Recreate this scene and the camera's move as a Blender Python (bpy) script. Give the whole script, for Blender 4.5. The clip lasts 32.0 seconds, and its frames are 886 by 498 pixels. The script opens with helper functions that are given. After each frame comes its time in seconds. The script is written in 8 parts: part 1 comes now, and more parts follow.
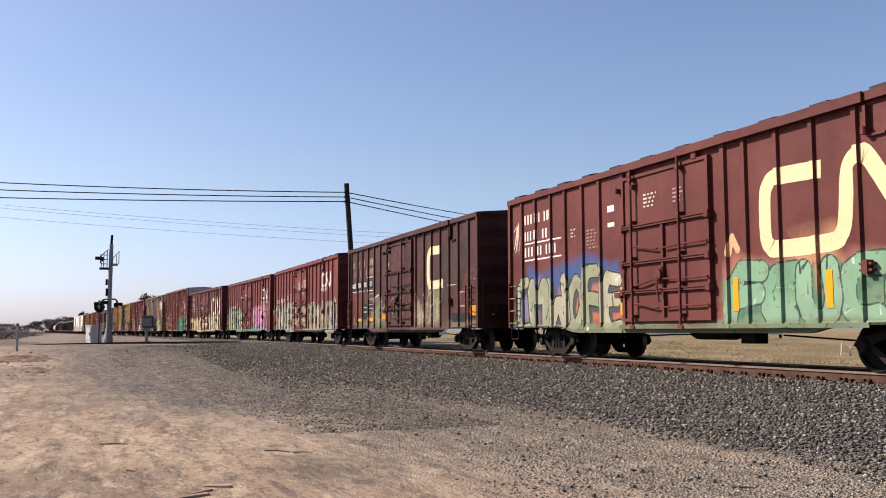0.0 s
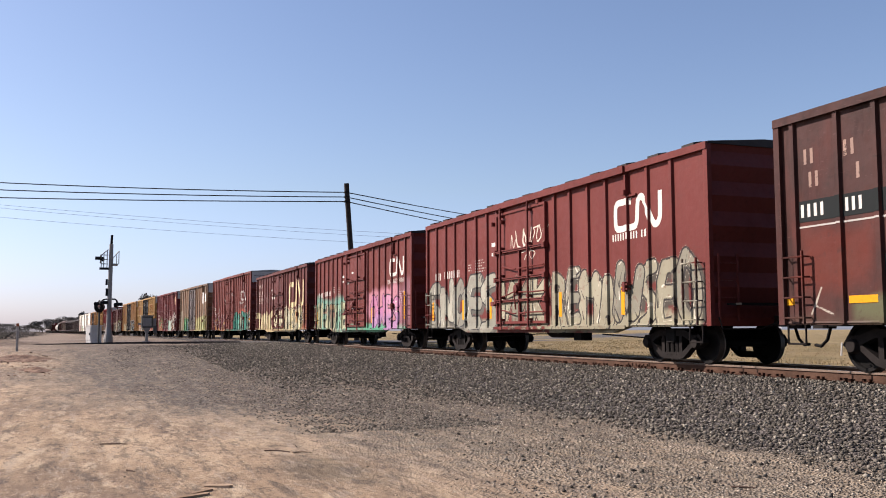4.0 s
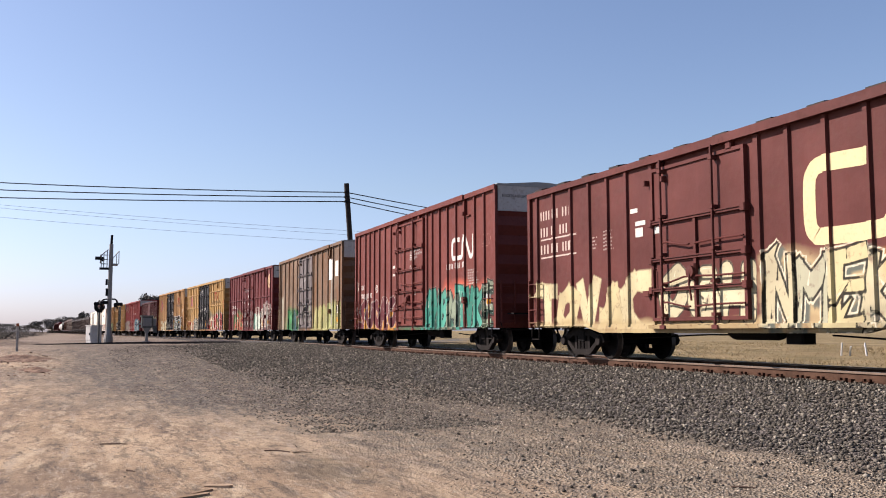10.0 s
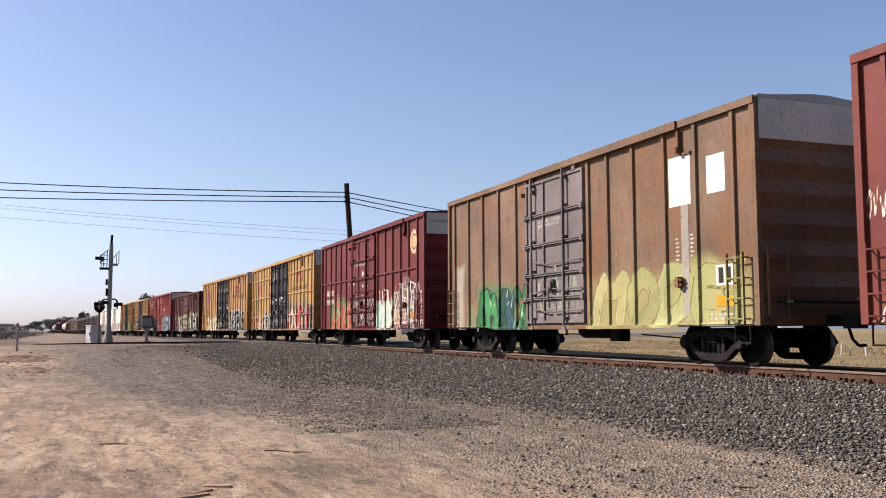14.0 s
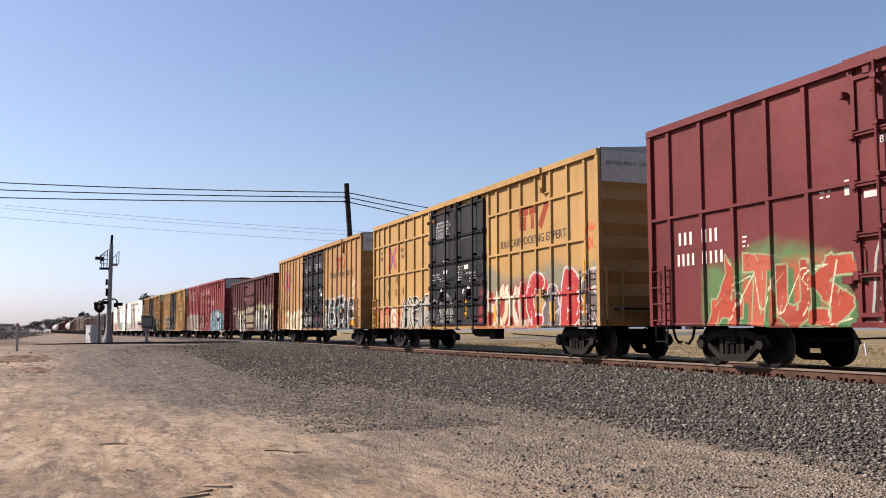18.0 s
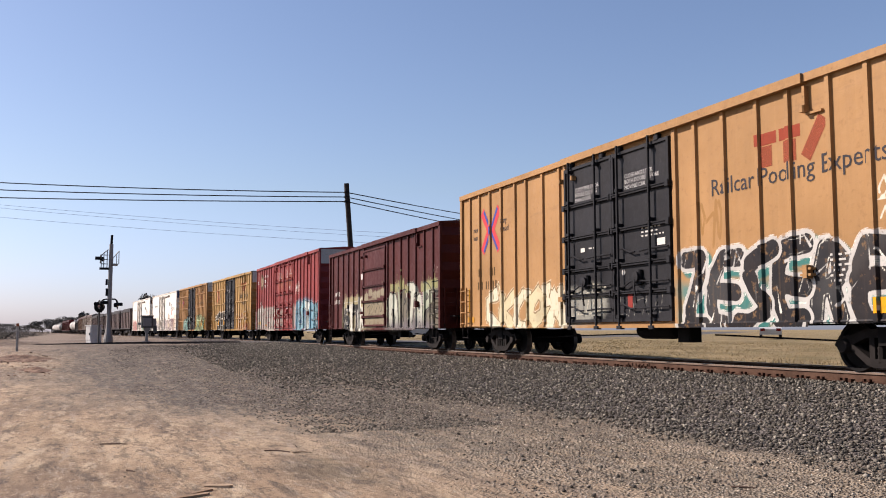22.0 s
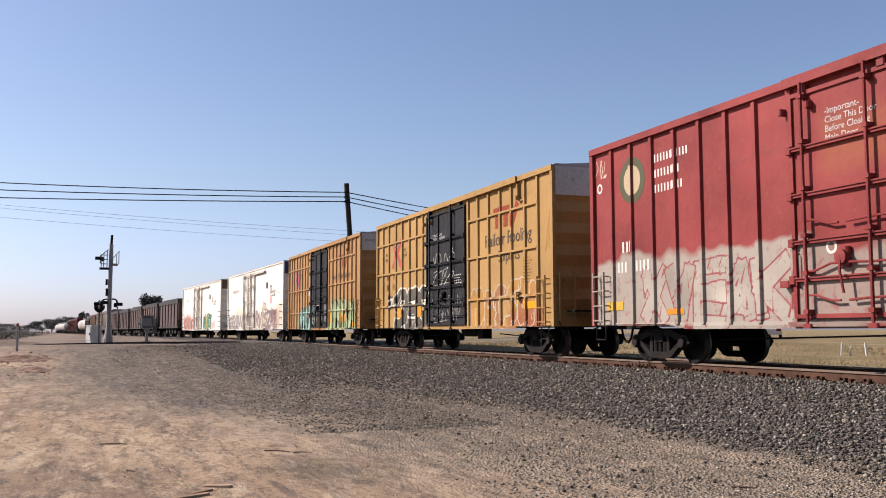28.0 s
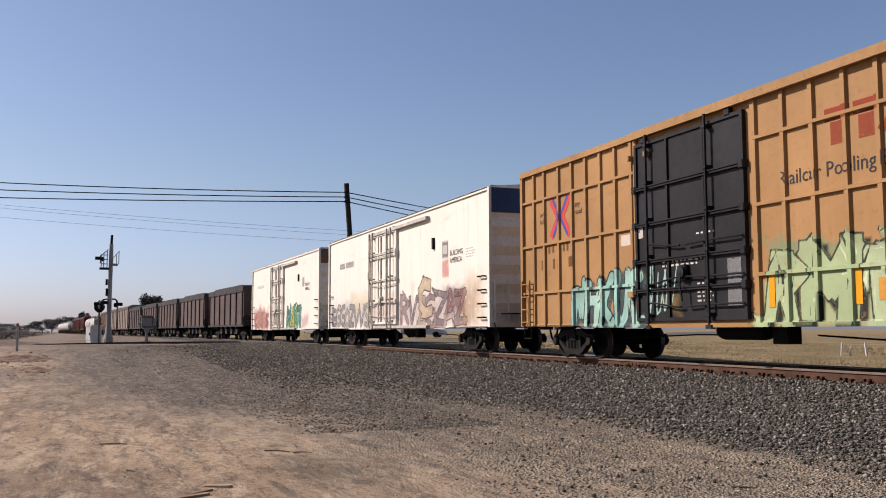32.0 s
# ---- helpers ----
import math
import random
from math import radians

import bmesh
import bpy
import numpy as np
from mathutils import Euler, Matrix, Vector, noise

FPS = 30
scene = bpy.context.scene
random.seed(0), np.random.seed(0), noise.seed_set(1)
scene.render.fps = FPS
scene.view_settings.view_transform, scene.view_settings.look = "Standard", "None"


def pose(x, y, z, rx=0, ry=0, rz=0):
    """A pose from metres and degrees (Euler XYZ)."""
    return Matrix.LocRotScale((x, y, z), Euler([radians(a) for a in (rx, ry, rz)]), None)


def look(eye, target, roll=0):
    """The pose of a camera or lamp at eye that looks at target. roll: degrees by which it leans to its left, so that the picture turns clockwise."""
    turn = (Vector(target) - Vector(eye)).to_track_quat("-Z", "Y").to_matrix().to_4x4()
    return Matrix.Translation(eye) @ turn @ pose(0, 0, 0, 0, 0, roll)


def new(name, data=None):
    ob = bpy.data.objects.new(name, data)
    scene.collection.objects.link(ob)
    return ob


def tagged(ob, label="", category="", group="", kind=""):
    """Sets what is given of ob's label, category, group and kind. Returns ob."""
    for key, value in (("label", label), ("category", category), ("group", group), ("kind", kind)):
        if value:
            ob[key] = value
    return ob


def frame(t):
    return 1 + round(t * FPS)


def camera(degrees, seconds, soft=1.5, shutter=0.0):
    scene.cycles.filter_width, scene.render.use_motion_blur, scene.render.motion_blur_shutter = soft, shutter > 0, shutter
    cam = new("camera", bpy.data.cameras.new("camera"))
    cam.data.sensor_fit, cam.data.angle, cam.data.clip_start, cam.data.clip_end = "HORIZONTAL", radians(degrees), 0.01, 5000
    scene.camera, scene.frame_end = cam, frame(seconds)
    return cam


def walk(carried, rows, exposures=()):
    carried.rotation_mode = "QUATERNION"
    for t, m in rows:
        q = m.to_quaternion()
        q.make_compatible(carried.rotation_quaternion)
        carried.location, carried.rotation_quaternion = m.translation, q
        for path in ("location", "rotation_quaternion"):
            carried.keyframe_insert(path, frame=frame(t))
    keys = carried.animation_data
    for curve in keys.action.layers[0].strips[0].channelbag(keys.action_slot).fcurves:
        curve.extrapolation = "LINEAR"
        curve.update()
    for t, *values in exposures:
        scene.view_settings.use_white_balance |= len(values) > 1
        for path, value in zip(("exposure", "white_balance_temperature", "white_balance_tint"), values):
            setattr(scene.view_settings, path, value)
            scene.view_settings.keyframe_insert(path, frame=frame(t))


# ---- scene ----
cam = camera(50.63, 32.0, soft=1.0)
EYE = Vector((0.0, -12.878, 0.704))
FWD = Vector((-0.93117, 0.35413, 0.08670))
walk(cam, [(0.0, look(EYE, EYE + FWD * 10, -0.159)), (32.0, look(EYE, EYE + FWD * 10, -0.159))],
     exposures=[(0.0, 0.89, 6600, 21), (10.0, 0.92, 6600, 21), (17.0, 0.92, 6600, 21), (19.0, 0.82, 6600, 21), (20.0, 0.79, 6600, 21), (24.0, 0.82, 6600, 21), (28.0, 0.79, 6600, 21), (30.0, 0.75, 6600, 21), (31.0, 0.65, 6600, 21), (32.0, 0.48, 6600, 21)])

# ---- light ----
SUN = Vector((-0.473, -0.68, 0.559)).normalized()
world = bpy.data.worlds.new("sky")
scene.world = world
world.use_nodes = True
wt = world.node_tree
sky = wt.nodes.new("ShaderNodeTexSky")
sky.sky_type = "NISHITA"
sky.sun_disc = False
sky.sun_elevation = math.asin(SUN.z)
sky.sun_rotation = math.atan2(SUN.x, SUN.y)
sky.air_density, sky.dust_density, sky.ozone_density = 1.0, 1.0, 3.0
# the dusty air near the horizon is greyer and more violet than the clear sky above
sky_dir = wt.nodes.new("ShaderNodeSeparateXYZ")
wt.links.new(wt.nodes.new("ShaderNodeTexCoord").outputs["Generated"], sky_dir.inputs[0])
sky_low = wt.nodes.new("ShaderNodeMapRange")
sky_low.inputs["From Min"].default_value, sky_low.inputs["From Max"].default_value = 0.0, 0.15
wt.links.new(sky_dir.outputs[2], sky_low.inputs["Value"])
sky_tint = wt.nodes.new("ShaderNodeMix")
sky_tint.data_type = "RGBA"
sky_tint.inputs[6].default_value, sky_tint.inputs[7].default_value = (0.90, 0.985, 1.36, 1), (1.0, 1.0, 1.0, 1)
wt.links.new(sky_low.outputs[0], sky_tint.inputs[0])
sky_mul = wt.nodes.new("ShaderNodeMix")
sky_mul.data_type, sky_mul.blend_type = "RGBA", "MULTIPLY"
sky_mul.inputs[0].default_value = 1.0
wt.links.new(sky.outputs[0], sky_mul.inputs[6])
wt.links.new(sky_tint.outputs[2], sky_mul.inputs[7])
wt.links.new(sky_mul.outputs[2], wt.nodes["Background"].inputs[0])
wt.nodes["Background"].inputs[1].default_value = 0.080
sun_data = bpy.data.lights.new("sun", "SUN")
sun_data.energy, sun_data.angle, sun_data.color = 5.0, radians(0.55), (1.0, 0.93, 0.83)
sun = new("sun", sun_data)
sun.matrix_world = look(SUN * 50, (0, 0, 0))

# ---- track line and train travel ----
CURVE_X, CURVE_R, CURVE_END = -54.0, 450.0, 0.0611


def track_at(s):
    """Place and heading on the track, s metres along it; straight for s over CURVE_X, then a slight bend."""
    run = max(0.0, CURVE_X - s)
    arc = min(run, CURVE_R * CURVE_END)
    a = arc / CURVE_R
    if run <= 0:
        return s, 0.0, 0.0
    return (CURVE_X - CURVE_R * math.sin(a) - (run - arc) * math.cos(a),
            -CURVE_R * (1 - math.cos(a)) - (run - arc) * math.sin(a), a)


def track_y(x):
    """The track's y at x, for arrays."""
    run = np.maximum(0.0, CURVE_X - np.asarray(x, float))
    flat = CURVE_R * math.sin(CURVE_END)
    arc = np.minimum(run, flat)
    return -(CURVE_R - np.sqrt(CURVE_R ** 2 - arc ** 2)) - (run - arc) * math.tan(CURVE_END)


def travel(t):
    # metres past the place at 19 s; the train gathers speed slowly
    run = 7.09417 * (t - 19.0) - 0.00343 * (t - 19.0) ** 2 - 3.4560
    for start, gain in ((6, 0.01917), (12, 0.00457), (18, -0.00765), (24, 0.00677), (28, 0.00951)):
        run += gain * max(0.0, t - start) ** 2
    return run


# ---- material helpers ----
def srgb(h):
    v = [int(h[i:i + 2], 16) / 255 for i in (0, 2, 4)]
    return tuple(c / 12.92 if c <= 0.04045 else ((c + 0.055) / 1.055) ** 2.4 for c in v)


class Nodes:
    """Short hand for building a node material."""

    def __init__(self, name):
        self.mat = bpy.data.materials.new(name)
        self.mat.use_nodes = True
        self.t = self.mat.node_tree
        self.b = self.t.nodes["Principled BSDF"]
        self.co = self.t.nodes.new("ShaderNodeTexCoord").outputs["Object"]

    def put(self, sock, v):
        if isinstance(v, bpy.types.NodeSocket):
            self.t.links.new(v, sock)
        elif isinstance(v, (tuple, list)) and len(v) == 3 and sock.type == "RGBA":
            sock.default_value = (*v, 1)
        else:
            sock.default_value = v

    def noise(self, scale, detail=3.0, stretch=None, rough=0.55, distort=0.0):
        n = self.t.nodes.new("ShaderNodeTexNoise")
        n.inputs["Scale"].default_value, n.inputs["Detail"].default_value = scale, detail
        n.inputs["Roughness"].default_value, n.inputs["Distortion"].default_value = rough, distort
        self.put(n.inputs["Vector"], self.scaled(stretch) if stretch else self.co)
        return n.outputs["Fac"]

    def scaled(self, v):
        m = self.t.nodes.new("ShaderNodeMapping")
        m.inputs["Scale"].default_value = v
        self.put(m.inputs["Vector"], self.co)
        return m.outputs[0]

    def voronoi(self, scale, feature="F1", out="Distance"):
        n = self.t.nodes.new("ShaderNodeTexVoronoi")
        n.feature = feature
        n.inputs["Scale"].default_value = scale
        self.put(n.inputs["Vector"], self.co)
        return n.outputs[out]

    def ramp(self, fac, *stops):
        n = self.t.nodes.new("ShaderNodeValToRGB")
        e = n.color_ramp.elements
        while len(e) < len(stops):
            e.new(0.5)
        for k, (p, c) in zip(e, stops):
            k.position = p
            k.color = (c, c, c, 1) if isinstance(c, (int, float)) else (*c, 1)
        self.put(n.inputs[0], fac)
        return n.outputs[0]

    def mix(self, fac, a, b, kind="MIX"):
        n = self.t.nodes.new("ShaderNodeMix")
        n.data_type, n.blend_type = "RGBA", kind
        self.put(n.inputs[0], fac)
        self.put(n.inputs[6], a)
        self.put(n.inputs[7], b)
        return n.outputs[2]

    def math(self, op, a, b=0.0):
        n = self.t.nodes.new("ShaderNodeMath")
        n.operation = op
        self.put(n.inputs[0], a)
        self.put(n.inputs[1], b)
        return n.outputs[0]

    def axis(self, i):
        n = self.t.nodes.new("ShaderNodeSeparateXYZ")
        self.put(n.inputs[0], self.co)
        return n.outputs[i]

    def attr(self, name):
        n = self.t.nodes.new("ShaderNodeAttribute")
        n.attribute_name = name
        return n.outputs["Color"], n.outputs["Fac"]

    def island(self):
        return self.t.nodes.new("ShaderNodeNewGeometry").outputs["Random Per Island"]

    def own(self):
        return self.t.nodes.new("ShaderNodeObjectInfo").outputs["Random"]

    def bump(self, height, strength=0.3, distance=0.02):
        n = self.t.nodes.new("ShaderNodeBump")
        n.inputs["Strength"].default_value, n.inputs["Distance"].default_value = strength, distance
        self.put(n.inputs["Height"], height)
        self.put(self.b.inputs["Normal"], n.outputs[0])

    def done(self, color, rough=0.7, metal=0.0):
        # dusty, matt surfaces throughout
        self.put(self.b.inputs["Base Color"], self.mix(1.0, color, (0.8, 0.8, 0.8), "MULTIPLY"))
        self.put(self.b.inputs["Specular IOR Level"], 0.5 if metal or (isinstance(rough, float) and rough < 0.4) else 0.12)
        self.put(self.b.inputs["Roughness"], rough)
        self.put(self.b.inputs["Metallic"], metal)
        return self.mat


def worn_paint(name, base, fade=0.25, rust=0.3, rust_color=(0.10, 0.045, 0.025), rough=0.55, body=0.66, blotch=None):
    """Weathered rail car paint: faded patches, vertical streaks, rust freckles; spray paint laid over it from the paint attribute."""
    n = Nodes(name)
    base = tuple(c * body for c in base)
    light = tuple(min(1, c * (1 + fade) + 0.03 * fade) for c in base)
    dark = tuple(c * (1 - fade) for c in base)
    col = n.mix(n.ramp(n.noise(0.55, 4), (0.3, 0.0), (0.7, 1.0)), dark, light)
    streak = n.ramp(n.noise(1.0, 4, stretch=(5.0, 5.0, 0.35)), (0.48, 0.0), (0.80, 0.28))
    col = n.mix(streak, col, tuple(c * 0.6 + 0.012 for c in base))
    col = n.mix(n.ramp(n.noise(9.0, 5), (0.64 - 0.2 * rust, 0.0), (0.78, 0.75 * min(1, rust * 2))), col, rust_color)
    if blotch:
        # faded and repainted areas with their own ragged outlines
        col = n.mix(n.ramp(n.noise(0.9, 6, stretch=(1.0, 1.0, 0.55), rough=0.6), (0.46, 0.0), (0.64, 0.7)), col, blotch)
        col = n.mix(n.ramp(n.noise(2.2, 6, stretch=(2.2, 2.2, 0.4), rough=0.65), (0.54, 0.0), (0.68, 0.45)), col, tuple(c * 0.5 for c in base))
        col = n.mix(n.ramp(n.noise(14.0, 4, stretch=(0.6, 0.6, 2.2)), (0.66, 0.0), (0.72, 0.35)), col, tuple(min(1, c * 2.2 + 0.03) for c in base))
    pc = n.mix(1.0, n.attr("paint")[0], (0.72, 0.71, 0.62), "MULTIPLY")
    pa = n.attr("cover")[1]
    worn = n.math("MULTIPLY", pa, n.ramp(n.noise(6.0, 4), (0.30, 0.45), (0.43, 1.0)))
    grime = n.mix(n.ramp(n.noise(1.6, 5), (0.4, 0.0), (0.85, 0.25)), pc, (0.10, 0.07, 0.055))
    col = n.mix(worn, col, grime)
    # outlines and light lines keep a sharp, slightly wavering edge
    waver = n.math("MULTIPLY", n.math("SUBTRACT", n.noise(13.0, 4), 0.5), 0.022)
    chips = n.ramp(n.noise(7.0, 5, rough=0.65), (0.30, 0.25), (0.42, 0.95))
    for colour, depth in (("rim", "rim_in"), ("edge", "edge_in")):
        inside = n.ramp(n.math("ADD", n.attr(depth)[1], waver), (0.003, 0.0), (0.014, 1.0))
        tone = n.mix(n.ramp(n.noise(2.4, 5), (0.4, 0.0), (0.85, 0.3)), n.mix(1.0, n.attr(colour)[0], (0.82, 0.80, 0.72) if colour == "rim" else (0.55, 0.53, 0.5), "MULTIPLY"), (0.12, 0.10, 0.07) if colour == "rim" else (0.03, 0.026, 0.022))
        col = n.mix(n.math("MULTIPLY", inside, chips), col, tone)
    col = n.mix(n.ramp(n.noise(1.0, 6, stretch=(9.0, 9.0, 0.22), rough=0.6), (0.58, 0.0), (0.78, 0.13)), col, tuple(min(1, c * 1.5 + 0.02) for c in base))
    col = n.mix(n.ramp(n.noise(1.0, 5, stretch=(0.5, 0.5, 3.0), rough=0.7), (0.60, 0.0), (0.80, 0.3)), col, (0.06, 0.048, 0.04))
    n.bump(n.mix(0.35, n.noise(1.3, 2, stretch=(1.0, 1.0, 0.5)), n.noise(6.0, 4)), 0.35, 0.05)
    return n.done(col, n.ramp(n.noise(4.0, 3), (0.3, rough - 0.1), (0.7, rough + 0.15)))


def plain_mat(name, color, rough=0.7, metal=0.0, vary=0.25, scale=3.0, bump=0.0, second=None):
    n = Nodes(name)
    color = tuple(c * 0.7 for c in color)
    a = tuple(c * (1 - vary) for c in color)
    b = second or tuple(min(1, c * (1 + vary)) for c in color)
    col = n.mix(n.ramp(n.noise(scale, 5), (0.3, 0.0), (0.7, 1.0)), a, b)
    col = n.mix(n.ramp(n.noise(scale * 9, 3), (0.5, 0.0), (0.8, 0.35)), col, tuple(c * 0.5 for c in color))
    if bump:
        n.bump(n.noise(scale * 6, 4), bump, 0.02)
    return n.done(col, rough, metal)


# ---- mesh helpers ----
class Build:
    """Collects boxes, prisms, tubes and turned forms into one mesh."""

    def __init__(self):
        self.v, self.f = [], []

    def add(self, verts, faces):
        k = len(self.v)
        self.v.extend(tuple(p) for p in verts)
        self.f.extend(tuple(i + k for i in f) for f in faces)
        return self

    def box(self, x0, x1, y0, y1, z0, z1, bev=0.0):
        if bev:
            b = bev
            ring = [(x0 + b, y0), (x1 - b, y0), (x1, y0 + b), (x1, y1 - b), (x1 - b, y1), (x0 + b, y1), (x0, y1 - b), (x0, y0 + b)]
            return self.prism(ring, z0, z1)
        v = [(x, y, z) for z in (z0, z1) for x, y in ((x0, y0), (x1, y0), (x1, y1), (x0, y1))]
        return self.add(v, [(3, 2, 1, 0), (4, 5, 6, 7), (0, 1, 5, 4), (1, 2, 6, 5), (2, 3, 7, 6), (3, 0, 4, 7)])

    def prism(self, ring, a, b, axis="z"):
        """A ring of 2D points, counter-clockwise, drawn out from a to b along an axis."""
        def at(p, h):
            return {"z": (p[0], p[1], h), "y": (p[0], h, p[1]), "x": (h, p[0], p[1])}[axis]
        n = len(ring)
        v = [at(p, a) for p in ring] + [at(p, b) for p in ring]
        f = [tuple(range(n))[::-1], tuple(range(n, 2 * n))] + [(i, (i + 1) % n, (i + 1) % n + n, i + n) for i in range(n)]
        if axis == "y":
            f = [q[::-1] for q in f]
        return self.add(v, f)

    def tube(self, pts, r, n=6, taper=None):
        pts = [Vector(p) for p in pts]
        rings = []
        up = Vector((0.12, 0.31, 0.94))
        for i, p in enumerate(pts):
            d = (pts[min(i + 1, len(pts) - 1)] - pts[max(i - 1, 0)]).normalized()
            a = d.cross(up)
            a = (a if a.length > 1e-3 else d.cross(Vector((1, 0, 0)))).normalized()
            b = d.cross(a)
            rr = r if taper is None else r + (taper - r) * i / (len(pts) - 1)
            rings.append([p + (a * math.cos(2 * math.pi * k / n) + b * math.sin(2 * math.pi * k / n)) * rr for k in range(n)])
        v = [q for ring in rings for q in ring]
        f = [(i * n + k, i * n + (k + 1) % n, (i + 1) * n + (k + 1) % n, (i + 1) * n + k) for i in range(len(pts) - 1) for k in range(n)]
        f += [tuple(range(n))[::-1], tuple(range((len(pts) - 1) * n, len(pts) * n))]
        return self.add(v, f)

    def turned(self, profile, n=20, axis="y", centre=(0, 0, 0)):
        """profile: (radius, height) pairs turned round an axis through centre."""
        v = []
        for r, h in profile:
            for k in range(n):
                c, s = math.cos(2 * math.pi * k / n) * r, math.sin(2 * math.pi * k / n) * r
                p = {"y": (c, h, s), "z": (c, s, h), "x": (h, c, s)}[axis]
                v.append((p[0] + centre[0], p[1] + centre[1], p[2] + centre[2]))
        m = len(profile)
        f = [(i * n + k, i * n + (k + 1) % n, (i + 1) * n + (k + 1) % n, (i + 1) * n + k) for i in range(m - 1) for k in range(n)]
        f += [tuple(range(n))[::-1], tuple(range((m - 1) * n, m * n))]
        return self.add(v, f)

    def mesh(self, name, mat, smooth=False, fix=True):
        me = bpy.data.meshes.new(name)
        me.from_pydata(self.v, [], self.f)
        if fix:
            bm = bmesh.new()
            bm.from_mesh(me)
            bmesh.ops.recalc_face_normals(bm, faces=bm.faces)
            bm.to_mesh(me)
            bm.free()
        me.materials.append(mat)
        if smooth:
            me.shade_smooth()
            me.set_sharp_from_angle(angle=radians(40))
        return me


def part(name, me, parent=None, label="", m=None):
    """Links a mesh as one object under a thing or a part."""
    ob = new(name, me)
    if parent is not None:
        ob.parent = parent
    if m is not None:
        ob.matrix_basis = m
    if label:
        ob["label"] = label
    return ob


def thing(name, label, category, group="", kind="", me=None):
    return tagged(new(name, me), label, category, group, kind)


def sheet(name, xs, zs, y, mat, paint=None):
    """An upright sheet at y, facing -y, with the paint on its points."""
    nx, nz = len(xs), len(zs)
    gx, gz = np.meshgrid(xs, zs)
    co = np.stack([gx.ravel(), np.full(nx * nz, y), gz.ravel()], -1)
    i = np.arange(nx * nz).reshape(nz, nx)
    q = np.stack([i[:-1, :-1], i[:-1, 1:], i[1:, 1:], i[1:, :-1]], -1).reshape(-1, 4)
    me = bpy.data.meshes.new(name)
    me.vertices.add(len(co))
    me.vertices.foreach_set("co", co.ravel())
    me.loops.add(q.size)
    me.loops.foreach_set("vertex_index", q.ravel())
    me.polygons.add(len(q))
    me.polygons.foreach_set("loop_start", np.arange(0, q.size, 4))
    me.update(calc_edges=True)
    me.materials.append(mat)
    if paint is not None:
        spray(me, paint)
    return me


def spray(me, paint):
    """Stores a paint job, worked out at each point of the mesh: sprayed colour, and how deep each point lies inside outlines and light lines."""
    co = np.zeros(len(me.vertices) * 3)
    me.vertices.foreach_get("co", co)
    co = co.reshape(-1, 3)
    out = paint(co[:, 0], co[:, 2]).astype(np.float32)
    for k, (colour, depth) in enumerate((("paint", "cover"), ("edge", "edge_in"), ("rim", "rim_in"))):
        block = out[:, 4 * k:4 * k + 4].copy()
        me.attributes.new(depth, "FLOAT", "POINT").data.foreach_set("value", (block[:, 3] if k == 0 else -block[:, 3]).copy())
        block[:, 3] = 1.0
        me.color_attributes.new(colour, "FLOAT_COLOR", "POINT").data.foreach_set("color", block.ravel())


# ---- ground ----
def soil_level(x):
    k = np.clip((-np.asarray(x, float) - 8.0) / 46.0, 0, 1)
    return -0.74 + 0.70 * k * k * (3 - 2 * k)


def ripple(x, y, scale, seed):
    """Smooth wandering noise about 0, for arrays."""
    r = np.random.RandomState(seed)
    out = np.zeros(np.broadcast(x, y).shape)
    for k in range(6):
        a, f, p = r.uniform(0, 6.28), scale * r.uniform(0.6, 2.6), r.uniform(0, 6.28)
        out = out + np.sin((x * math.cos(a) + y * math.sin(a)) * f + p) / (1 + f / scale)
    return out / 2.2


def ground_z(x, y):
    q = y - track_y(x)
    soil = np.where(q > 0, soil_level(x) * 0.55 - 0.08, soil_level(x)) + 0.02 * ripple(x, y, 0.7, 3) + 0.012 * ripple(x, y, 2.5, 5)
    far = np.clip((np.hypot(x, y) - 90) / 200, 0, 1)
    soil = soil * (1 - far) - 0.15 * far
    toe = np.where(q < 0, 6.1, 4.2) + 0.35 * ripple(x, y * 0, 0.5, 9)
    k = np.clip((toe - np.abs(q)) / (toe - 1.75), 0, 1)
    k = k * k * (3 - 2 * k) * 0.5 + k * 0.5
    return soil + (np.maximum(-0.185, soil) - soil) * k


def spread(parts):
    out = []
    for a, b, n in parts:
        out.extend(np.linspace(a, b, n, endpoint=False))
    return np.array(out + [parts[-1][1]])


gx = spread([(-3000, -400, 14), (-400, -120, 40), (-120, -40, 100), (-40, 2, 240), (2, 60, 30), (60, 3000, 12)])
gy = spread([(-3000, -150, 12), (-150, -30, 24), (-30, -14, 40), (-14, 5, 170), (5, 60, 60), (60, 300, 24), (300, 3000, 12)])
GX, GY = np.meshgrid(gx, gy)
GZ = ground_z(GX, GY)


def height_sheet(name, X, Y, Z, mat):
    ny, nx = X.shape
    i = np.arange(nx * ny).reshape(ny, nx)
    q = np.stack([i[:-1, :-1], i[:-1, 1:], i[1:, 1:], i[1:, :-1]], -1).reshape(-1, 4)
    me = bpy.data.meshes.new(name)
    me.vertices.add(nx * ny)
    me.vertices.foreach_set("co", np.stack([X, Y, Z], -1).ravel())
    me.loops.add(q.size)
    me.loops.foreach_set("vertex_index", q.ravel())
    me.polygons.add(len(q))
    me.polygons.foreach_set("loop_start", np.arange(0, q.size, 4))
    me.update(calc_edges=True)
    me.materials.append(mat)
    me.shade_smooth()
    return me


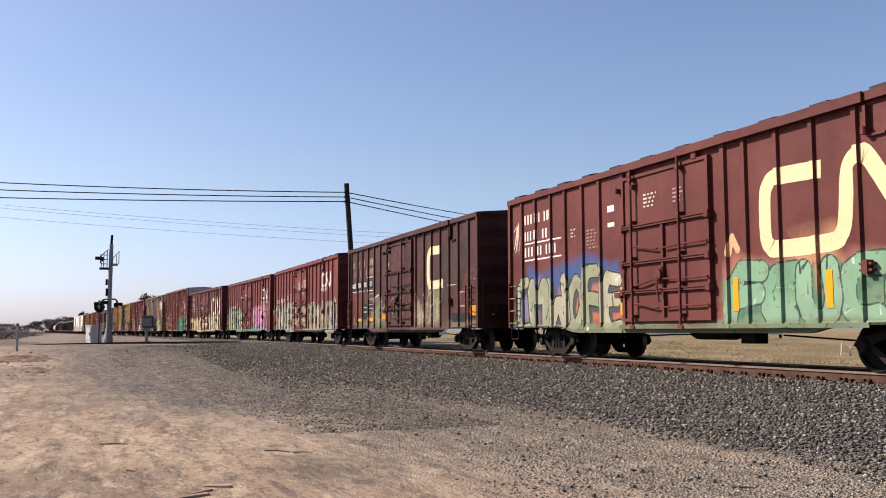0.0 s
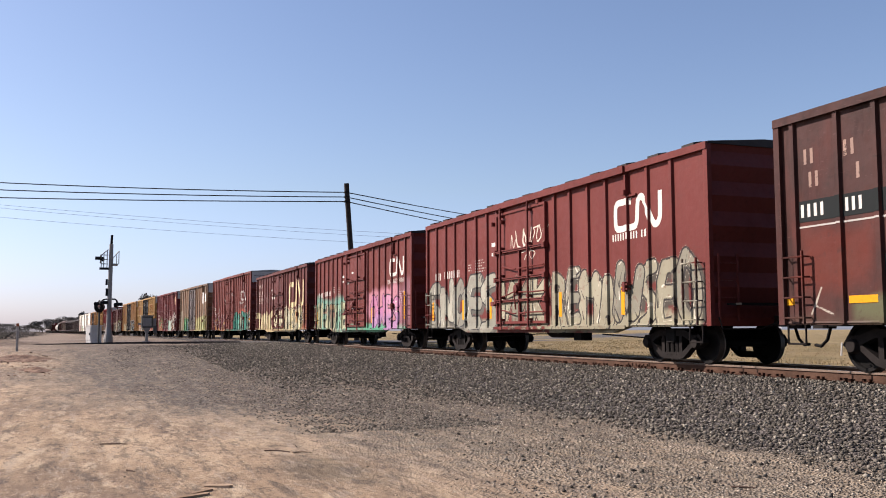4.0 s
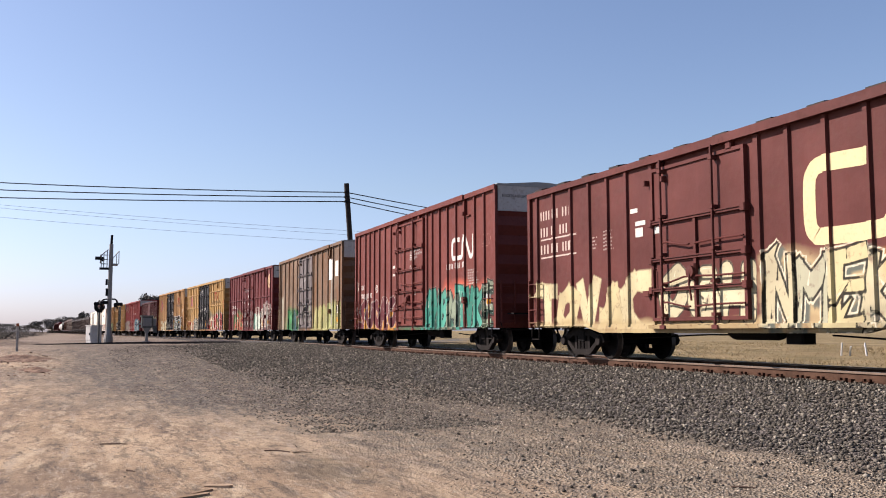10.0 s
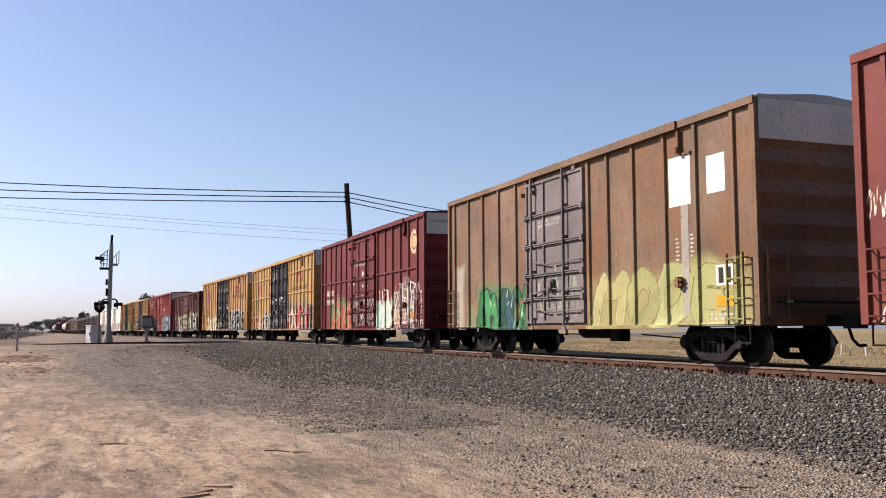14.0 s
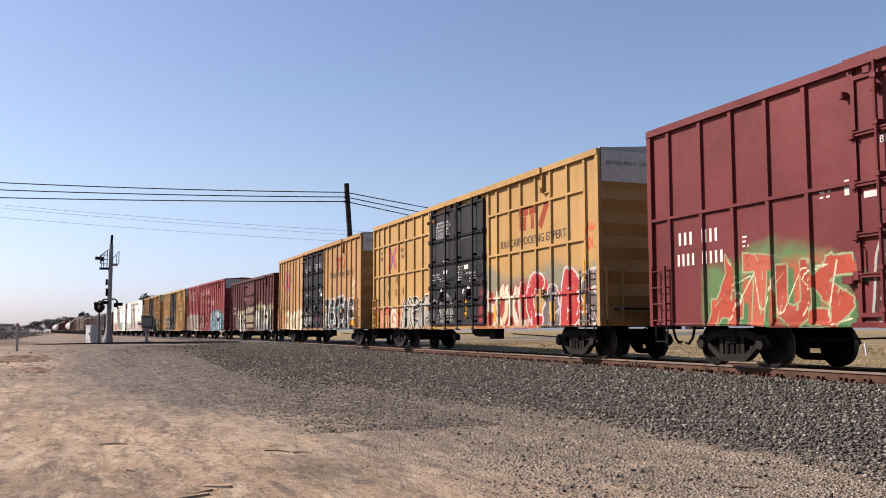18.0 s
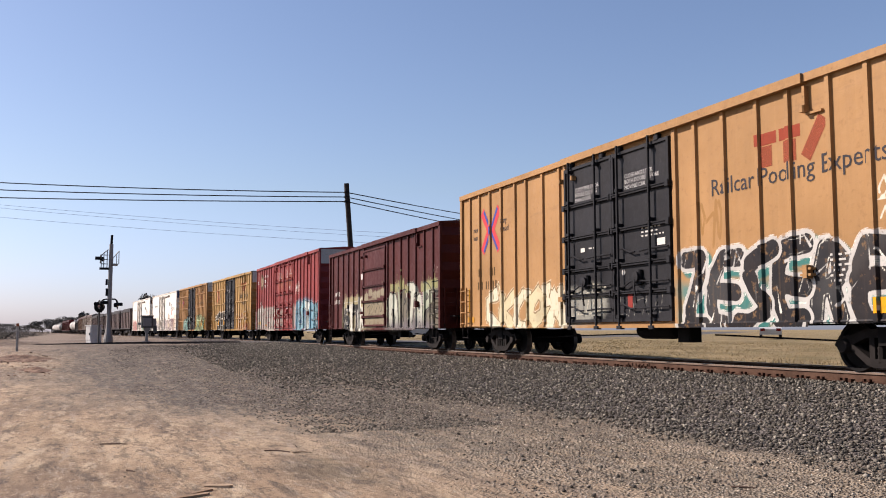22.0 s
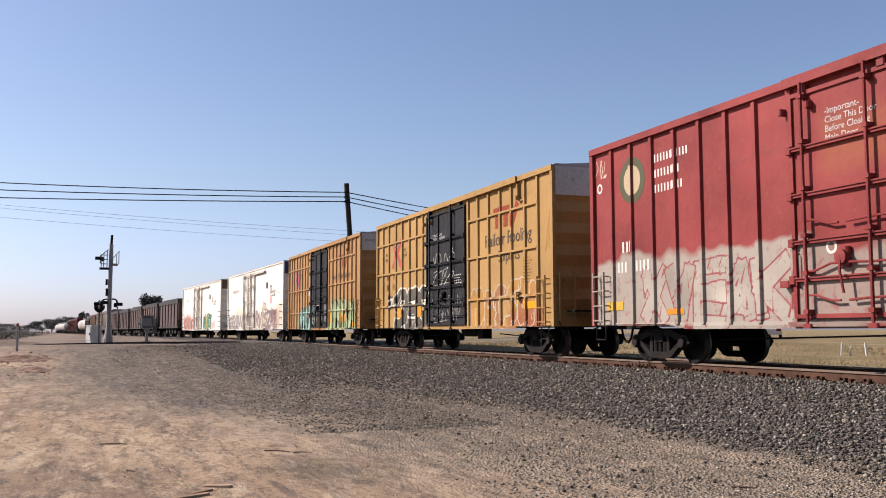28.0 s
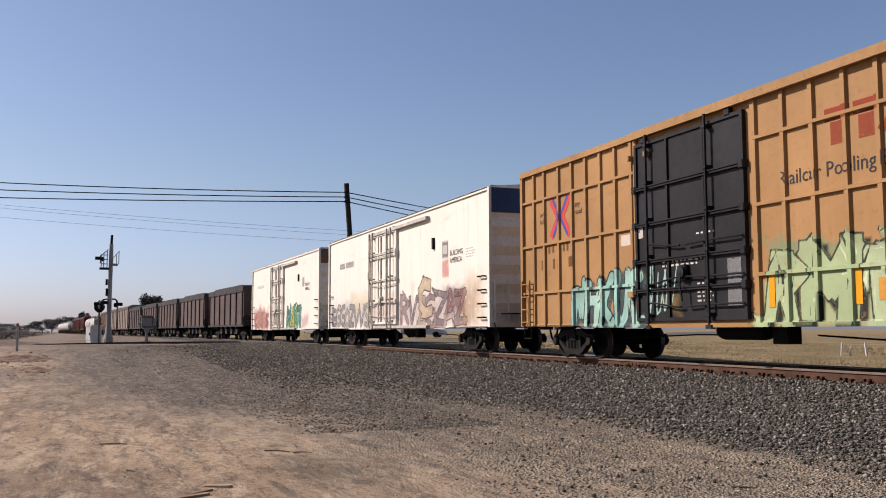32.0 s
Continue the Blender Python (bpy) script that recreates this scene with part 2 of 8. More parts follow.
def ground_mat():
    n = Nodes("dirt_and_gravel")
    y = n.axis(1)
    x = n.axis(0)
    sand = n.mix(n.ramp(n.noise(0.22, 6, rough=0.65), (0.38, 0.0), (0.60, 1.0)), (0.36, 0.256, 0.163), (0.52, 0.385, 0.248))
    # trodden darker stretches, dust streaks, damp stains, litter specks
    sand = n.mix(n.ramp(n.noise(0.7, 8, stretch=(0.45, 1.5, 1.0), rough=0.72), (0.45, 0.0), (0.58, 0.9)), sand, (0.24, 0.170, 0.115))
    sand = n.mix(n.ramp(n.noise(1.5, 8, stretch=(0.55, 1.7, 1.0), rough=0.75), (0.53, 0.0), (0.62, 0.8)), sand, (0.60, 0.47, 0.315))
    sand = n.mix(n.ramp(n.noise(3.1, 8, rough=0.78), (0.54, 0.0), (0.64, 0.75)), sand, (0.12, 0.085, 0.064))
    sand = n.mix(n.ramp(n.noise(14.0, 7, rough=0.75), (0.55, 0.0), (0.66, 0.75)), sand, (0.11, 0.08, 0.06))
    sand = n.mix(n.ramp(n.noise(55.0, 4, rough=0.7), (0.55, 0.0), (0.70, 0.6)), sand, (0.09, 0.07, 0.055))
    # one broad oily stain among the sand
    away = n.math("SQRT", n.math("ADD", n.math("POWER", n.math("MULTIPLY", n.math("ADD", x, 9.7), 0.75), 2.0), n.math("POWER", n.math("MULTIPLY", n.math("ADD", y, 10.45), 1.5), 2.0)))
    away = n.math("ADD", away, n.math("MULTIPLY", n.math("SUBTRACT", n.noise(2.5, 8, rough=0.75), 0.5), 2.6))
    sand = n.mix(n.ramp(away, (0.35, 0.75), (1.0, 0.0)), sand, (0.135, 0.105, 0.07))
    grit = n.mix(n.ramp(n.voronoi(30.0, out="Color"), (0.15, 0.0), (0.85, 1.0)), (0.055, 0.048, 0.041), (0.265, 0.233, 0.195))
    grit = n.mix(n.ramp(n.noise(12.0, 6, rough=0.75), (0.46, 0.0), (0.62, 0.7)), grit, (0.065, 0.055, 0.047))
    grit = n.mix(n.ramp(n.noise(5.0, 7, stretch=(0.6, 1.3, 1.0), rough=0.75), (0.54, 0.0), (0.64, 0.6)), grit, (0.34, 0.285, 0.225))
    beige = n.mix(n.ramp(n.noise(3.4, 8, stretch=(0.6, 1.4, 1.0), rough=0.75), (0.40, 0.0), (0.62, 1.0)), (0.34, 0.275, 0.19), (0.135, 0.115, 0.09))
    beige = n.mix(n.ramp(n.voronoi(42.0, out="Color"), (0.55, 0.0), (0.95, 0.85)), beige, (0.56, 0.49, 0.38))
    beige = n.mix(n.ramp(n.noise(20.0, 7, rough=0.75), (0.52, 0.0), (0.64, 0.8)), beige, (0.10, 0.085, 0.068))
    dusty = n.ramp(n.math("MULTIPLY", n.math("ADD", n.math("ADD", x, n.math("MULTIPLY", n.math("SUBTRACT", n.noise(0.35, 6), 0.5), 9.0)), 16.5), 0.14), (0.0, 0.0), (1.0, 0.8))
    grit = n.mix(dusty, grit, beige)
    stone = n.mix(n.ramp(n.voronoi(24.0, out="Color"), (0.1, 0.0), (0.9, 1.0)), (0.06, 0.054, 0.05), (0.32, 0.285, 0.25))
    stone = n.mix(n.ramp(n.voronoi(24.0), (0.3, 0.0), (0.65, 0.9)), stone, (0.018, 0.016, 0.015))
    wander = n.math("ADD", n.math("MULTIPLY", n.math("SUBTRACT", n.noise(0.30, 8, stretch=(0.45, 1.0, 1.0), rough=0.72), 0.5), 7.0), n.math("MULTIPLY", n.math("SUBTRACT", n.noise(1.8, 7, stretch=(0.5, 1.4, 1.0), rough=0.72), 0.5), 4.5))
    # the gravel spreads wider towards the crossing
    reach = n.math("MULTIPLY", n.math("MINIMUM", n.math("MAXIMUM", n.math("ADD", n.math("MULTIPLY", x, -1.0), -7.5), 0.0), 18.0), 0.31)
    wide = n.math("ADD", n.math("ADD", y, wander), reach)
    cover = n.ramp(n.math("ADD", n.math("MULTIPLY", n.math("ADD", wide, 8.7), 0.30), 0.5), (0.05, 0.0), (0.95, 1.0))
    speck = n.ramp(n.noise(4.5, 8, stretch=(0.7, 1.4, 1.0), rough=0.78), (0.38, 0.0), (0.54, 1.0))
    col = n.mix(n.math("MULTIPLY", cover, n.math("ADD", n.math("MULTIPLY", speck, 0.5), 0.5)), sand, grit)
    # clods, scuffs and pale crumbs
    col = n.mix(n.ramp(n.noise(6.5, 8, stretch=(0.45, 1.5, 1.0), rough=0.8), (0.55, 0.0), (0.62, 0.7)), col, (0.085, 0.066, 0.05))
    col = n.mix(n.ramp(n.noise(9.0, 8, stretch=(0.6, 1.4, 1.0), rough=0.8), (0.57, 0.0), (0.64, 0.6)), col, (0.50, 0.42, 0.32))
    plain = n.mix(n.ramp(n.noise(0.12, 7, stretch=(1.0, 0.5, 1.0), rough=0.65), (0.4, 0.0), (0.62, 1.0)), (0.17, 0.135, 0.108), (0.29, 0.225, 0.17))
    col = n.mix(n.ramp(n.math("MULTIPLY", n.math("ADD", n.math("MULTIPLY", x, -1.0), -36.0), 0.05), (0.0, 0.0), (1.0, 0.9)), col, plain)
    # wheel-worn streaks of darker and paler grit
    col = n.mix(n.ramp(n.noise(2.4, 8, stretch=(0.35, 1.6, 1.0), rough=0.8), (0.52, 0.0), (0.60, 0.65)), col, (0.10, 0.082, 0.066))
    col = n.mix(n.ramp(n.noise(3.3, 8, stretch=(0.3, 1.5, 1.0), rough=0.8), (0.54, 0.0), (0.62, 0.55)), col, (0.42, 0.345, 0.26))
    near = n.math("ADD", y, n.math("MULTIPLY", wander, 0.3))
    col = n.mix(n.ramp(n.math("MULTIPLY", n.math("ADD", near, 5.8), 1.4), (0.0, 0.0), (0.9, 1.0)), col, stone)
    grass = n.mix(n.ramp(n.noise(0.35, 6), (0.35, 0.0), (0.65, 1.0)), (0.22, 0.17, 0.085), (0.36, 0.27, 0.145))
    grass = n.mix(n.ramp(n.noise(3.0, 6, rough=0.7), (0.48, 0.0), (0.7, 0.5)), grass, (0.13, 0.12, 0.06))
    col = n.mix(n.ramp(n.math("MULTIPLY", n.math("SUBTRACT", n.math("ADD", y, n.math("MULTIPLY", wander, 0.2)), 3.0), 0.4), (0.0, 0.0), (1.0, 1.0)), col, grass)
    n.bump(n.mix(cover, n.noise(16.0, 6, rough=0.7), n.voronoi(30.0)), 0.9, 0.04)
    return n.done(col, 0.95)


ground = thing("ground", "dry sandy soil running into grey gravel beside the track", "ground", kind="structure",
               me=height_sheet("ground", GX, GY, GZ, ground_mat()))

# road over the crossing
asphalt = plain_mat("asphalt", (0.16, 0.155, 0.15), 0.95, vary=0.2, scale=0.7, bump=0.2)


def road_sheet():
    v, f = [], []
    rows = [(-120, -62, 2.6), (-40, -61.5, 2.6), (-12, -61, 2.6), (-3.2, -60.5, 3.0), (3.2, -61, 6), (12, -68, 9), (30, -84, 11), (60, -120, 14), (120, -190, 16), (260, -350, 18)]
    for y, x, w in rows:
        z = 0.004 if abs(y) < 4 else -1.0
        for sx in (-1, 1):
            v.append((x + sx * w, y, max(z, float(ground_z(np.array(x + sx * w), np.array(float(y)))) + 0.006)))
    for i in range(len(rows) - 1):
        f.append((2 * i, 2 * i + 1, 2 * i + 3, 2 * i + 2))
    b = Build().add(v, f)
    return b.mesh("road", asphalt)


thing("road", "grey asphalt road running over the level crossing", "road", kind="structure", me=road_sheet())

# ---- railway track ----
rust_rail = plain_mat("rusty_rail", (0.118, 0.064, 0.042), 0.85, vary=0.35, scale=4.0, bump=0.3)
head_steel = plain_mat("browned_rail_head", (0.26, 0.19, 0.145), 0.6, vary=0.2, scale=5.0, bump=0.1)
plate_rust = plain_mat("dark_rusty_iron", (0.085, 0.04, 0.026), 0.9, vary=0.4, scale=9.0, bump=0.3)
bright_rail = plain_mat("worn_rail_head", (0.42, 0.40, 0.38), 0.35, 0.9, vary=0.15, scale=6.0)
tie_wood = plain_mat("creosoted_wood", (0.075, 0.055, 0.042), 0.9, vary=0.4, scale=5.0, bump=0.4)
RAIL = [(-0.070, -0.172), (0.070, -0.172), (0.070, -0.160), (0.012, -0.145), (0.010, -0.045), (0.036, -0.036), (0.036, -0.008),
        (0.028, 0.0), (-0.028, 0.0), (-0.036, -0.008), (-0.036, -0.036), (-0.010, -0.045), (-0.012, -0.145), (-0.070, -0.160)]
RAIL_S = [12, -8, -25, -54, -58, -62, -66, -70, -74, -78, -81.5, -120, -200, -320, -480, -700, -950]


def rail_mesh(off):
    v, f = [], []
    n = len(RAIL)
    for s in RAIL_S:
        x, y, a = track_at(s)
        for p, z in RAIL:
            v.append((x - math.sin(a) * (off + p), y + math.cos(a) * (off + p), z))
    for i in range(len(RAIL_S) - 1):
        f += [(i * n + k, i * n + (k + 1) % n, (i + 1) * n + (k + 1) % n, (i + 1) * n + k) for k in range(n)]
    f += [tuple(range(n))]
    me = Build().add(v, f).mesh("rail", rust_rail)
    me.materials.append(bright_rail)
    me.materials.append(head_steel)
    for p in me.polygons:
        if p.normal.z > 0.9 and p.center.z > -0.004:
            p.material_index = 1
        elif p.center.z > -0.040:
            p.material_index = 2
    return me


track = thing("railway_track", "single railway track, rust-brown rails on ballast", "railway track", kind="structure")
for off in (-0.7535, 0.7535):
    part("rail", rail_mesh(off), track, "rust-brown steel rail with a worn bright head")
tie_me = Build().box(-0.115, 0.115, -1.3, 1.3, -0.36, -0.176, 0.0).mesh("tie", tie_wood)
plate_b = Build()
plate_b.box(-0.10, 0.10, -0.19, 0.19, -0.176, -0.155)
for sx in (-0.06, 0.06):
    for sy in (-0.098, 0.098):
        plate_b.box(sx - 0.02, sx + 0.02, sy - 0.03, sy + 0.03, -0.158, -0.112)
plate_me = plate_b.mesh("tie_plate", plate_rust)
anchor_me = Build().box(-0.03, 0.03, -0.105, 0.105, -0.19, -0.13).mesh("rail_anchor", plate_rust)
bar_b = Build().box(-0.45, 0.45, -0.030, 0.030, -0.135, -0.05)
for k in range(6):
    bar_b.box(-0.40 + k * 0.16 - 0.018, -0.40 + k * 0.16 + 0.018, -0.055, 0.055, -0.115, -0.075)
bar_me = bar_b.mesh("joint_bar", rust_rail)
rng = random.Random(4)
for k in range(170):
    s = 2.0 - 0.52 * k
    x, y, a = track_at(s)
    tie = part("tie", tie_me, track, m=pose(x, y, 0, 0, 0, math.degrees(a) + rng.uniform(-1, 1)))
    for off in (-0.7535, 0.7535):
        part("tie_plate", plate_me, tie, m=pose(0, off, 0))
        if k % 2 == 0 and off < 0:
            part("rail_anchor", anchor_me, tie, m=pose(0.15, off, 0))
for s in (-10.65, -19.0, -30.9, -42.8):
    for off in (-0.7535, 0.7535):
        part("joint_bar", bar_me, track, "rusty bolted joint bar", m=pose(s, off, 0))

# ---- ballast ----
def heap_edge(x):
    """How far out the ballast heap reaches: a firm foot near, spreading wide towards the crossing."""
    k = np.clip((-np.asarray(x, float) - 15.0) / 14.0, 0, 1)
    return -5.75 - 2.6 * k * k * (3 - 2 * k) + 0.25 * ripple(x, x * 0, 0.9, 61) + 0.12 * ripple(x, x * 0, 3.1, 62)


def stones(count, seed, x0, x1, q0, q1, size, lift, thin=0.0, heap=False):
    """Angular broken stones, scattered over a stretch beside the track."""
    r = np.random.RandomState(seed)
    base = np.array([(1, 0, 0), (-1, 0, 0), (0, 1, 0), (0, -1, 0), (0, 0, 1), (0, 0, -1), (.75, .75, .55), (-.75, -.7, .6)], float)
    tri = np.array([(6, 0, 2), (6, 2, 4), (6, 4, 0), (7, 1, 3), (7, 3, 4), (7, 4, 1), (2, 1, 4), (0, 4, 3), (2, 0, 5), (1, 2, 5), (3, 1, 5), (0, 3, 5)])
    # denser where the camera stands nearest
    u = r.rand(count)
    x = x1 - (x1 - x0) * u ** 1.6
    q = r.uniform(q0, q1, count)
    if heap:
        # firm foot with some stones rolled past it
        keep = r.rand(count) < np.clip((q - heap_edge(x)) / (0.35 + 0.16 * np.clip(-x - 12, 0, 16)) + 0.55 + 0.35 * ripple(x, q, 3.0, seed) - np.clip((-x - 36) / 22, 0, 1) * np.clip((-q - 3.0) / 2.0, 0, 1), 0.015 + 0.10 * np.clip((-x - 16) / 8, 0, 1) * np.clip((x + 55) / 25, 0, 1), 1)
        x, q, count = x[keep], q[keep], int(keep.sum())
    elif thin:
        # ragged outer edge, thinning out away from the track
        keep = r.rand(count) < np.clip((q - q0 - 1.3 * np.clip((x + 22) / 14, 0, 1)) / thin + 0.55 * ripple(x * 0.6, q, 1.1, seed) + 0.3 * ripple(x, q, 4.0, seed + 1), 0, 1)
        x, q, count = x[keep], q[keep], int(keep.sum())
    y = q + track_y(x)
    z = ground_z(x, y)
    sz = size * r.uniform(0.55, 1.5, count) * (1 + 0.35 * np.clip((-x - 20) / 30, 0, 1.0))
    pts = base[None] * r.uniform(0.55, 1.3, (count, 8, 1)) * sz[:, None, None] * np.stack([r.uniform(0.8, 1.25, count), r.uniform(0.6, 1.0, count), r.uniform(0.55, 0.9, count)], -1)[:, None, :]
    a, b = r.uniform(0, 6.28, count), r.uniform(-0.9, 0.9, count)
    ca, sa, cb, sb = np.cos(a), np.sin(a), np.cos(b), np.sin(b)
    px, py, pz = pts[..., 0], pts[..., 1], pts[..., 2]
    py, pz = py * cb[:, None] - pz * sb[:, None], py * sb[:, None] + pz * cb[:, None]
    px, py = px * ca[:, None] - py * sa[:, None], px * sa[:, None] + py * ca[:, None]
    co = np.stack([px + x[:, None], py + y[:, None], pz + (z + sz * lift)[:, None]], -1).reshape(-1, 3)
    fa = (tri[None] + (np.arange(count) * 8)[:, None, None]).reshape(-1, 3)
    return co, fa


def tri_mesh(name, co, fa, mat):
    me = bpy.data.meshes.new(name)
    me.vertices.add(len(co))
    me.vertices.foreach_set("co", co.ravel())
    me.loops.add(fa.size)
    me.loops.foreach_set("vertex_index", fa.ravel())
    me.polygons.add(len(fa))
    me.polygons.foreach_set("loop_start", np.arange(0, fa.size, 3))
    me.update(calc_edges=True)
    me.materials.append(mat)
    return me


def stone_mat(name, dark, light):
    n = Nodes(name)
    col = n.mix(n.ramp(n.island(), (0.0, 0.0), (0.55, 0.22), (0.88, 0.5), (0.97, 1.0)), dark, light)
    col = n.mix(n.ramp(n.noise(40.0, 3), (0.4, 0.0), (0.7, 0.4)), col, tuple(c * 0.55 for c in dark))
    return n.done(col, 0.9)


ballast_mat = stone_mat("broken_granite", (0.053, 0.047, 0.039), (0.37, 0.335, 0.27))
co, fa = stones(84000, 11, -62, -3, -8.9, -0.95, 0.0245, 0.25, heap=True)
thing("ballast", "heap of broken dark grey ballast stone along the track", "ballast", kind="stuff", me=tri_mesh("ballast", co, fa, ballast_mat))
co, fa = stones(5000, 12, -60, -6, -0.6, 4.0, 0.036, 0.2)
thing("ballast", "broken grey ballast between and behind the rails", "ballast", kind="stuff", me=tri_mesh("ballast", co, fa, ballast_mat))
pebble_mat = stone_mat("dusty_gravel", (0.12, 0.10, 0.078), (0.56, 0.49, 0.39))
co, fa = stones(36000, 13, -20, -4, -9.8, -5.4, 0.0125, 0.1, 4.2)
thing("gravel", "thin scatter of small dusty gravel on the dirt", "gravel", kind="stuff", me=tri_mesh("gravel", co, fa, pebble_mat))
co, fa = stones(30000, 15, -52, -13, -12.0, -7.0, 0.0145, 0.1, 4.6)
thing("gravel", "fine dark grey gravel spread towards the crossing", "gravel", kind="stuff", me=tri_mesh("gravel", co, fa, ballast_mat))
co, fa = stones(3500, 14, -40, -4, -15.5, -8.8, 0.011, 0.1, 9.0)
thing("gravel", "loose pebbles strewn on sandy dirt", "gravel", kind="stuff", me=tri_mesh("gravel", co, fa, pebble_mat))

# ---- spray paint and lettering ----
def over(out, m, col):
    """Lays a colour over the paint so far, with coverage m."""
    a = out[:, 3]
    na = m + a * (1 - m)
    k = np.where(na > 1e-6, m / np.maximum(na, 1e-6), 0)[:, None]
    out[:, :3] = out[:, :3] * (1 - k) + np.asarray(col) * k
    out[:, 3] = na


def soft(d, edge):
    return np.clip(0.5 - d / edge, 0, 1)


def seg_dist(u, z, pts):
    d = np.full(len(u), 9.0)
    for (ax, az), (bx, bz) in zip(pts[:-1], pts[1:]):
        ex, ez = bx - ax, bz - az
        k = np.clip(((u - ax) * ex + (z - az) * ez) / (ex * ex + ez * ez + 1e-9), 0, 1)
        d = np.minimum(d, np.hypot(u - ax - k * ex, z - az - k * ez))
    return d


class Decal:
    """A stencilled or stuck-on flat marking: outlines in the side's plane, one colour."""

    def __init__(self, polys, col, alpha=1.0, name="marking", lift=0):
        self.polys, self.col, self.alpha, self.name, self.lift = polys, col, alpha, name, lift


def rect(u0, u1, z0, z1, col, alpha=1.0, name="marking"):
    return Decal([[(u0, z0), (u1, z0), (u1, z1), (u0, z1)]], col, alpha, name)


def bars(u, z, widths, h, col, gap=0.16, alpha=0.92):
    """A line of writing as plain upright bars, one for each sign."""
    polys, at = [], u
    for w in widths:
        n = max(1, round(w / (0.70 * h)))
        for k in range(n):
            a = at + w * k / n
            b = a + w / n * 0.44
            polys.append([(a, z), (b, z), (b, z + h), (a, z + h)])
        at += w + gap
    return [Decal(polys, col, alpha, "lettering")]


def band(pts, w, col, alpha=1.0, smooth=True, lift=0, name="emblem"):
    """A ribbon of even width along pts."""
    if smooth:
        fine = []
        for i in range(len(pts) - 1):
            p0, p1, p2, p3 = (Vector(pts[max(0, min(len(pts) - 1, i + k))]) for k in (-1, 0, 1, 2))
            for k in range(4):
                t = k / 4
                fine.append(0.5 * (2 * p1 + (p2 - p0) * t + (2 * p0 - 5 * p1 + 4 * p2 - p3) * t * t + (3 * p1 - p0 - 3 * p2 + p3) * t ** 3))
        pts = fine + [Vector(pts[-1])]
    pts = [Vector(p) for p in pts]
    rows = []
    for i, p in enumerate(pts):
        a = (p - pts[i - 1]).normalized() if i else (pts[1] - p).normalized()
        b = (pts[i + 1] - p).normalized() if i < len(pts) - 1 else a
        m = Vector((-(a.y + b.y), a.x + b.x)).normalized()
        k = w / 2 / max(0.8 if smooth else 0.45, m.dot(Vector((-a.y, a.x))))
        rows.append((p + m * k, p - m * k))
    return Decal([[tuple(l0), tuple(r0), tuple(r1), tuple(l1)] for (l0, r0), (l1, r1) in zip(rows[:-1], rows[1:])], col, alpha, name, lift)


def line_layer(out, k, d, col):
    """Joins a shape, given by its distance, to the outlines (k=4) or the light lines (k=8)."""
    near = d < out[:, k + 3]
    out[near, k:k + 3] = col
    out[near, k + 3] = d[near]


def stroke(pts, w, col, alpha=1.0, edge=0.05):
    us, zs = [p[0] for p in pts], [p[1] for p in pts]

    def job(u, z, out):
        idx = np.nonzero((u > min(us) - w - 0.1) & (u < max(us) + w + 0.1) & (z > min(zs) - w - 0.1) & (z < max(zs) + w + 0.1))[0]
        if len(idx):
            sub = out[idx]
            line_layer(sub, 8, seg_dist(u[idx], z[idx], pts) - max(w / 2, 0.017), col)
            out[idx] = sub
    return job


def disc(u0, z0, r, col, alpha=1.0, inner=0.0):
    n = 28
    ring = [(math.cos(2 * math.pi * k / n), math.sin(2 * math.pi * k / n)) for k in range(n)]
    if not inner:
        return Decal([[(u0 + c * r, z0 + q * r) for c, q in ring]], col, alpha, "emblem")
    return Decal([[(u0 + c0 * inner, z0 + q0 * inner), (u0 + c0 * r, z0 + q0 * r), (u0 + c1 * r, z0 + q1 * r), (u0 + c1 * inner, z0 + q1 * inner)]
                  for (c0, q0), (c1, q1) in zip(ring, ring[1:] + ring[:1])], col, alpha, "emblem")


def cloud(u0, u1, z0, z1, col, seed, alpha=1.0, ragged=0.25, edge=0.3):
    """A sprayed patch with a wandering soft rim."""
    def job(u, z, out):
        w = ragged * ripple(u, z, 2.2, seed) + 0.4 * ragged * ripple(u, z, 7.0, seed + 1)
        d = np.maximum(np.maximum(u0 - u, u - u1), np.maximum(z0 - z, z - z1)) + w
        over(out, alpha * soft(d, edge), col)
    return job


def block_dist(u, z, pts, fat):
    """Distance to a square-ended, tapering band along pts; fat: half width at each point."""
    d = np.full(len(u), 9.0)
    for (ax, az), (bx, bz), fa, fb in zip(pts[:-1], pts[1:], fat[:-1], fat[1:]):
        ex, ez = bx - ax, bz - az
        n = math.hypot(ex, ez) + 1e-6
        t = ((u - ax) * ex + (z - az) * ez) / n
        side = np.abs((u - ax) * ez - (z - az) * ex) / n
        half = fa + (fb - fa) * np.clip(t / n, 0, 1)
        d = np.minimum(d, np.maximum(side - half, np.maximum(-t - fa * 0.8, t - n - fb * 0.8)))
    return d


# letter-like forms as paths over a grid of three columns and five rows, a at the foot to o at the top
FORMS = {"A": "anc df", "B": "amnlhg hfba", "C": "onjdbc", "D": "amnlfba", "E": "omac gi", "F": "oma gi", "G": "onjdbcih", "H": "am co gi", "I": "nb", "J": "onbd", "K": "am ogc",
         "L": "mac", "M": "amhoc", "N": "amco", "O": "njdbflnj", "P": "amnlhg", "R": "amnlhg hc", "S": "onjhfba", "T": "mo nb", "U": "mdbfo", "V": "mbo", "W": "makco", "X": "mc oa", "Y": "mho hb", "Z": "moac"}


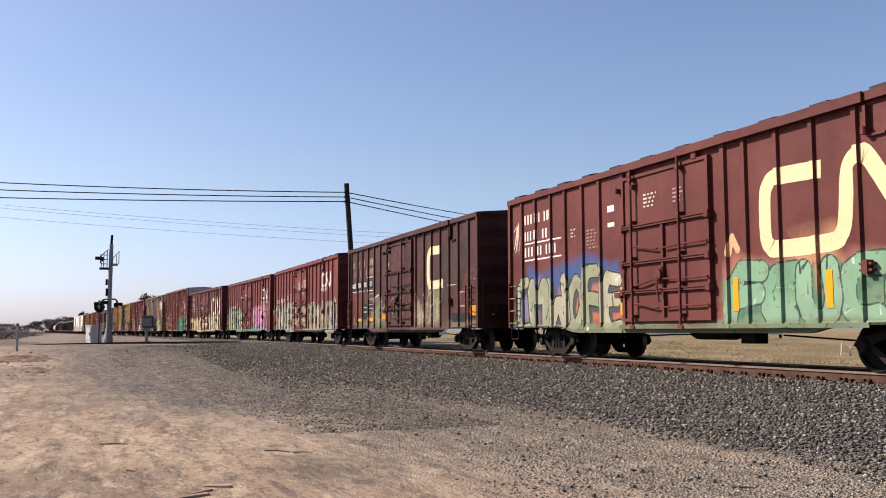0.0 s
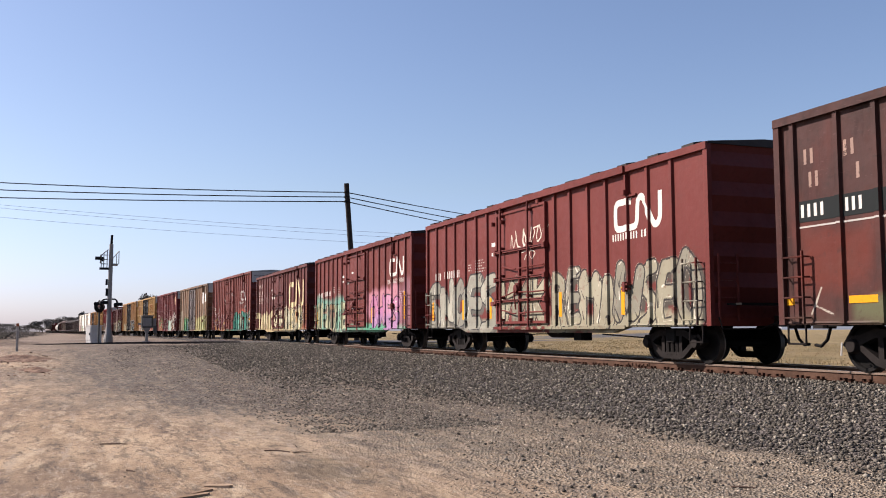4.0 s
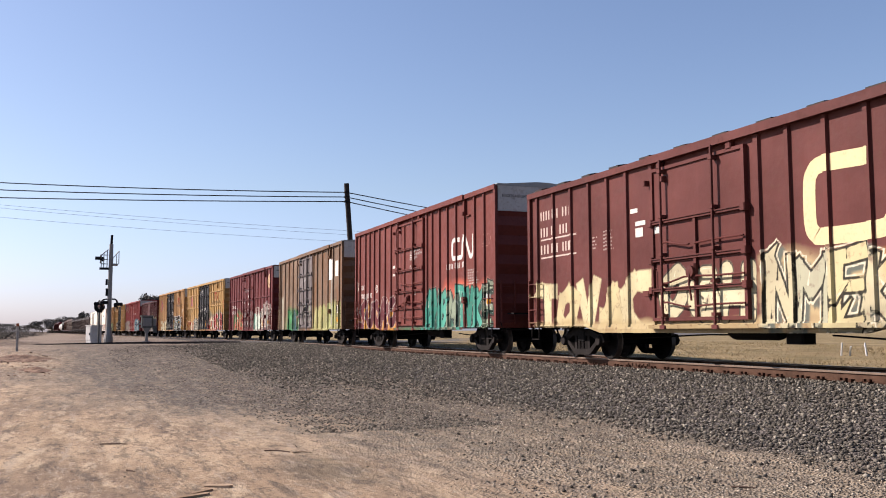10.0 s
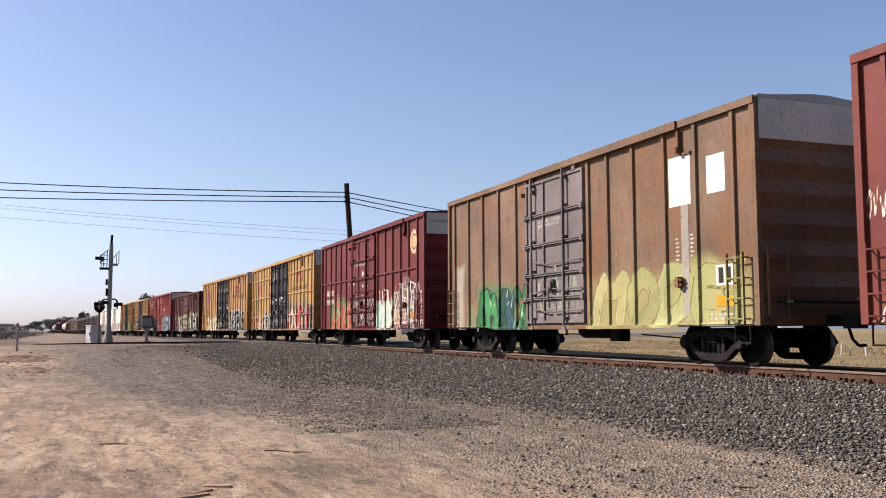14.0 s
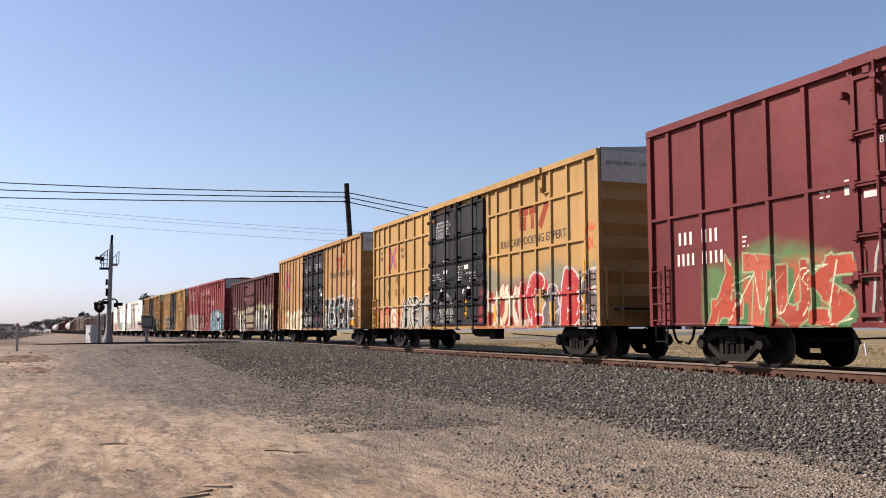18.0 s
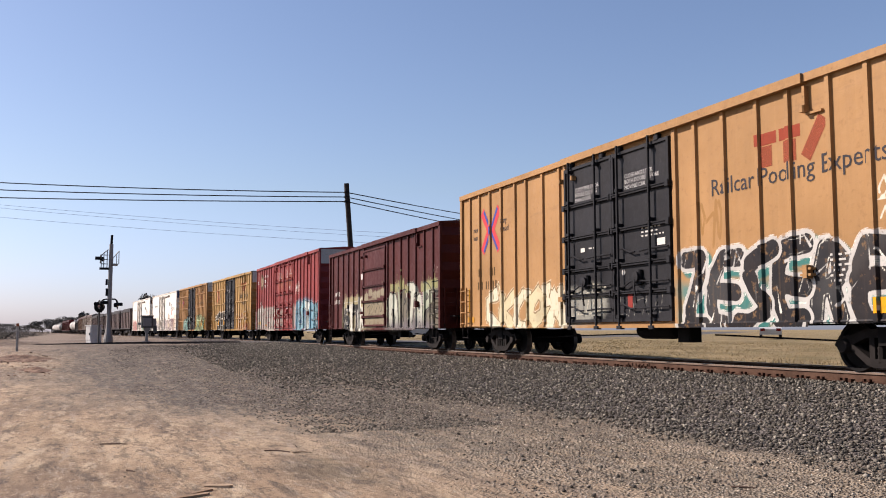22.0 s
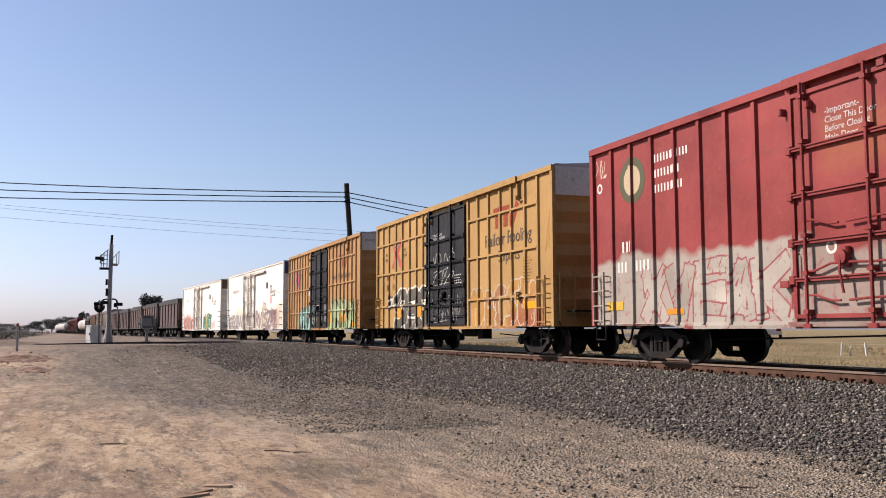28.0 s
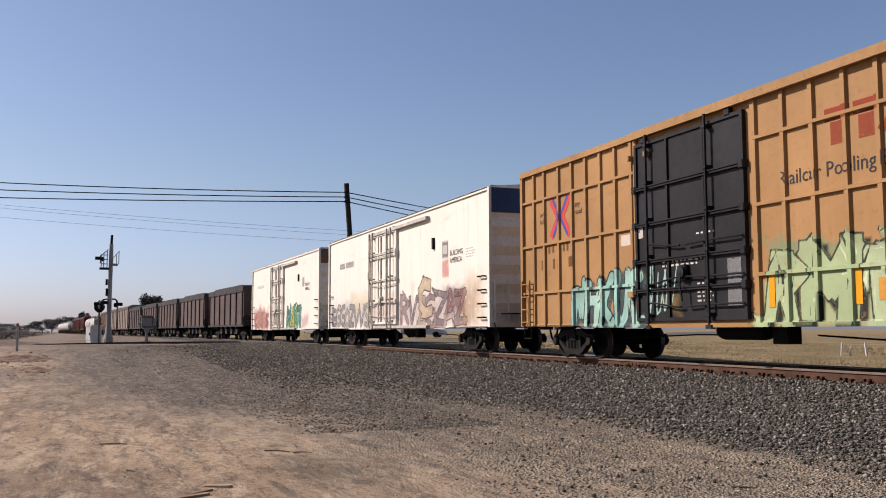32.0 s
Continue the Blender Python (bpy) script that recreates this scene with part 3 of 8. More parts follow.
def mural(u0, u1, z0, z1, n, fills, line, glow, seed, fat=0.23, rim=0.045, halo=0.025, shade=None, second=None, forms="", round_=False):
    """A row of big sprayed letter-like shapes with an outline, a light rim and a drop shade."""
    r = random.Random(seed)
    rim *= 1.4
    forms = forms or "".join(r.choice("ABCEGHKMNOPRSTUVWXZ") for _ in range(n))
    share = [0.55 if q == "I" else 1.25 if q in "MW" else 1.0 for q in forms]
    H = z1 - z0
    shapes, at = [], u0
    for k, q in enumerate(forms):
        w = (u1 - u0) * share[k] / sum(share)
        cx, lean = at + w / 2, r.uniform(-0.10, 0.16) * w
        at += w
        half = min(0.20, max(0.075, 0.66 * fat * min(w, 0.95 * H)))
        top, low = z1 - half * 0.8 - r.uniform(0, 0.14) * H, z0 + half * 0.6 + r.uniform(-0.02, 0.08) * H
        wide = max(0.16, w * r.uniform(1.0, 1.16) - 2 * half)
        jog = {}

        def node(c):
            if c not in jog:
                i, j = "abcdefghijklmno".index(c) % 3, "abcdefghijklmno".index(c) // 3
                jog[c] = (cx + (i - 1) * wide / 2 + lean * (j - 2) / 2 + r.uniform(-0.05, 0.05) * w, low + (top - low) * j / 4 + r.uniform(-0.05, 0.05) * H)
            return jog[c]
        bands = []
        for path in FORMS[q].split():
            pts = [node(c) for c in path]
            if round_ and len(pts) > 2:
                fine = [pts[0]]
                for a, b in zip(pts[:-1], pts[1:]):
                    fine += [(a[0] * 0.75 + b[0] * 0.25, a[1] * 0.75 + b[1] * 0.25), (a[0] * 0.25 + b[0] * 0.75, a[1] * 0.25 + b[1] * 0.75)]
                pts = fine + [pts[-1]]
            if round_:
                bands.append((pts, half))
            else:
                swell = [half * r.uniform(0.75, 1.2) for _ in pts]
                bands.append((pts, swell))
        if not round_:
            for _ in range(r.randrange(0, 3)):
                # pointed spurs flung out of the shape
                p = r.choice(bands[0][0])
                e = (p[0] + r.uniform(-0.5, 0.5) * w, min(z1 + 0.10, max(z0 - 0.02, p[1] + r.uniform(-0.4, 0.4) * H)))
                bands.append(([p, e], [half * 0.9, 0.012]))
        shapes.append((bands, fills[k % len(fills)]))
    order = list(range(len(shapes)))
    r.shuffle(order)
    shapes = [shapes[k] for k in order]

    def form_dist(u, z, bands):
        return np.min([seg_dist(u, z, p) - f if isinstance(f, float) else block_dist(u, z, p, f) for p, f in bands], axis=0)

    # quick finer strokes inside the shapes
    flicks = []
    for _ in range(n * 9):
        p, a, q = (r.uniform(u0, u1), r.uniform(z0, z1)), r.gauss(1.35, 0.5), r.uniform(0.14, 0.45) * H
        flicks.append(([p, (p[0] + math.cos(a) * q, p[1] + math.sin(a) * q)], [r.uniform(0.016, 0.042), 0.008], 4 if glow is None or r.random() < 0.65 else 8))

    def job(u, z, out):
        idx = np.nonzero((u > u0 - 0.6) & (u < u1 + 0.6) & (z > z0 - 0.5) & (z < z1 + 0.5))[0]
        if not len(idx):
            return
        uu, zz = u[idx], z[idx]
        sub = out[idx]
        pu = uu + 0.03 * ripple(uu, zz, 3.0, seed)
        pz = zz + 0.03 * ripple(uu, zz, 4.0, seed + 7)
        ds = [form_dist(pu, pz, bands) for bands, _ in shapes]
        whole = np.min(ds, axis=0)
        # what was sprayed here before disappears beneath
        for k in (7, 11):
            sub[:, k] = np.maximum(sub[:, k], -(whole - rim))
        if shade is not None:
            over(sub, soft(np.min([form_dist(pu - 0.13, pz + 0.11, bands) for bands, _ in shapes], axis=0) - rim, 0.05), shade)
        fade = ripple(uu, zz, 2.3, seed + 11)
        outline = np.full(len(uu), 0.3)
        shine = np.full(len(uu), 0.3)
        for k, (d, (bands, fill)) in enumerate(zip(ds, shapes)):
            outline = np.minimum(np.maximum(outline, -d), np.maximum(d - rim, -d - 0.012))
            inside = soft(d - rim * 0.5, 0.03)
            over(sub, inside, fill)
            over(sub, 0.45 * inside * np.clip(fade * 3 - 0.5, 0, 1), tuple(c * 0.55 for c in fill))
            over(sub, 0.45 * inside * np.clip(-fade * 3 - 0.9, 0, 1), tuple(min(1, c * 1.4 + 0.06) for c in fill))
            if second is not None:
                over(sub, inside * soft((zz - (z0 + 0.40 * H)) + 0.12 * ripple(uu, zz, 3.0, seed + 3), 0.25), second)
            # highlight along one edge
            shine = np.maximum(shine, -(d - rim))
            shine = np.minimum(shine, np.maximum(np.abs(d + 0.05) - 0.018, 0.06 * (0.35 - ripple(uu, zz, 1.7, seed + 5 + k))))
        for p, f, layer in flicks:
            near = np.nonzero((np.abs(uu - (p[0][0] + p[1][0]) / 2) < 0.6) & (np.abs(zz - (p[0][1] + p[1][1]) / 2) < 0.6))[0]
            if len(near):
                d = np.maximum(block_dist(pu[near], pz[near], p, f), whole[near] - rim)
                if layer == 4:
                    outline[near] = np.minimum(outline[near], d)
                else:
                    shine[near] = np.minimum(shine[near], d)
        line_layer(sub, 4, outline, line)
        if glow is not None:
            line_layer(sub, 8, np.minimum(np.maximum(whole - rim - halo, -(whole - rim * 0.8)), shine), glow)
        out[idx] = sub
    return job


def scrawl(u0, z0, w, h, col, seed, n=9, thick=0.035):
    """A quick tag: hooked and slashed strokes side by side that spell nothing."""
    r = random.Random(seed)
    cells = max(2, round(n / 3.2))
    cw = w / cells
    lean = r.uniform(-0.05, 0.30) * h
    jobs, last = [], None
    for k in range(cells):
        cx = u0 + cw * k

        def spot(i, j):
            return (cx + cw * (i + r.uniform(-0.18, 0.18)) + lean * j, z0 + h * min(1.1, max(-0.1, j + r.uniform(-0.14, 0.14))))
        path = [spot(*q) for q in r.choice((((0.1, 1), (0.2, 0), (0.8, 0.6), (0.5, 1.0)), ((0.1, 0), (0.4, 1), (0.8, 0), (0.9, 0.5)), ((0.9, 0.9), (0.1, 0.7), (0.8, 0.35), (0.1, 0)),
                                             ((0.1, 0.8), (0.5, 0.0), (0.9, 1.0)), ((0.5, 1.0), (0.1, 0.4), (0.5, 0.0), (0.9, 0.5), (0.4, 0.9)), ((0.0, 0.6), (1.0, 0.8), (0.6, 0.0)), ((0.2, 1.0), (0.2, 0.0), (0.9, 0.1))))]
        # rounded corners
        fine = []
        for a, b in zip(path[:-1], path[1:]):
            fine += [(a[0] * 0.8 + b[0] * 0.2, a[1] * 0.8 + b[1] * 0.2), (a[0] * 0.2 + b[0] * 0.8, a[1] * 0.2 + b[1] * 0.8)]
        fine = [path[0]] + fine + [path[-1]]
        if last and r.random() < 0.4:
            fine = [last] + fine
        last = fine[-1]
        jobs.append(stroke(fine, thick * r.uniform(0.75, 1.25), col, r.uniform(0.75, 0.95), 0.03))
    if r.random() < 0.5:
        jobs.append(stroke([(u0, z0 - 0.05), (u0 + w * r.uniform(0.6, 1.0), z0 + h * r.uniform(-0.1, 0.1))], thick * 0.8, col, 0.85, 0.03))
    return jobs


def flat_list(jobs):
    out = []
    for j in jobs:
        out.extend(flat_list(j) if isinstance(j, list) else [j])
    return out


def crowns(u0, u1, z, h, n, col, seed):
    """Little sprayed crowns and dots along the top of a mural."""
    r = random.Random(seed)
    out = []
    for k in range(n):
        w = (u1 - u0) / n
        a, q, b = u0 + w * k, h * r.uniform(0.55, 1.1), z + r.uniform(-0.12, 0.12)
        if r.random() < 0.25:
            continue
        peaks = [(a + f * w, b + q * g * r.uniform(0.7, 1.15)) for f, g in ((0.16, 0.6), (0.46, 1.0), (0.78, 0.65))]
        for p in peaks:
            # each point fills down into the letters below
            out.append(stroke([(p[0], p[1]), (p[0] + 0.02, b - 0.05)], 0.07, col))
            out.append(stroke([(p[0] + 0.01, b + 0.35 * (p[1] - b)), (p[0] + 0.02, b - 0.1)], 0.19, col))
        if r.random() < 0.7:
            out.append(stroke([(a + 0.45 * w, b + q + 0.13), (a + 0.46 * w, b + q + 0.17)], 0.07, col))
    return out


def paint_job(jobs):
    sprayed = [j for j in flat_list(jobs) if not isinstance(j, Decal)]

    def paint(u, z):
        out = np.zeros((len(u), 12))
        out[:, 7] = out[:, 11] = 0.3
        for j in sprayed:
            j(u, z, out)
        return out
    return paint


STENCIL = {}


def stencil_mat(col, alpha):
    """Stencil paint, the more flaked off the fainter it is."""
    key = tuple(round(c, 2) for c in col) + (round(alpha, 1),)
    if key not in STENCIL:
        n = Nodes("stencil_paint")
        c = tuple(q * 0.80 for q in col)
        tone = n.mix(n.ramp(n.noise(1.8, 5), (0.35, 0.0), (0.8, 0.45)), c, tuple(q * 0.72 for q in c))
        tone = n.mix(n.ramp(n.noise(16.0, 4), (0.5, 0.0), (0.75, 0.35)), tone, tuple(q * 0.5 + 0.01 for q in c))
        n.put(n.b.inputs["Alpha"], n.ramp(n.noise(6.5, 6, rough=0.7), (0.40 - 0.30 * alpha + 0.06, 0.0), (0.46 - 0.30 * alpha + 0.12, min(1.0, alpha * 1.1))))
        STENCIL[key] = n.done(tone, 0.7)
    return STENCIL[key]


def stencils(car, L, jobs, ribs, doors, z_door, du=0.0, deep=0.05):
    """The flat markings of a side, one mesh for each kind and colour, carried over the posts and on to the door leaves."""
    half = L / 2
    groups = {}
    for j in flat_list(jobs):
        if isinstance(j, Decal):
            groups.setdefault((j.name, j.lift, stencil_mat(j.col, j.alpha)), []).extend(j.polys)
    for layer, ((name, lift, mat), polys) in enumerate(groups.items()):
        flush, leaf = Build(), Build()
        for poly in polys:
            poly = [(u + du, z) for u, z in poly]
            um, zm = sum(p[0] for p in poly) / len(poly), sum(p[1] for p in poly) / len(poly)
            on_door = any(a < um < b for a, b in doors) and z_door[0] < zm < z_door[1]
            y = -1.505 - deep - 0.004 if on_door else -1.509
            b = leaf if on_door else flush
            b.add([(u, y - 0.001 * lift - 0.0007 * layer, z) for u, z in poly], [tuple(range(len(poly)))])
        for b, over_ribs in ((flush, True), (leaf, False)):
            if not b.v:
                continue
            me = b.mesh(name, mat, fix=False)
            if over_ribs:
                lo, hi = min(p[0] for p in b.v), max(p[0] for p in b.v)
                over_posts(me, 0.0, [(u, w) for u, w in ribs if lo - w < u < hi + w], 0.0, -POST)
            me.transform(Matrix.Translation((-half, 0, 0)))
            part(name, me, car)["kind"] = "stuff"


def words(text, size, mat):
    """Flat lettering in the built-in font, drawn in the x-z plane and facing -y."""
    cu = bpy.data.curves.new("lettering", "FONT")
    cu.body, cu.size, cu.align_x, cu.resolution_u, cu.space_line = text, size, "LEFT", 2, 0.95
    ob = bpy.data.objects.new("lettering", cu)
    scene.collection.objects.link(ob)
    bpy.context.view_layer.update()
    me = bpy.data.meshes.new_from_object(ob.evaluated_get(bpy.context.evaluated_depsgraph_get()))
    bpy.data.objects.remove(ob)
    me.transform(Matrix.Rotation(radians(90), 4, "X"))
    me.materials.clear()
    me.materials.append(mat)
    return me


def over_posts(me, at, posts, flush, proud):
    """Lettering that runs on over the side posts: what falls on a post lies on its face."""
    out = bmesh.new()
    for u, w in posts:
        lo, hi = u - 0.36 * w - at, u + 0.36 * w - at
        bm = bmesh.new()
        bm.from_mesh(me)
        for x, side in ((lo, -1), (hi, 1)):
            geom = bm.verts[:] + bm.edges[:] + bm.faces[:]
            bmesh.ops.bisect_plane(bm, geom=geom, plane_co=(x, 0, 0), plane_no=(side, 0, 0), clear_outer=True)
        if bm.faces:
            bmesh.ops.translate(bm, verts=bm.verts, vec=(0, proud - flush, 0))
            bit = bpy.data.meshes.new("bit")
            bm.to_mesh(bit)
            out.from_mesh(bit)
            bpy.data.meshes.remove(bit)
        bm.free()
    out.from_mesh(me)
    out.to_mesh(me)
    out.free()
    return me

# ---- rail cars ----
black_steel = plain_mat("grimy_black_steel", (0.012, 0.011, 0.0105), 0.8, 0.0, vary=0.4, scale=3.0, bump=0.15)
dusty_steel = plain_mat("dusty_brown_steel", (0.024, 0.020, 0.018), 0.85, 0.0, vary=0.4, scale=4.0, bump=0.15)
tread_steel = plain_mat("worn_wheel_steel", (0.16, 0.13, 0.11), 0.5, 0.6, vary=0.3, scale=5.0)
white_letter = plain_mat("white_lettering", (0.75, 0.73, 0.70), 0.6, vary=0.12, scale=3.0)
dark_letter = plain_mat("dark_lettering", (0.05, 0.045, 0.05), 0.6, vary=0.2, scale=3.0)
dark_roof = plain_mat("sooty_black_roof", (0.05, 0.043, 0.04), 0.6, vary=0.3, scale=1.2)
grey_roof = plain_mat("galvanised_roof", (0.42, 0.41, 0.39), 0.55, 0.3, vary=0.2, scale=1.2)

WHEEL_R = 0.42
wheel_me = Build().turned([(0.10, -0.10), (0.11, -0.075), (0.20, -0.03), (0.34, -0.015), (0.36, -0.07), (0.415, -0.072), (0.42, 0.045), (0.445, 0.06), (0.445, 0.078), (0.35, 0.078), (0.33, 0.02), (0.2, 0.01), (0.10, 0.05)], 28).mesh("wheel", black_steel, True)
wheel_me.materials.append(tread_steel)
for p in wheel_me.polygons:
    if 0.405 < math.hypot(p.center.x, p.center.z) < 0.43:
        p.material_index = 1
axle_me = Build().turned([(0.075, -1.0), (0.085, -0.6), (0.07, 0), (0.085, 0.6), (0.075, 1.0)], 12).mesh("axle", black_steel, True)


def frame_mesh():
    """Cast side frame: arched top member, hanging lower member, two columns, open windows between."""
    top = [(-1.12, 0.44), (-1.0, 0.60), (-0.78, 0.60), (-0.45, 0.71), (0.45, 0.71), (0.78, 0.60), (1.0, 0.60), (1.12, 0.44), (0.98, 0.36), (0.86, 0.44), (0.76, 0.44), (0.42, 0.57), (-0.42, 0.57), (-0.76, 0.44), (-0.86, 0.44), (-0.98, 0.36)]
    low = [(-0.90, 0.47), (-0.74, 0.47), (-0.36, 0.23), (0.36, 0.23), (0.74, 0.47), (0.90, 0.47), (0.44, 0.13), (0.30, 0.09), (-0.30, 0.09), (-0.44, 0.13)]
    b = Build().prism(top[::-1], -0.09, 0.07, "y").prism(low[::-1], -0.085, 0.065, "y")
    for x in (-0.32, 0.32):
        b.box(x - 0.055, x + 0.055, -0.08, 0.06, 0.20, 0.60)
    return b.mesh("side_frame", dusty_steel)


side_frame_me = frame_mesh()
cap_me = Build().turned([(0.02, -0.10), (0.10, -0.10), (0.125, -0.06), (0.125, 0.05)], 14).mesh("bearing_cap", dusty_steel, True)
spring_b = Build().turned([(0.065, 0.16), (0.075, 0.18), (0.065, 0.2), (0.075, 0.24), (0.065, 0.28), (0.075, 0.32), (0.065, 0.36), (0.075, 0.40), (0.065, 0.44)], 8, "z", (0, -0.02, 0))
spring_me = spring_b.mesh("spring", dusty_steel, True)
bolster_me = Build().box(-0.18, 0.18, -1.12, 1.12, 0.44, 0.74, 0.03).mesh("bolster", black_steel)
WHEELSETS = []


def truck(car, u, half):
    t = part("truck", Build().box(-0.35, 0.35, -0.3, 0.3, 0.66, 0.84, 0.05).mesh("truck", black_steel), car, "grimy black steel freight truck", pose(u - half, 0, 0))
    part("bolster", bolster_me, t)
    for sy in (-1, 1):
        turn = pose(0, sy * 1.0, 0, 0, 0, 0 if sy < 0 else 180)
        part("side_frame", side_frame_me, t, m=turn)
        if sy < 0:
            for sx in (-0.17, 0.0, 0.17):
                part("spring", spring_me, t, m=turn @ pose(sx, 0, 0))
        for sx in (-0.89, 0.89):
            part("bearing_cap", cap_me, t, m=turn @ pose(sx, -0.06, 0.43))
    for sx in (-0.89, 0.89):
        part("axle", axle_me, t, m=pose(sx, 0, WHEEL_R))
        for sy in (-1, 1):
            w = part("wheel", wheel_me, t, m=pose(sx, sy * 0.7535, WHEEL_R, 0, 0, 0 if sy < 0 else 180))
            WHEELSETS.append((w, car, sy, sx))
    return t


coupler_b = Build().box(-0.62, 0.0, -0.09, 0.09, 0.76, 0.98).box(0.0, 0.36, -0.16, 0.16, 0.72, 1.0, 0.05).box(0.22, 0.44, -0.20, -0.06, 0.74, 0.98, 0.03)
coupler_me = coupler_b.mesh("coupler", dusty_steel)
hose_me = Build().tube([(0, 0.45, 0.75), (0.1, 0.44, 0.52), (0.32, 0.38, 0.40), (0.55, 0.30, 0.42)], 0.03, 6).mesh("air_hose", black_steel, True)
tank_me = Build().turned([(0.02, -0.72), (0.17, -0.70), (0.20, -0.6), (0.20, 0.6), (0.17, 0.70), (0.02, 0.72)], 16, "x").mesh("air_reservoir", black_steel, True)
box_me = Build().box(-0.22, 0.22, -0.16, 0.16, -0.2, 0.2, 0.03).mesh("brake_valve", black_steel)


def running_gear(car, half, sill, centre=2.05):
    """What hangs under a car: centre sill, two trucks, brake tank and rods, couplers."""
    b = Build().box(-half + 0.3, half - 0.3, -0.3, 0.3, 0.78, 1.02)
    for k in range(5):
        u = -half + 3.4 + (2 * half - 6.8) * k / 4
        b.box(u - 0.06, u + 0.06, -1.4, 1.4, 0.86, 1.02)
    part("centre_sill", b.mesh("centre_sill", black_steel), car)
    part("air_reservoir", tank_me, car, m=pose(0.6, -0.75, 0.70))
    part("brake_valve", box_me, car, m=pose(2.0, -0.95, 0.64))
    part("brake_rod", Build().tube([(-half + 3.4, -0.5, 0.50), (-1.2, -0.55, 0.60), (0.2, -0.8, 0.60)], 0.018, 5).mesh("brake_rod", black_steel), car)
    part("brake_rod", Build().tube([(half - 3.4, -0.5, 0.50), (2.4, -0.6, 0.60)], 0.018, 5).mesh("brake_rod", black_steel), car)
    for u in (centre, 2 * half - centre):
        truck(car, u, half)
    for s in (-1, 1):
        turn = pose(0, 0, 0, 0, 0, 0 if s > 0 else 180) @ pose(half, 0, 0)
        part("coupler", coupler_me, car, m=turn @ pose(0.45, 0, 0))
        part("air_hose", hose_me, car, m=turn)
        part("cut_lever", Build().tube([(0.08, -1.45, 0.95), (0.12, -1.4, 0.72), (0.14, -0.5, 0.72), (0.3, -0.1, 0.9)], 0.016, 5).mesh("cut_lever", dusty_steel), car, m=turn)


def ladder(car, u, half, z0, z1, mat, job, rungs=4, wide=0.46):
    """Two slim rails and their rungs on the near side, sprayed over like the side behind them."""
    lad = part("ladder", None, car)
    for x in (u - half, u - half + wide):
        zz = [z0 + (z1 - z0) * k / 12 for k in range(13)]
        v = [(x + dx, y, z) for z in zz for dx, y in ((-0.014, -1.67), (0.014, -1.67), (0.014, -1.625), (-0.014, -1.625))]
        f = [(4 * i + k, 4 * i + (k + 1) % 4, 4 * i + 4 + (k + 1) % 4, 4 * i + 4 + k) for i in range(12) for k in range(4)] + [(3, 2, 1, 0), (48, 49, 50, 51)]
        me = Build().add(v, f).mesh("rail", mat)
        spray(me, job)
        part("rail", me, lad)
    for k in range(rungs):
        z = z0 + 0.1 + (z1 - z0 - 0.2) * k / (rungs - 1)
        me = Build().tube([(u - half - 0.03, -1.52, z), (u - half - 0.02, -1.66, z), (u - half + wide / 2, -1.665, z), (u - half + wide + 0.02, -1.66, z), (u - half + wide + 0.03, -1.52, z)], 0.016, 5).mesh("rung", mat)
        spray(me, job)
        part("rung", me, lad)


STEP = 0.031
POST = 0.058


def side_parts(car, L, sill, top, mat, paint, ribs, rails, door, bare=()):
    """The near side: painted sheet with its posts, and beams between posts; door: (u0, u1)."""
    half = L / 2
    job = lambda x, z: paint(x + half, z)
    xs = np.linspace(-half, half, int(L / STEP))
    zs = np.concatenate([np.arange(sill, 2.6, STEP), np.linspace(2.6, top, int((top - 2.6) / 0.05))])
    part("side_sheet", sheet("side_sheet", xs, zs, -1.505, mat, job), car)
    part("side_sheet", sheet("side_sheet", np.array([half, -half]), np.array([sill, top]), 1.505, mat), car)
    zz = np.linspace(sill + 0.02, top - 0.12, int((top - sill) / 0.05))
    for u, w in ribs:
        n = len(zz)
        b = Build()
        prof = [(-w / 2, -1.503), (-w * 0.36, -1.505 - POST), (w * 0.36, -1.505 - POST), (w / 2, -1.503)]
        v = [(u - half + p, y, z) for z in zz for p, y in prof]
        f = [(i * 4 + k, i * 4 + k + 1, i * 4 + k + 5, i * 4 + k + 4) for i in range(n - 1) for k in range(3)]
        f += [(0, 1, 2, 3)[::-1], tuple(range(4 * n - 4, 4 * n))]
        me = b.add(v, f).mesh("post", mat, fix=False)
        spray(me, job)
        part("post", me, car)
        part("post", Build().box(-w / 2, w / 2, 1.50, 1.58, sill, top).mesh("post", mat), car, m=pose(u - half, 0, 0))
    for z, u0, u1 in rails:
        n = max(2, int((u1 - u0) / 0.05))
        uu = np.linspace(u0, u1, n)
        prof = [(-0.045, -1.503), (-0.03, -1.57), (0.03, -1.57), (0.045, -1.503)]
        v = [(u - half, y, z + p) for u in uu for p, y in prof]
        f = [(i * 4 + k + 4, i * 4 + k + 5, i * 4 + k + 1, i * 4 + k) for i in range(n - 1) for k in range(3)]
        me = Build().add(v, f).mesh("side_beam", mat, fix=False)
        spray(me, job)
        part("side_beam", me, car)


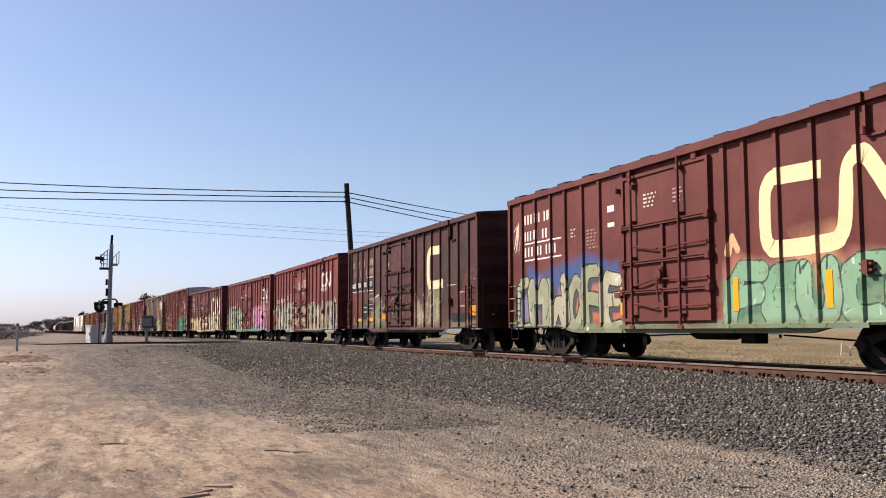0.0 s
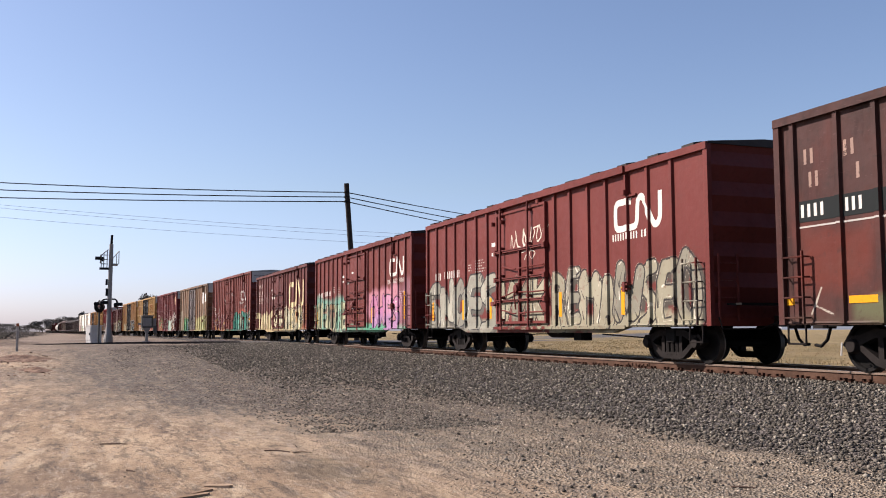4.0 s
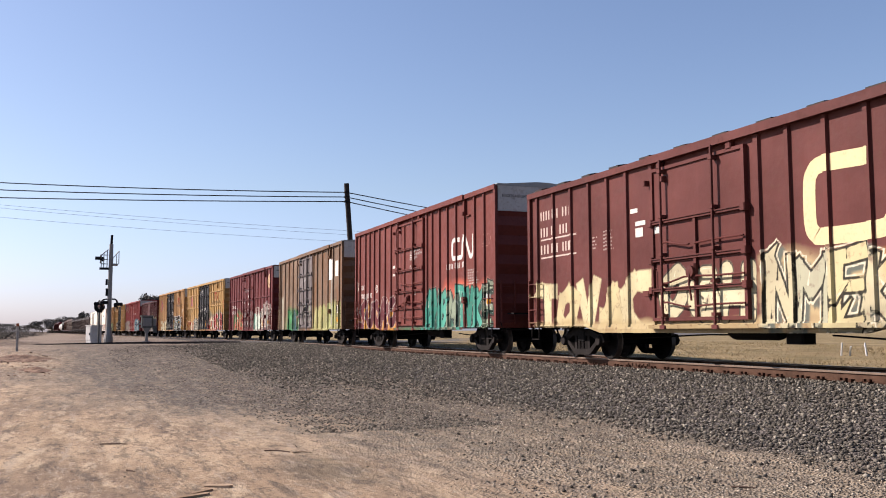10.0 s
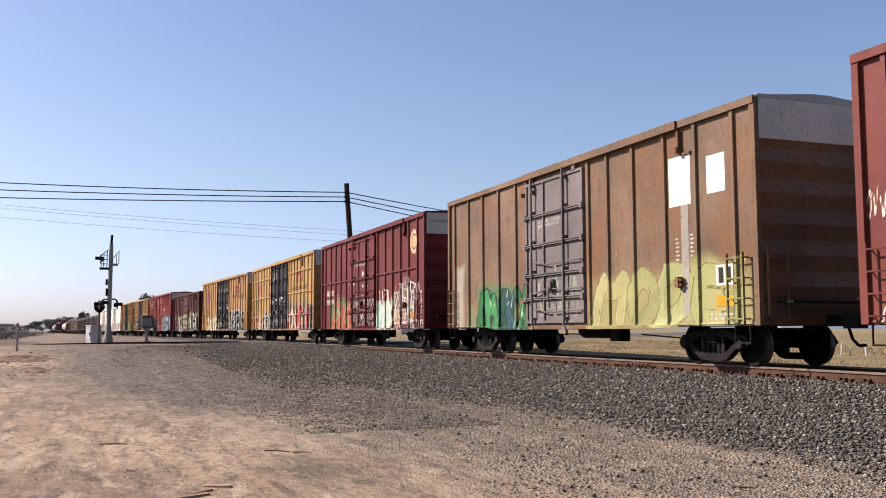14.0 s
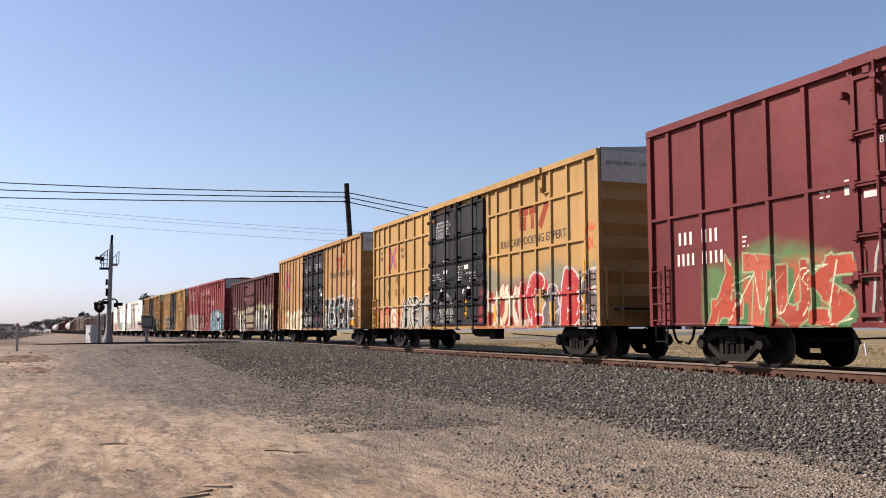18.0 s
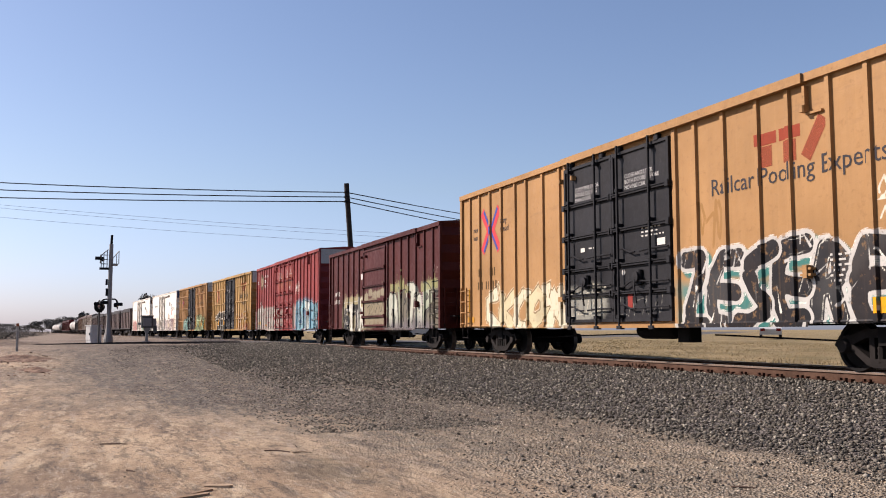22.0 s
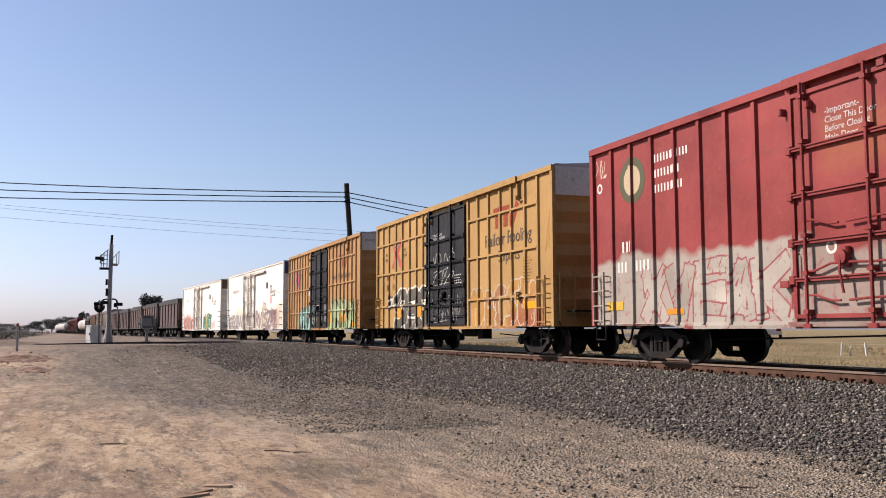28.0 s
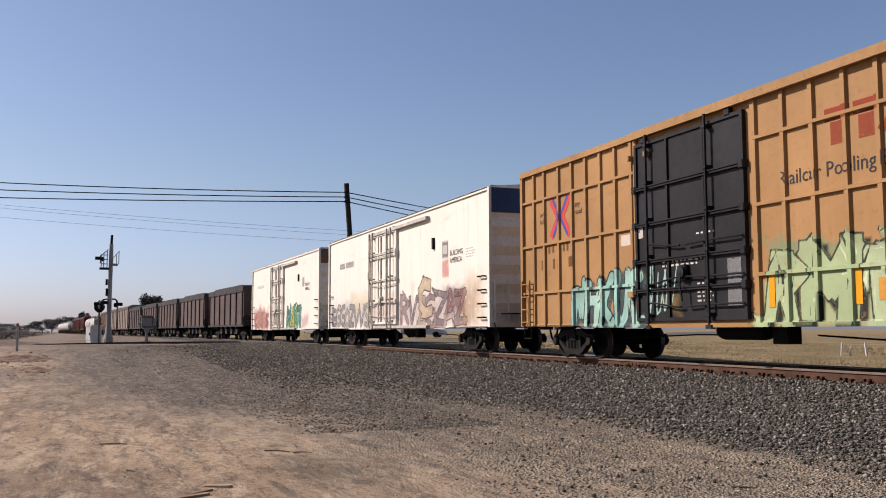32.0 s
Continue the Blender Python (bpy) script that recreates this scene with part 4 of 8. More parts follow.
def sill_mesh(L, sill, drop, ends, mat, job):
    """The deep side sill that tapers up over the trucks."""
    half = L / 2
    uu = np.linspace(0, L, int(L / 0.06))
    k = np.clip((np.minimum(uu, L - uu) - ends) / 0.8, 0, 1)
    low = sill + 0.02 - drop * k
    v, f = [], []
    for u, z in zip(uu, low):
        v += [(u - half, -1.52, sill + 0.06), (u - half, -1.53, (sill + z) / 2 + 0.02), (u - half, -1.52, z), (u - half, -1.40, z)]
    for i in range(len(uu) - 1):
        for j in range(3):
            f.append((i * 4 + j + 1, (i + 1) * 4 + j + 1, (i + 1) * 4 + j, i * 4 + j))
    me = Build().add(v, f).mesh("side_sill", mat, fix=False)
    spray(me, job)
    return me


def roof_parts(car, L, top, mat, style):
    half = L / 2
    rise = 0.14
    ring = [(-1.56, top - 0.02), (1.56, top - 0.02), (1.56, top + 0.02), (0.2, top + rise), (-0.2, top + rise), (-1.56, top + 0.02)]
    part("roof", Build().prism(ring, -half - 0.02, half + 0.02, "x").mesh("roof", mat), car)
    n = int(L / 1.25)
    lift = 0.07 if style == "ridged" else 0.025
    ring = [(-1.57, top + 0.0), (-1.57, top + lift), (-1.4, top + lift + 0.03), (-0.2, top + rise + lift), (0.2, top + rise + lift), (1.4, top + lift + 0.03), (1.57, top + lift), (1.57, top)]
    w = 0.20 if style == "ridged" else 0.05
    seam = Build().prism(ring[::-1], -w, w, "x").mesh("roof_rib", mat)
    for k in range(n):
        part("roof_rib", seam, car, m=pose(-half + L * (k + 0.5) / n, 0, 0))


def end_parts(car, L, sill, top, mat, panel_mat, sign=""):
    half = L / 2
    cut = top - 0.78 if panel_mat else top
    prof = []
    n = 6
    for k in range(n * 4 + 1):
        z = sill + (cut - sill) * k / (n * 4)
        prof.append((0.03 + 0.06 * math.sin(k * math.pi / 2), z))
    v, f = [], []
    for y in (-1.50, 1.50):
        v += [(p, y, z) for p, z in prof]
    m = len(prof)
    f = [(i, m + i, m + i + 1, i + 1) for i in range(m - 1)]
    wall = Build().add(v, f).mesh("end_wall", mat, fix=False)
    for s in (1, -1):
        turn = pose(0, 0, 0, 0, 0, 0 if s > 0 else 180) @ pose(half - 0.05, 0, 0)
        e = part("end_wall", wall, car, "corrugated steel end wall", turn)
        for y in (-1.53, 1.53):
            part("corner_post", Build().box(-0.08, 0.06, y - 0.05, y + 0.05, sill, top).mesh("corner_post", mat), e)
        if panel_mat:
            part("end_panel", Build().box(-0.02, 0.06, -1.50, 1.50, cut, top + 0.05).mesh("end_panel", panel_mat), e, "pale upper end panel")
            if sign:
                part("lettering", words(sign, 0.12, dark_letter), e, "small black words", pose(0.066, -1.35, cut + 0.42, 0, 0, 90))
        b = Build().box(0.06, 0.5, -1.2, 1.2, 1.18, 1.22)
        part("end_platform", b.mesh("end_platform", black_steel), e)
        lad = Build()
        for y in (-1.42, -0.98):
            lad.box(0.11, 0.15, y - 0.02, y + 0.02, sill + 0.1, sill + 1.4)
        for k in range(4):
            lad.box(0.11, 0.14, -1.42, -0.98, sill + 0.2 + k * 0.34, sill + 0.225 + k * 0.34)
        part("end_ladder", lad.mesh("end_ladder", mat), e)


def plug_door(car, L, u0, u1, z0, z1, mat, job, beams, rods, rod_mat=None, deep=0.05, name="door", stile=True, gear=True):
    """A door leaf proud of the side, with beams, lock rods, handles and a gear box."""
    half = L / 2
    y = -1.505 - deep
    xs = np.linspace(u0 - half, u1 - half, int((u1 - u0) / STEP))
    zs = np.linspace(z0, z1, int((z1 - z0) / STEP))
    d = part(name, sheet(name, xs, zs, y, mat, job), car)
    rim = Build()
    rim.box(u0 - half - 0.02, u0 - half + 0.06, y - 0.04, -1.50, z0 - 0.03, z1 + 0.03).box(u1 - half - 0.06, u1 - half + 0.02, y - 0.04, -1.50, z0 - 0.03, z1 + 0.03)
    rim.box(u0 - half + 0.06, u1 - half - 0.06, y - 0.04, -1.50, z1 - 0.04, z1 + 0.03).box(u0 - half + 0.06, u1 - half - 0.06, y - 0.04, -1.50, z0 - 0.03, z0 + 0.04)
    part("door_frame", rim.mesh("door_frame", mat), d)
    um = (u0 + u1) / 2 - half
    iron = rod_mat or mat
    if z1 - z0 > 3.5:
        beams = list(beams) + [z0 + 2.85]
        for f in ((0.33, 0.67) if u1 - u0 > 3.0 else ()):
            part("door_stile", Build().box(u0 + (u1 - u0) * f - half - 0.03, u0 + (u1 - u0) * f - half + 0.03, y - 0.045, y + 0.01, z0 + 0.04, z1 - 0.04).mesh("door_stile", mat), d)
        stile = False
    for zb in beams:
        # beam with a lip above, resting on two brackets
        part("door_beam", Build().box(u0 - half - 0.05, u1 - half + 0.05, y - 0.075, y + 0.01, zb - 0.035, zb + 0.035)
             .box(u0 - half + 0.06, u1 - half - 0.06, y - 0.10, y - 0.075, zb + 0.012, zb + 0.035).mesh("door_beam", mat), d)
        for us in (u0 - half, u1 - half):
            part("door_bracket", Build().box(us - 0.07, us + 0.07, y - 0.10, -1.50, zb - 0.07, zb + 0.07, 0.015).mesh("door_bracket", mat), d)
    if not gear:
        return d
    if stile:
        part("door_stile", Build().box(um - 0.04, um + 0.04, y - 0.055, y + 0.01, z0 + 0.04, beams[-1] - 0.04 if beams else z1 - 0.04).mesh("door_stile", mat), d)
    for ur in rods:
        rod = Build().tube([(ur - half, y - 0.11, z0 - 0.18), (ur - half, y - 0.11, z1 + 0.16)], 0.032, 7)
        for zc in [z0 + 0.08, z1 - 0.08] + [zb + 0.1 for zb in beams]:
            rod.box(ur - half - 0.055, ur - half + 0.055, y - 0.15, y + 0.01, zc - 0.035, zc + 0.035)
        part("lock_rod", rod.mesh("lock_rod", iron), d)
        # crank at the foot of the rod
        part("lock_crank", Build().box(ur - half - 0.10, ur - half + 0.10, y - 0.14, y - 0.02, z0 - 0.20, z0 - 0.12, 0.02).mesh("lock_crank", iron), d)
    # operating gear: case, long handle, and the bent pipes that reach the rods
    part("gear_case", Build().box(um - 0.17, um + 0.05, y - 0.10, y + 0.01, z0 + 0.78, z0 + 1.10, 0.03).turned([(0.04, -0.06), (0.12, -0.05), (0.12, 0.0)], 12, "y", (um - 0.06, y - 0.10, z0 + 0.94)).mesh("gear_case", iron), d)
    part("door_handle", Build().tube([(um - 0.06, y - 0.14, z0 + 0.98), (um - 0.05, y - 0.17, z0 + 0.70), (um + 0.0, y - 0.15, z0 + 0.36)], 0.024, 6).mesh("door_handle", iron), d)
    for k, zp in enumerate((z0 + 0.30, z0 + 0.80, z0 + 1.55)):
        if zp < z1 - 0.4:
            bend = 0.05 if k % 2 else -0.05
            part("pipe", Build().tube([(rods[0] - half, y - 0.09, zp - bend), (rods[0] - half + 0.18, y - 0.09, zp - bend), (um - 0.32, y - 0.09, zp + bend), (um - 0.12, y - 0.09, zp + bend)], 0.020, 6)
                 .tube([(um + 0.06, y - 0.09, zp + bend), (rods[-1] - half, y - 0.09, zp + bend * 0.5), (u1 - half + 0.02, y - 0.09, zp + bend * 0.5)], 0.020, 6).mesh("pipe", iron), d)
    part("grab_iron", Build().tube([(u0 - half + 0.10, y, z0 + 0.5), (u0 - half + 0.10, y - 0.07, z0 + 0.52), (u0 - half + 0.10, y - 0.07, z0 + 1.05), (u0 - half + 0.10, y, z0 + 1.07)], 0.016, 5).mesh("grab_iron", iron), d)
    for us in (u0 - half + 0.33, u1 - half - 0.41):
        part("hanger", Build().box(us - 0.085, us + 0.085, y - 0.06, -1.50, z1 + 0.02, z1 + 0.20, 0.02).mesh("hanger", mat), d)
    return d


CARS = []


def boxcar(label, s0, s1, top, mat, jobs, left, right, doors, rails=(), sill=0.78, drop=0.16, roof_mat=None, roof="ridged", panel_mat=None, sign="",
           door_mat=None, rod_mat=None, door_z=(0.92, None), beams=None, ladder_mat=None, track_reach=4.0, rod_at=(0.15, 0.72), stile=True, texts=(), du=0.0, gear=True):
    L = s1 - s0
    half = L / 2
    car = thing("boxcar", label, "boxcar", "cars of the freight train")
    plan = paint_job(jobs)
    paint = lambda u, z: plan(u - du, z)
    job = lambda x, z: paint(x + half, z)
    left, right, doors = [u + du for u in left], [u + du for u in right], [(a + du, b + du) for a, b in doors]
    d0, d1 = doors[0][0], doors[-1][1]
    ribs = [(0.06, 0.12), (L - 0.06, 0.12), (d0 - 0.05, 0.16)]
    ribs += [(u, 0.13) for u in left] + [(right[0], 0.17)] + [(u, 0.13) for u in right[1:]]
    beams_list = [r for z in rails for r in ((z, 0.1, d0 - 0.1), (z, right[0], right[-1]))]
    side_parts(car, L, sill, top, mat, paint, ribs, beams_list, doors)
    part("side_sill", sill_mesh(L, sill, drop, 2.9, mat, job), car)
    part("top_chord", Build().box(-half, half, -1.60, -1.50, top - 0.13, top + 0.015).box(-half, half, 1.50, 1.60, top - 0.13, top + 0.015).mesh("top_chord", mat), car)
    part("floor", Build().box(-half + 0.1, half - 0.1, -1.45, 1.45, 1.03, 1.1).mesh("floor", black_steel), car)
    roof_parts(car, L, top, roof_mat or mat, roof)
    end_parts(car, L, sill, top, mat, panel_mat, sign)
    z0, z1 = door_z[0], door_z[1] or top - 0.30
    for u0, u1 in doors:
        w = u1 - u0
        plug_door(car, L, u0, u1, z0, z1, door_mat or mat, job, beams or [z0 + 0.62, z0 + 1.25, z0 + 2.05], [u0 + w * f for f in rod_at], rod_mat, stile=stile, gear=gear)
    reach = min(L - 0.6, d1 + track_reach)
    nt = int((reach - d0 + 0.1) / 0.06)
    tv = [(u - half, y, z) for u in np.linspace(d0 - 0.1, reach, nt) for y, z in ((-1.50, sill - 0.05), (-1.66, sill - 0.05), (-1.67, sill + 0.03), (-1.64, sill + 0.03), (-1.63, sill - 0.01), (-1.50, sill - 0.01))]
    tf = [(i * 6 + k + 6, i * 6 + k + 7, i * 6 + k + 1, i * 6 + k)[::-1] for i in range(nt - 1) for k in range(5)]
    rail_me = Build().add(tv, tf).mesh("door_track", mat)
    spray(rail_me, job)
    part("door_track", rail_me, car)
    part("door_track", Build().box(d0 - 0.1 - half, reach - half, -1.65, -1.50, top - 0.15, top + 0.02).mesh("door_track", mat), car, "upper door track under the eave")
    for u in (d0 - 0.14, d0 + 0.5):
        part("door_stop", Build().box(u - half - 0.045, u - half + 0.045, -1.68, -1.50, top - 0.60, top - 0.49, 0.02).mesh("door_stop", mat), car)
    part("door_stop", Build().box(reach - half - 0.05, reach - half + 0.05, -1.66, -1.50, top - 0.66, top - 0.54, 0.02).box(reach - half - 0.03, reach - half + 0.03, -1.60, -1.50, top - 0.54, top - 0.2).box(reach - half, reach - half + 0.36, -1.56, -1.50, top - 0.70, top - 0.66).mesh("door_stop", mat), car)
    part("placard_holder", Build().box(reach - half - 0.2, reach - half + 0.05, -1.62, -1.50, 1.60, 1.64).box(reach - half - 0.2, reach - half + 0.05, -1.62, -1.50, 1.70, 1.74).box(reach - half - 0.12, reach - half - 0.02, -1.64, -1.50, 1.56, 1.78).mesh("placard_holder", mat), car)
    part("placard_holder", Build().box(d0 - half - 0.3, d0 - half - 0.05, -1.66, -1.50, 1.42, 1.54, 0.02).mesh("placard_holder", mat), car)
    lm = ladder_mat or mat
    ladder(car, L - 0.80, half, sill + 0.02, sill + 1.35, lm, job)
    ladder(car, 0.22, half, sill + 0.02, sill + 1.25, lm, job)
    for u in (0.22, L - 0.68):
        part("stirrup_step", Build().tube([(u - half, -1.58, sill), (u - half, -1.58, sill - 0.32), (u - half + 0.42, -1.58, sill - 0.32), (u - half + 0.42, -1.58, sill)], 0.022, 5).mesh("stirrup_step", dusty_steel), car)
    stencils(car, L, jobs, ribs, doors, (z0, z1), du)
    for text, size, u, z, m, y in texts:
        for row, line in enumerate(text.split("\n")):
            me = words(line, size, m)
            if y > -1.52:
                over_posts(me, u + du, ribs, y, -1.505 - POST - 0.004)
            part("lettering", me, car, "painted words", pose(u + du - half, y, z - row * size * 0.95))["kind"] = "stuff"
    running_gear(car, half, sill)
    CARS.append((car, (s0 + s1) / 2))
    return car

# ---- the train ----
C = srgb
WHITE, CREAM, YELLOW, BLACK = C("e8e4da"), C("ecd9a8"), C("f0a818"), C("16141a")
RIBBON = [(12.0, 3.42), (11.0, 3.45), (10.75, 3.33), (10.68, 3.1), (10.68, 2.5), (10.78, 2.3), (11.0, 2.24), (12.15, 2.25), (12.38, 2.36), (12.47, 2.6), (12.53, 3.22), (12.62, 3.44),
          (12.80, 3.52), (13.00, 3.40), (13.66, 2.4), (13.84, 2.2), (14.05, 2.22), (14.22, 2.42), (14.27, 2.7), (14.28, 3.6)]


def ribbon(col, at=(0, 0), size=1.0, wide=0.29, alpha=1.0, cut=None):
    """The railway's ribbon emblem: one winding band."""
    pts = [(at[0] + (u - 10.68) * size, at[1] + (z - 2.24) * size) for u, z in RIBBON][:cut]
    return band(pts, wide * size, col, alpha)


def reflectors(*us, z0=1.05, z1=1.68):
    return [rect(u - 0.075, u + 0.075, z0, z1, YELLOW, 1.0, "reflector") for u in us]


def marks(u, z, col, rows=((0.75, 0.35, 0.5), (0.55, 0.45, 0.4)), h=0.2, lead=0.42):
    """Owner's name and number: bars in lines, each with a thin rule."""
    out = []
    for k, ws in enumerate(rows):
        out += bars(u, z - k * lead, ws, h, col)
    return out


def small_print(u, z, w, n, col, alpha=0.8, lead=0.085, seed=1):
    """Lines of print too fine to read, as short plain bars."""
    r = random.Random(seed + int(u * 100))
    out = []
    for k in range(n):
        at, end = u, u + w * r.uniform(0.65, 1.0)
        while at < end:
            step = r.uniform(0.05, 0.15)
            out.append(rect(at, min(end, at + step), z - k * lead, z - k * lead + 0.036, col, alpha, "lettering"))
            at += step + 0.065
    return out


red_a = worn_paint("brick_red_paint", (0.165, 0.040, 0.031), 0.25, 0.35)
red_b = worn_paint("dark_brown_paint", (0.076, 0.028, 0.022), 0.35, 0.5, rust_color=(0.03, 0.018, 0.015), blotch=(0.085, 0.024, 0.018))
red_c = worn_paint("bright_oxide_red_paint", (0.215, 0.045, 0.036), 0.15, 0.2)
red_d = worn_paint("oxide_red_paint", (0.20, 0.044, 0.035), 0.18, 0.2)
red_e = worn_paint("faded_brown_red_paint", (0.16, 0.043, 0.035), 0.25, 0.35)
red_f = worn_paint("salmon_red_paint", (0.23, 0.060, 0.046), 0.15, 0.15)
brown_g = worn_paint("rusted_tan_paint", (0.31, 0.20, 0.125), 0.3, 0.5, rust_color=(0.11, 0.045, 0.018), body=0.54, blotch=(0.20, 0.088, 0.036))
maroon_h = worn_paint("maroon_paint", (0.185, 0.033, 0.032), 0.2, 0.25)
yellow_i = worn_paint("golden_yellow_paint", (0.60, 0.36, 0.125), 0.14, 0.25, rust_color=(0.20, 0.105, 0.04), body=0.62)
yellow_j = worn_paint("dull_golden_yellow_paint", (0.57, 0.315, 0.125), 0.14, 0.3, rust_color=(0.19, 0.10, 0.04), body=0.62)
maroon_k = worn_paint("deep_maroon_paint", (0.098, 0.016, 0.013), 0.2, 0.2)
red_l = worn_paint("sun_faded_red_paint", (0.35, 0.058, 0.053), 0.25, 0.3, rust_color=(0.25, 0.10, 0.05))
white_o = worn_paint("white_reefer_paint", (0.97, 0.91, 0.79), 0.04, 0.10, rust_color=(0.38, 0.26, 0.16), body=0.78)
black_door = worn_paint("black_door_paint", (0.017, 0.0165, 0.019), 0.3, 0.25, rust_color=(0.07, 0.06, 0.06))
grey_door = worn_paint("bare_grey_door_paint", (0.24, 0.205, 0.195), 0.3, 0.4)
pale_panel = worn_paint("pale_end_paint", (0.78, 0.75, 0.69), 0.15, 0.3)
blue_panel = worn_paint("blue_end_paint", (0.05, 0.09, 0.20), 0.2, 0.2)

boxcar("brick-red boxcar with a large cream ribbon emblem and green graffiti", 115.05, 130.6, 4.40, red_a, [
    ribbon(CREAM, (10.85, 2.12), 1.06),
    bars(0.95, 3.62, (0.55, 0.3, 0.5), 0.26, WHITE), bars(0.95, 3.16, (0.5, 0.25, 0.55), 0.26, WHITE), rect(0.95, 3.1, 3.06, 3.10, WHITE),
    bars(0.95, 2.72, (0.6, 0.35, 0.65), 0.26, WHITE), rect(0.95, 3.1, 2.60, 2.64, WHITE), scrawl(0.15, 2.9, 0.55, 0.9, C("d8c8c0"), 5, 10, 0.05),
    small_print(3.6, 3.2, 0.25, 3, WHITE, 0.6), small_print(4.4, 3.1, 0.6, 6, C("c0a8a0"), 0.6), rect(5.4, 5.7, 3.45, 3.6, WHITE), rect(5.4, 5.7, 3.1, 3.2, WHITE),
    small_print(7.0, 3.62, 0.55, 4, WHITE), small_print(8.1, 3.6, 0.45, 4, C("d0b8b0"), 0.6),
    cloud(1.2, 5.95, 1.55, 2.35, C("3a5c9c"), 3, 0.95), cloud(0.3, 1.8, 0.8, 1.9, C("8a86a8"), 4, 0.9), cloud(3.0, 6.0, 0.8, 1.7, C("c87a5c"), 8, 0.9),
    mural(0.35, 5.95, 0.62, 2.25, 6, [C("a8ac94"), C("98a088"), C("b4b4a0")], C("23242a"), C("d4d6c8"), 21, 0.27, 0.035, 0.0, C("4a5058"), forms="CMWOFE", round_=True),
    cloud(9.6, 15.5, 0.7, 1.95, C("b87a70"), 13, 0.9), cloud(9.7, 15.5, 0.6, 1.5, C("6c9478"), 14, 0.95), cloud(11.5, 12.5, 1.5, 2.3, C("d4a07c"), 15, 0.7, 0.3),
    mural(9.75, 15.4, 0.72, 1.98, 5, [C("86b498"), C("7cac90"), C("92bca2")], C("39564a"), C("c8dccc"), 22, 0.30, 0.03, 0.0, C("54806c"), C("8cb49c"), "FEUCGS", True),
    cloud(0.0, 15.5, 0.5, 0.86, C("7c8a70"), 17, 0.85, 0.1, 0.1), reflectors(5.98, 9.98, 12.35), stroke([(9.8, 2.15), (9.9, 2.45), (10.05, 2.2)], 0.16, C("d8b088"), 0.8)],
    [0.82, 1.64, 2.54, 3.34, 4.23, 5.06], [9.72, 10.33, 11.2, 12.08, 13.04, 13.9, 14.75], [(6.17, 9.3)], roof_mat=dark_roof)

